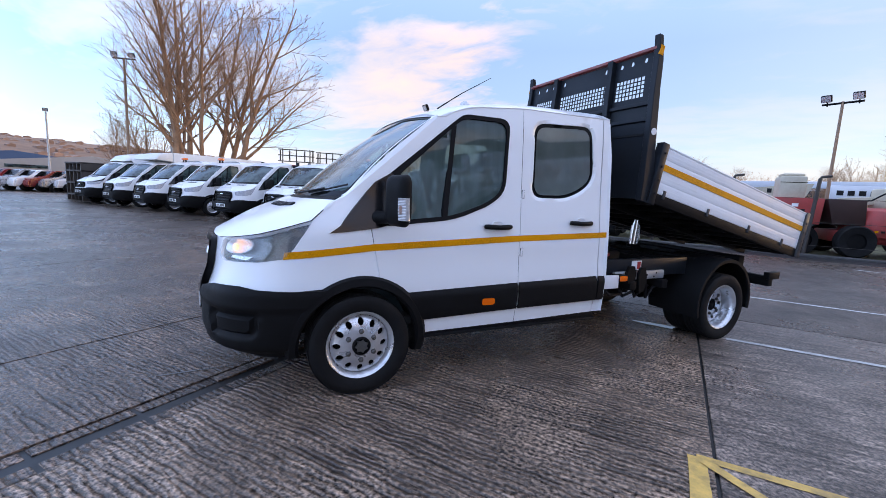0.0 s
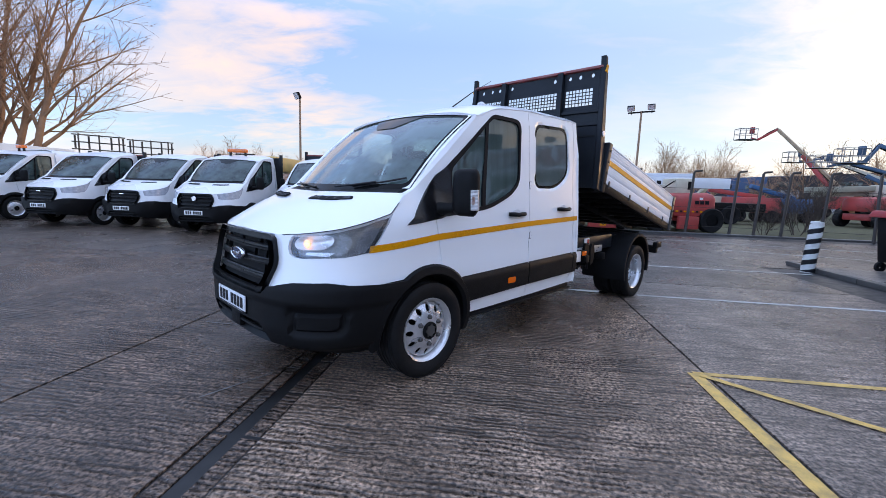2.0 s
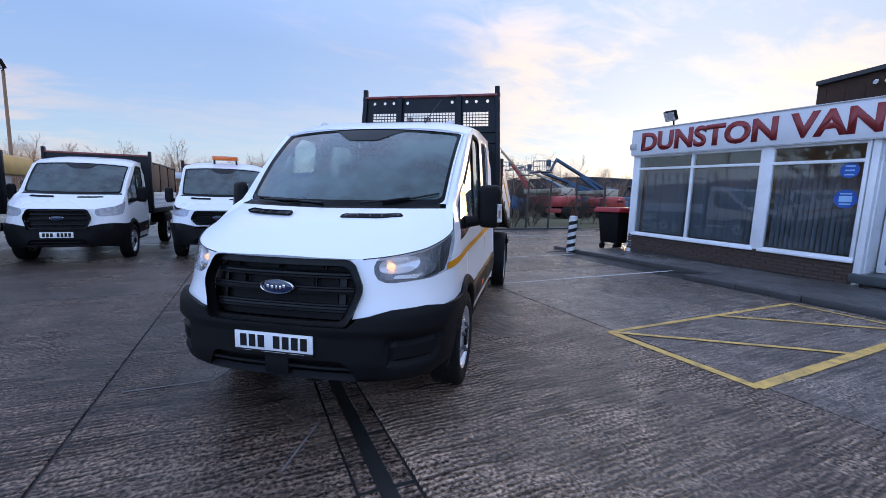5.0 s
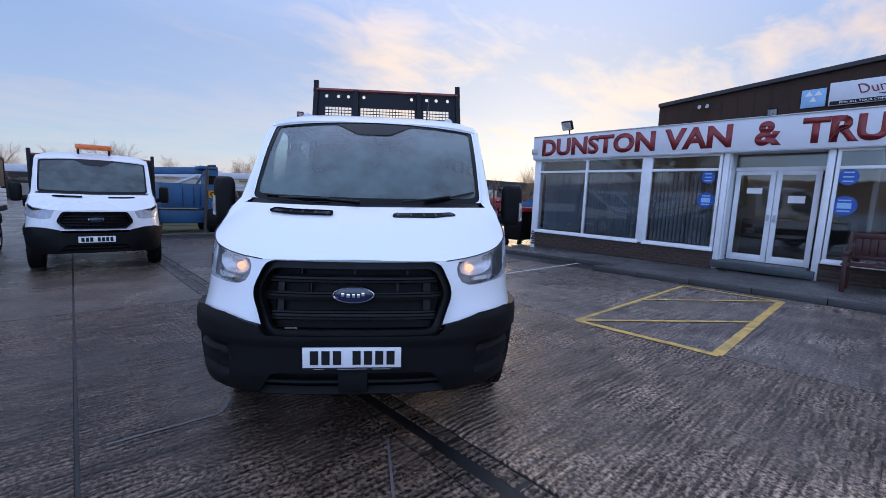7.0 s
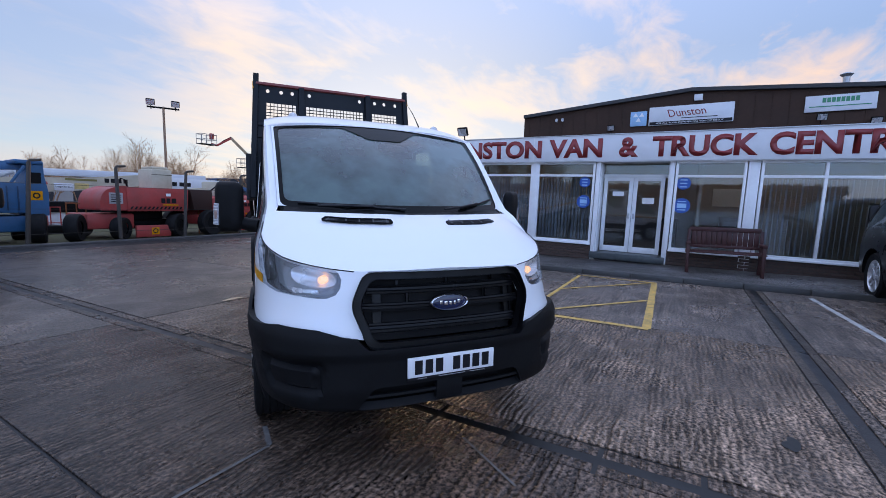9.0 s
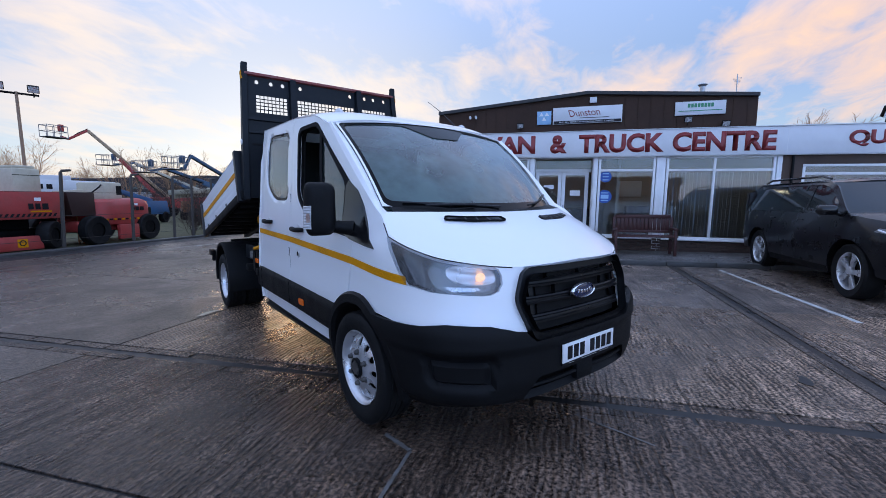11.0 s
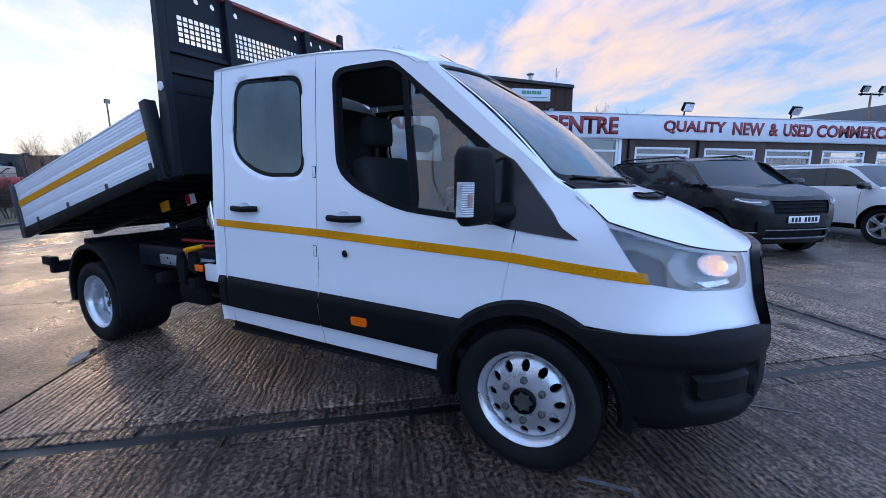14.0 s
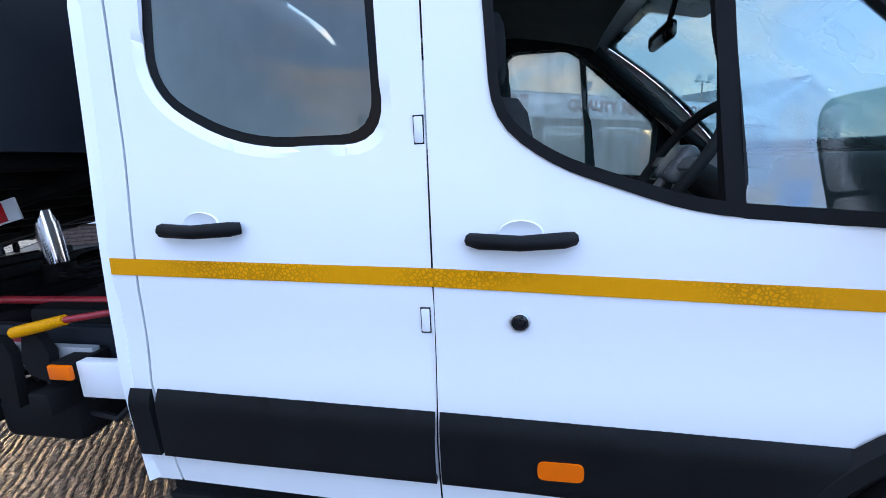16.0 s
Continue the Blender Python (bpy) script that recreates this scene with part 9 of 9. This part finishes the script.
# long pale boom trailer with faded lettering, behind the machines
trail = thing("boom_trailer", pose(0, 25.5, 0), "long pale boom trailer behind the machines", "trailer")
beam("boom", (-7.0, 0, 2.22), (9.0, -0.4, 2.50), 0.30, mat("pale_grey_boom", (0.62, 0.66, 0.72), 0.45, vary=0.12, scale=1.5), trail)
cream = [(-3.0, 1.36), (-0.3, 1.40), (2.1, 1.58), (4.4, 1.86), (4.6, 2.36), (2.4, 2.10), (-0.2, 1.98), (-3.0, 1.90)]
cb = prism("boom", cream, lambda u, v, w: Vector((u, -3.4 + w, v)), 0.34, JLGCREAM, trail, "tapered cream boom")
box("boom_stripe", (1.90, -3.408, 1.98), (2.9, -3.398, 2.06), mat("olive_stripe", (0.20, 0.17, 0.05), 0.6), cb, 0, "dark yellow stripe")
nb = box("name_board", (1.56, -3.43, 1.58), (2.14, -3.402, 1.86), FASCIA, trail, 0.004, "white name board")
finish("board_letters", text_mesh("Height for hire", lambda u, v, d: Vector((1.60 + 0.50 * u, -3.432 - 0.004 * d, 1.68 + 0.075 * v)), 0.0), INK, nb, "dark lettering")
box("boom_panel", (2.18, -3.41, 1.66), (2.62, -3.402, 1.88), mat("yellow_boom_panel", (0.55, 0.42, 0.16), 0.5, vary=0.3, scale=9), cb, 0, "dull yellow panel")
for k in range(4):
    box("board_bar", (3.15 + 0.22 * k, -3.408, 1.95), (3.30 + 0.22 * k, -3.398, 2.12), INK, cb, 0)
wb = box("name_board", (5.6, -1.25, 1.85), (10.5, -1.17, 2.40), FASCIA, trail, 0.01, "long white board")
for k in range(6):
    box("board_bar", (5.8 + k * 0.35, -1.262, 2.0), (6.02 + k * 0.35, -1.252, 2.2), INK, wb, 0)
box("chassis", (-5.5, -1.0, 0.7), (12.5, 0.6, 1.15), CHASSIS, trail, 0.05)
for x in (-4.5, -3.2, 4.0, 9.5, 10.8):
    big_wheel(trail, x, -0.9, 0.5); big_wheel(trail, x, 0.6, 0.5)
box("tool_bin", (-2.0, -1.1, 1.15), (1.2, 0.5, 1.6), GALV, trail, 0.04)


def raised_lift(base, elbow, tip, bask, c1, c2, label):
    root = thing("raised_boom", pose(0, 0, 0), label, "lift", "boom lifts")
    x, y = base
    box("machine_body", (x - 1.6, y - 1.0, 0.8), (x + 1.6, y + 1.0, 1.9), c1, root, 0.15, "machine body")
    for dx in (-1.2, 1.2):
        for dy in (-1.0, 1.0):
            big_wheel(root, x + dx, y + dy, 0.5)
    beam("boom", (x, y, 1.8), elbow, 0.24, c2, root)
    beam("boom", (x - 0.4, y + 0.2, 1.3), tuple(Vector(elbow) * 0.62 + Vector((x, y, 1.3)) * 0.38), 0.32, c1, root)
    beam("jib", elbow, tip, 0.20, c1, root)
    tube("boom_cable", [Vector((x, y, 1.5)), Vector(elbow) * 0.5 + Vector((x, y, 1.4)) * 0.5, Vector(elbow) + Vector((0, 0, -0.16))], 0.05, CHASSIS, root, 6)
    tube("boom_hose", [Vector(elbow) + Vector((0, 0, 0.14)), (Vector(elbow) + Vector(tip)) / 2 + Vector((0, 0, 0.16)), tip], 0.04, CHASSIS, root, 6)
    basket(root, bask, c1)
    beam("basket_link", tip, (bask[0] + 0.5, bask[1], bask[2] + 0.15), 0.16, c1, root)
    return root


TANBOOM = mat("tan_boom_paint", (0.34, 0.24, 0.14), 0.55, vary=0.2, scale=2)
STEELBLUE = mat("weathered_blue_boom", (0.035, 0.085, 0.15), 0.55, vary=0.25, scale=2, dirt=(0.10, 0.11, 0.12), dirt_amount=0.4)
raised_lift((28.0, 40.7), (24.7, 46.2, 8.2), (23.1, 46.4, 7.2), (22.0, 46.4, 7.2), JLGRED, TANBOOM, "red and tan boom lift with raised boom")
raised_lift((36.5, 42.5), (29.5, 46.8, 5.6), (28.4, 47.1, 5.4), (27.2, 47.4, 5.2), STEELBLUE, JLGCREAM, "boom lift with cream boom and basket")
raised_lift((31.5, 32.7), (24.4, 34.0, 5.4), (23.5, 33.8, 4.2), (22.5, 33.6, 4.1), STEELBLUE, STEELBLUE, "blue boom lift with folded raised boom")
raised_lift((34.0, 36.0), (26.0, 38.5, 4.5), (25.2, 38.7, 4.4), (24.2, 39.0, 4.1), STEELBLUE, STEELBLUE, "blue boom lift with long low boom")
for k, (x, y, c) in enumerate(((14.0, 29.0, JLGRED), (16.5, 30.0, BLUEMACH), (28.0, 29.5, BLUEMACH), (22.0, 31.5, ORANGEM), (31.5, 27.5, BLUEMACH), (12.0, 31.0, JLGCREAM), (35.0, 30.0, JLGRED))):
    r = thing("parked_machine", pose(x, y, 0, 0, 0, 17 * k), "compact access machine parked on the grass", "machine", "parked machines")
    finish("machine_cover", taper((-1.3, -0.8, 0.6), (1.3, 0.8, 1.5), 1.1), c, r, "", 40)
    for dx in (-0.9, 0.9):
        for dy in (-0.75, 0.75):
            big_wheel(r, dx, dy, 0.38)
    beam("boom", (0.8, 0, 1.5), (-2.4, 0.1, 1.9 + 0.3 * (k % 3)), 0.26, c, r)

# ---- bare winter trees ----
# colours raised and warmed to carry the low sunlight on the trees
BARK = mat("winter_bark", (0.33, 0.19, 0.105), 0.9, vary=0.35, scale=3, bump=0.4, bump_scale=20)
TWIG = mat("winter_twig", (0.27, 0.16, 0.105), 0.9, vary=0.3, scale=2)


def tree_mesh(name, height, seed, stems=1, depth=3, r0=0.2, min_r=0.010, lean=0.25, base=0.3, first=0.28, every=0.55):
    """A bare tree: leaders that run to the top, with upswept branches and fine twigs all along them."""
    rnd = random.Random(seed)
    parts = ([], []), ([], [])          # stems, branches and twigs

    def limb(p, d, length, r, level):
        n = 9 if level == 0 else (5 if level == 1 else 3)
        sides = 7 if level == 0 else (4 if level == 1 else 3)
        pts, rad, dirs = [p.copy()], [r], [d.copy()]
        for k in range(n):
            d = (d + Vector((rnd.uniform(-1, 1), rnd.uniform(-1, 1), rnd.uniform(-0.15, 0.55))) * (0.10 if level == 0 else 0.16)).normalized()
            p = p + d * (length / n)
            pts.append(p.copy()); dirs.append(d.copy()); rad.append(max(min_r * 0.55, r * (1 - 0.86 * (k + 1) / n)))
        verts, faces = parts[min(1, level)]
        o = len(verts)
        up = None
        for i, q in enumerate(pts):
            t = dirs[i]
            a = t.orthogonal().normalized() if up is None else (up - t * up.dot(t)).normalized()
            up = a
            b = t.cross(a)
            for k in range(sides):
                w = 2 * math.pi * k / sides
                verts.append(tuple(q + (a * math.cos(w) + b * math.sin(w)) * rad[i]))
        for i in range(n):
            for k in range(sides):
                a0, a1 = o + i * sides + k, o + i * sides + (k + 1) % sides
                faces.append((a0, a1, a1 + sides, a0 + sides))
        if level >= depth:
            return
        at = (first if level == 0 else 0.18) * length
        turn = rnd.uniform(0, 6.28)
        while at < length * 0.97:
            q = at / length * n
            i = min(n - 1, int(q))
            spot, dd = pts[i].lerp(pts[i + 1], q - i), dirs[i + 1]
            turn += 2.4 + rnd.uniform(-0.6, 0.6)
            a = dd.orthogonal().normalized()
            side = a * math.cos(turn) + dd.cross(a) * math.sin(turn)
            ang = radians(rnd.uniform(26, 52))
            nd = (dd * math.cos(ang) + side * math.sin(ang) + Vector((0, 0, 0.12))).normalized()
            left = 1 - at / length
            ln = (length * (0.16 + 0.42 * left) if level == 0 else length * (0.22 + 0.45 * left)) * rnd.uniform(0.65, 1.2)
            limb(spot, nd, ln, max(min_r, min(rad[i + 1] * 0.62, ln * 0.022)), level + 1)
            at += every * (1.0, 0.62, 0.42)[level] * rnd.uniform(0.7, 1.35) * height / 14

    for s in range(stems):
        a = 2 * math.pi * s / max(1, stems) + rnd.uniform(-0.4, 0.4)
        o = Vector((math.cos(a), math.sin(a), 0))
        tilt = lean * rnd.uniform(0.25, 1.25) if stems > 1 else 0.04
        limb(o * base * rnd.uniform(0.3, 1.0) if stems > 1 else Vector((0, 0, 0)), (Vector((0, 0, 1)) + o * tilt).normalized(), height * rnd.uniform(0.78, 1.02), r0 * rnd.uniform(0.6, 1.1), 0)
    made = []
    for verts, faces in parts:
        me = bpy.data.meshes.new(name)
        me.from_pydata(verts, [], faces)
        me.shade_smooth()
        me.materials.append(BARK)
        made.append(me)
    return made


def tree(meshes, x, y, s, yaw, label, name="bare_tree"):
    ob = new(name)
    ob.matrix_world = pose(x, y, -0.1, 0, 0, yaw) @ Matrix.Diagonal((s, s, s, 1))
    for part_name, me in zip(("trunk", "crown"), meshes):
        new(part_name, me).parent = ob
    return tagged(ob, label, "tree", "bare trees")


BIG = [tree_mesh("big_tree", 14.5, 17, 8, 3, 0.20, 0.012, 0.30, 1.7, 0.22, 0.70)]
SMALLT = [tree_mesh("small_tree", 8.0, 31 + k, 3, 2, 0.11, 0.014, 0.3, 0.4, 0.25, 0.6) for k in range(3)]
tree(BIG[0], -25.3, 16.2, 1.0, 30, "tall bare multi-stemmed winter tree lit by low sun")
tree(SMALLT[1], -28.2, 14.6, 0.85, 200, "bare multi-stemmed winter tree lit by low sun")
tree(SMALLT[0], -33.0, 15.6, 0.75, 80, "bare winter tree behind the vans")
rt = random.Random(5)
for k in range(110):
    az = radians(rt.uniform(28, 128)); d = rt.uniform(62, 110)
    tree(SMALLT[k % 3], -2 + d * math.cos(az), 3 + d * math.sin(az), rt.uniform(0.62, 1.10) * (0.7 + d / 240), rt.uniform(0, 360), "bare winter tree on the skyline")
for k, (x, y, s) in enumerate(((13.0, 40.0, 0.8), (17.5, 43.0, 0.85), (27.5, 45.0, 0.9), (21.5, -9.5, 0.75))):
    tree(SMALLT[k % 3], x, y, s, 50 * k, "bare winter tree beyond the fence")
# darker than the trees' bark: the backlit shade is in this colour
SCRUB_BACKLIT = mat("backlit_scrub", (0.060, 0.042, 0.032), 0.9, vary=0.3, scale=2)
SHRUBT = tree_mesh("fence_shrub", 8.0, 57, 5, 2, 0.08, 0.014, 0.45, 0.5, 0.15, 0.5)
for me in SHRUBT:
    me.materials.clear()
    me.materials.append(SCRUB_BACKLIT)
for k, (x, y, s) in enumerate(((19.0, 31.5, 0.50), (12.0, 20.6, 0.30), (10.4, 18.6, 0.30), (14.2, 19.2, 0.26), (16.4, 20.4, 0.30), (8.9, 18.0, 0.20))):
    tree(SHRUBT, x, y, s, 70 * k, "leafless scrub along the fence, coloured dark as backlit", "shrub")

# ---- far sheds and land ----
SHED = mat("far_dark_shed", (0.035, 0.033, 0.036), 0.7, vary=0.2, scale=0.2)
SHEDPALE = mat("far_pale_shed", (0.40, 0.38, 0.36), 0.6, vary=0.15, scale=0.2)
SHEDBLUE = mat("far_blue_shed", (0.05, 0.09, 0.17), 0.6, vary=0.15, scale=0.2)


def shed(x, y, w, d, h, yaw, material, label):
    r = thing("industrial_shed", pose(x, y, 0, 0, 0, yaw), label, "shed", "far sheds")
    prism("shed_wall", [(-w / 2, 0), (w / 2, 0), (w / 2, h), (0, h + 0.06 * w if w < 20 else h + 0.9), (-w / 2, h)], lambda u, v, q: Vector((u, q, v)), d, material, r)
    n = max(3, int(w / 5))
    for k in range(n):
        xx = -w / 2 + (k + 0.5) * w / n
        box("shed_door", (xx - 1.1, -0.06, 0), (xx + 1.1, -0.01, h * 0.62), SHEDPALE if material is SHED else SHED, r, 0)
    for k in range(n):
        xx = -w / 2 + (k + 0.5) * w / n
        box("shed_window", (xx - 1.6, -0.05, h * 0.72), (xx + 1.6, -0.01, h * 0.86), G_FAR, r, 0)
    return r


def polar(az, d):
    return -2.4 + d * math.cos(radians(az)), 3.5 + d * math.sin(radians(az))


for az, d, w, h, mt2 in ((31, 78, 44, 4.5, SHED), (46, 74, 34, 4.7, SHED), (58, 80, 30, 4.2, SHEDBLUE), (68, 84, 30, 3.9, SHED), (80, 90, 32, 4.2, SHEDPALE), (93, 92, 30, 4.0, SHED), (106, 86, 30, 4.4, SHEDPALE), (20, 90, 30, 4.6, SHED)):
    x, y = polar(az, d)
    shed(x, y, w, 14, h, az - 90, mt2, "long low industrial shed on the skyline")
for az, d, w, h, mt2 in ((160, 58, 16, 2.3, SHEDPALE), (166, 62, 14, 2.6, SHEDBLUE), (156, 60, 12, 2.2, SHEDPALE)):
    x, y = polar(az, d)
    shed(x, y, w, 8, h, az - 90, mt2, "low pale office building in the distance")

HILLM = mat("winter_hillside", (0.27, 0.15, 0.085), 0.95, vary=0.45, scale=0.012, dirt=(0.10, 0.075, 0.05), dirt_amount=0.8)
bm = bmesh.new()
rows = []
rh = random.Random(8)
for i in range(61):
    az = 98 + i * 1.6
    hgt = float(np.interp(az, [98, 118, 136, 150, 165, 194], [6, 20, 27, 43, 50, 42]))
    row = []
    for j, (d, q) in enumerate(((420, 0.0), (520, 0.25), (640, 0.6), (760, 0.85), (880, 1.0), (1200, 0.9))):
        x, y = polar(az, d)
        row.append(bm.verts.new((x, y, hgt * q + (rh.uniform(-1.4, 1.4) if 0 < j < 5 else -0.5))))
    rows.append(row)
for a, b in zip(rows, rows[1:]):
    for k in range(5):
        bm.faces.new((a[k], a[k + 1], b[k + 1], b[k]))
bmesh.ops.recalc_face_normals(bm, faces=bm.faces[:])
tagged(finish("hillside", bm, HILLM, None, "", 60), "brown winter hillside with houses in low sun", "hill", kind="structure")
verts, faces = [], []
for k in range(900):
    az = rh.uniform(100, 192); q = rh.uniform(0.05, 0.95)
    d = 440 + 400 * q
    hgt = float(np.interp(az, [98, 118, 136, 150, 165, 194], [6, 20, 27, 43, 50, 42])) * float(np.interp(d, [420, 520, 640, 760, 880], [0, 0.25, 0.6, 0.85, 1.0]))
    x, y = polar(az, d)
    w, l, h = rh.uniform(2.0, 6.0), rh.uniform(2.5, 4.0), rh.uniform(1.2, 2.4)
    o = len(verts)
    verts += [(x - w, y - l, hgt - 2), (x + w, y - l, hgt - 2), (x + w, y + l, hgt - 2), (x - w, y + l, hgt - 2), (x - w, y - l, hgt + h), (x + w, y - l, hgt + h), (x + w, y + l, hgt + h), (x - w, y + l, hgt + h), (x - w, y, hgt + h + 1.1), (x + w, y, hgt + h + 1.1)]
    faces += [tuple(o + i for i in f) for f in ((0, 1, 5, 4), (1, 2, 6, 9, 5), (2, 3, 7, 6), (3, 0, 4, 8, 7), (4, 5, 9, 8), (6, 7, 8, 9))]
me = bpy.data.meshes.new("far_houses"); me.from_pydata(verts, [], faces)
me.materials.append(mat("far_house", (0.30, 0.20, 0.15), 0.9, vary=0.5, scale=0.02))
tagged(new("far_houses", me), "small brick houses on the far hillside", "houses", kind="stuff")

# switchgear frames and a far row of cars
for n, (az, d) in enumerate(((138.5, 60), (133.8, 62))):
    x, y = polar(az, d)
    g = thing("switchgear_frame", pose(x, y, 0, 0, 0, az), "dark steel electrical gantry frame in the distance", "gantry", "gantries")
    for dy in (-1.8, 0, 1.8):
        tube("gantry_post", [(0, dy, 0), (0, dy, 6.1)], 0.08, FENCE, g, 5)
    for z in (4.4, 5.2, 6.0):
        tube("gantry_beam", [(0, -2.4, z), (0, 2.4, z)], 0.07, FENCE, g, 5)
    for dy in (-2.2, -1.1, 0.9, 2.1):
        tube("insulator", [(0.2, dy, 4.5), (0.2, dy, 5.9)], 0.10, FENCE, g, 5)
gate = thing("steel_stillage", pose(-27.2, 11.2, 0, 0, 0, 0), "tall dark steel stillage beside the vans", "stillage")
for k in range(5):
    box("stillage_post", (-0.9 + k * 0.42, -0.5, 0), (-0.82 + k * 0.42, 0.5, 1.9), FENCE, gate, 0.01)
for z in (0.3, 0.9, 1.5, 1.9):
    box("stillage_rail", (-0.9, -0.52, z - 0.04), (0.86, 0.52, z + 0.04), FENCE, gate, 0.01)
small_paints = (WHITE_FAR, mat("silver_car_paint", (0.4, 0.41, 0.43), 0.3, metal=0.5, vary=0.05), mat("red_car_paint", (0.22, 0.02, 0.02), 0.3, vary=0.1))
for k in range(9):
    x, y = polar(158 + 1.25 * k, 36 + 0.5 * k)
    c = thing("distant_car", pose(x, y, 0, 0, 0, 250 + 6 * k), ("white", "silver", "dark red")[k % 3] + " car parked in the distance", "car", "distant cars")
    bm = bmesh.new()
    prof = [(-1.9, 0.3), (-1.95, 0.85), (-1.5, 0.98), (-1.0, 1.42), (0.3, 1.45), (0.9, 0.98), (1.8, 0.82), (1.9, 0.3)]
    add_prism(bm, prof, lambda u, v, w: Vector((u, w - 0.85, v)), 1.7)
    bmesh.ops.recalc_face_normals(bm, faces=bm.faces[:])
    bmesh.ops.bevel(bm, geom=bm.edges[:], offset=0.10, segments=2, affect="EDGES")
    finish("car_body", bm, small_paints[k % 3], c, "", 50)
    for s in (1, -1):
        prism("side_window", [(-1.3, 0.98), (-0.92, 1.36), (0.25, 1.38), (0.72, 0.98)], lambda u, v, w, s=s: Vector((u, s * 0.853 + s * w, v)), 0.006, GLOSSBLACK, c)
        for wx in (-1.2, 1.2):
            bm = bmesh.new(); add_lathe(bm, [(0.12, -0.1), (0.31, -0.1), (0.31, 0.1), (0.12, 0.1)], "y", 16, Matrix.Translation((wx, s * 0.78, 0.31)))
            finish("wheel", bm, RUBBER, c)
    prism("windscreen", [(-0.7, 0.0), (0.7, 0.0), (0.62, 0.5), (-0.62, 0.5)], lambda u, v, w: Vector((0.93 - v * 1.1 + 0.03, u, 0.97 + v * 0.85)), 0.01, GLOSSBLACK, c)
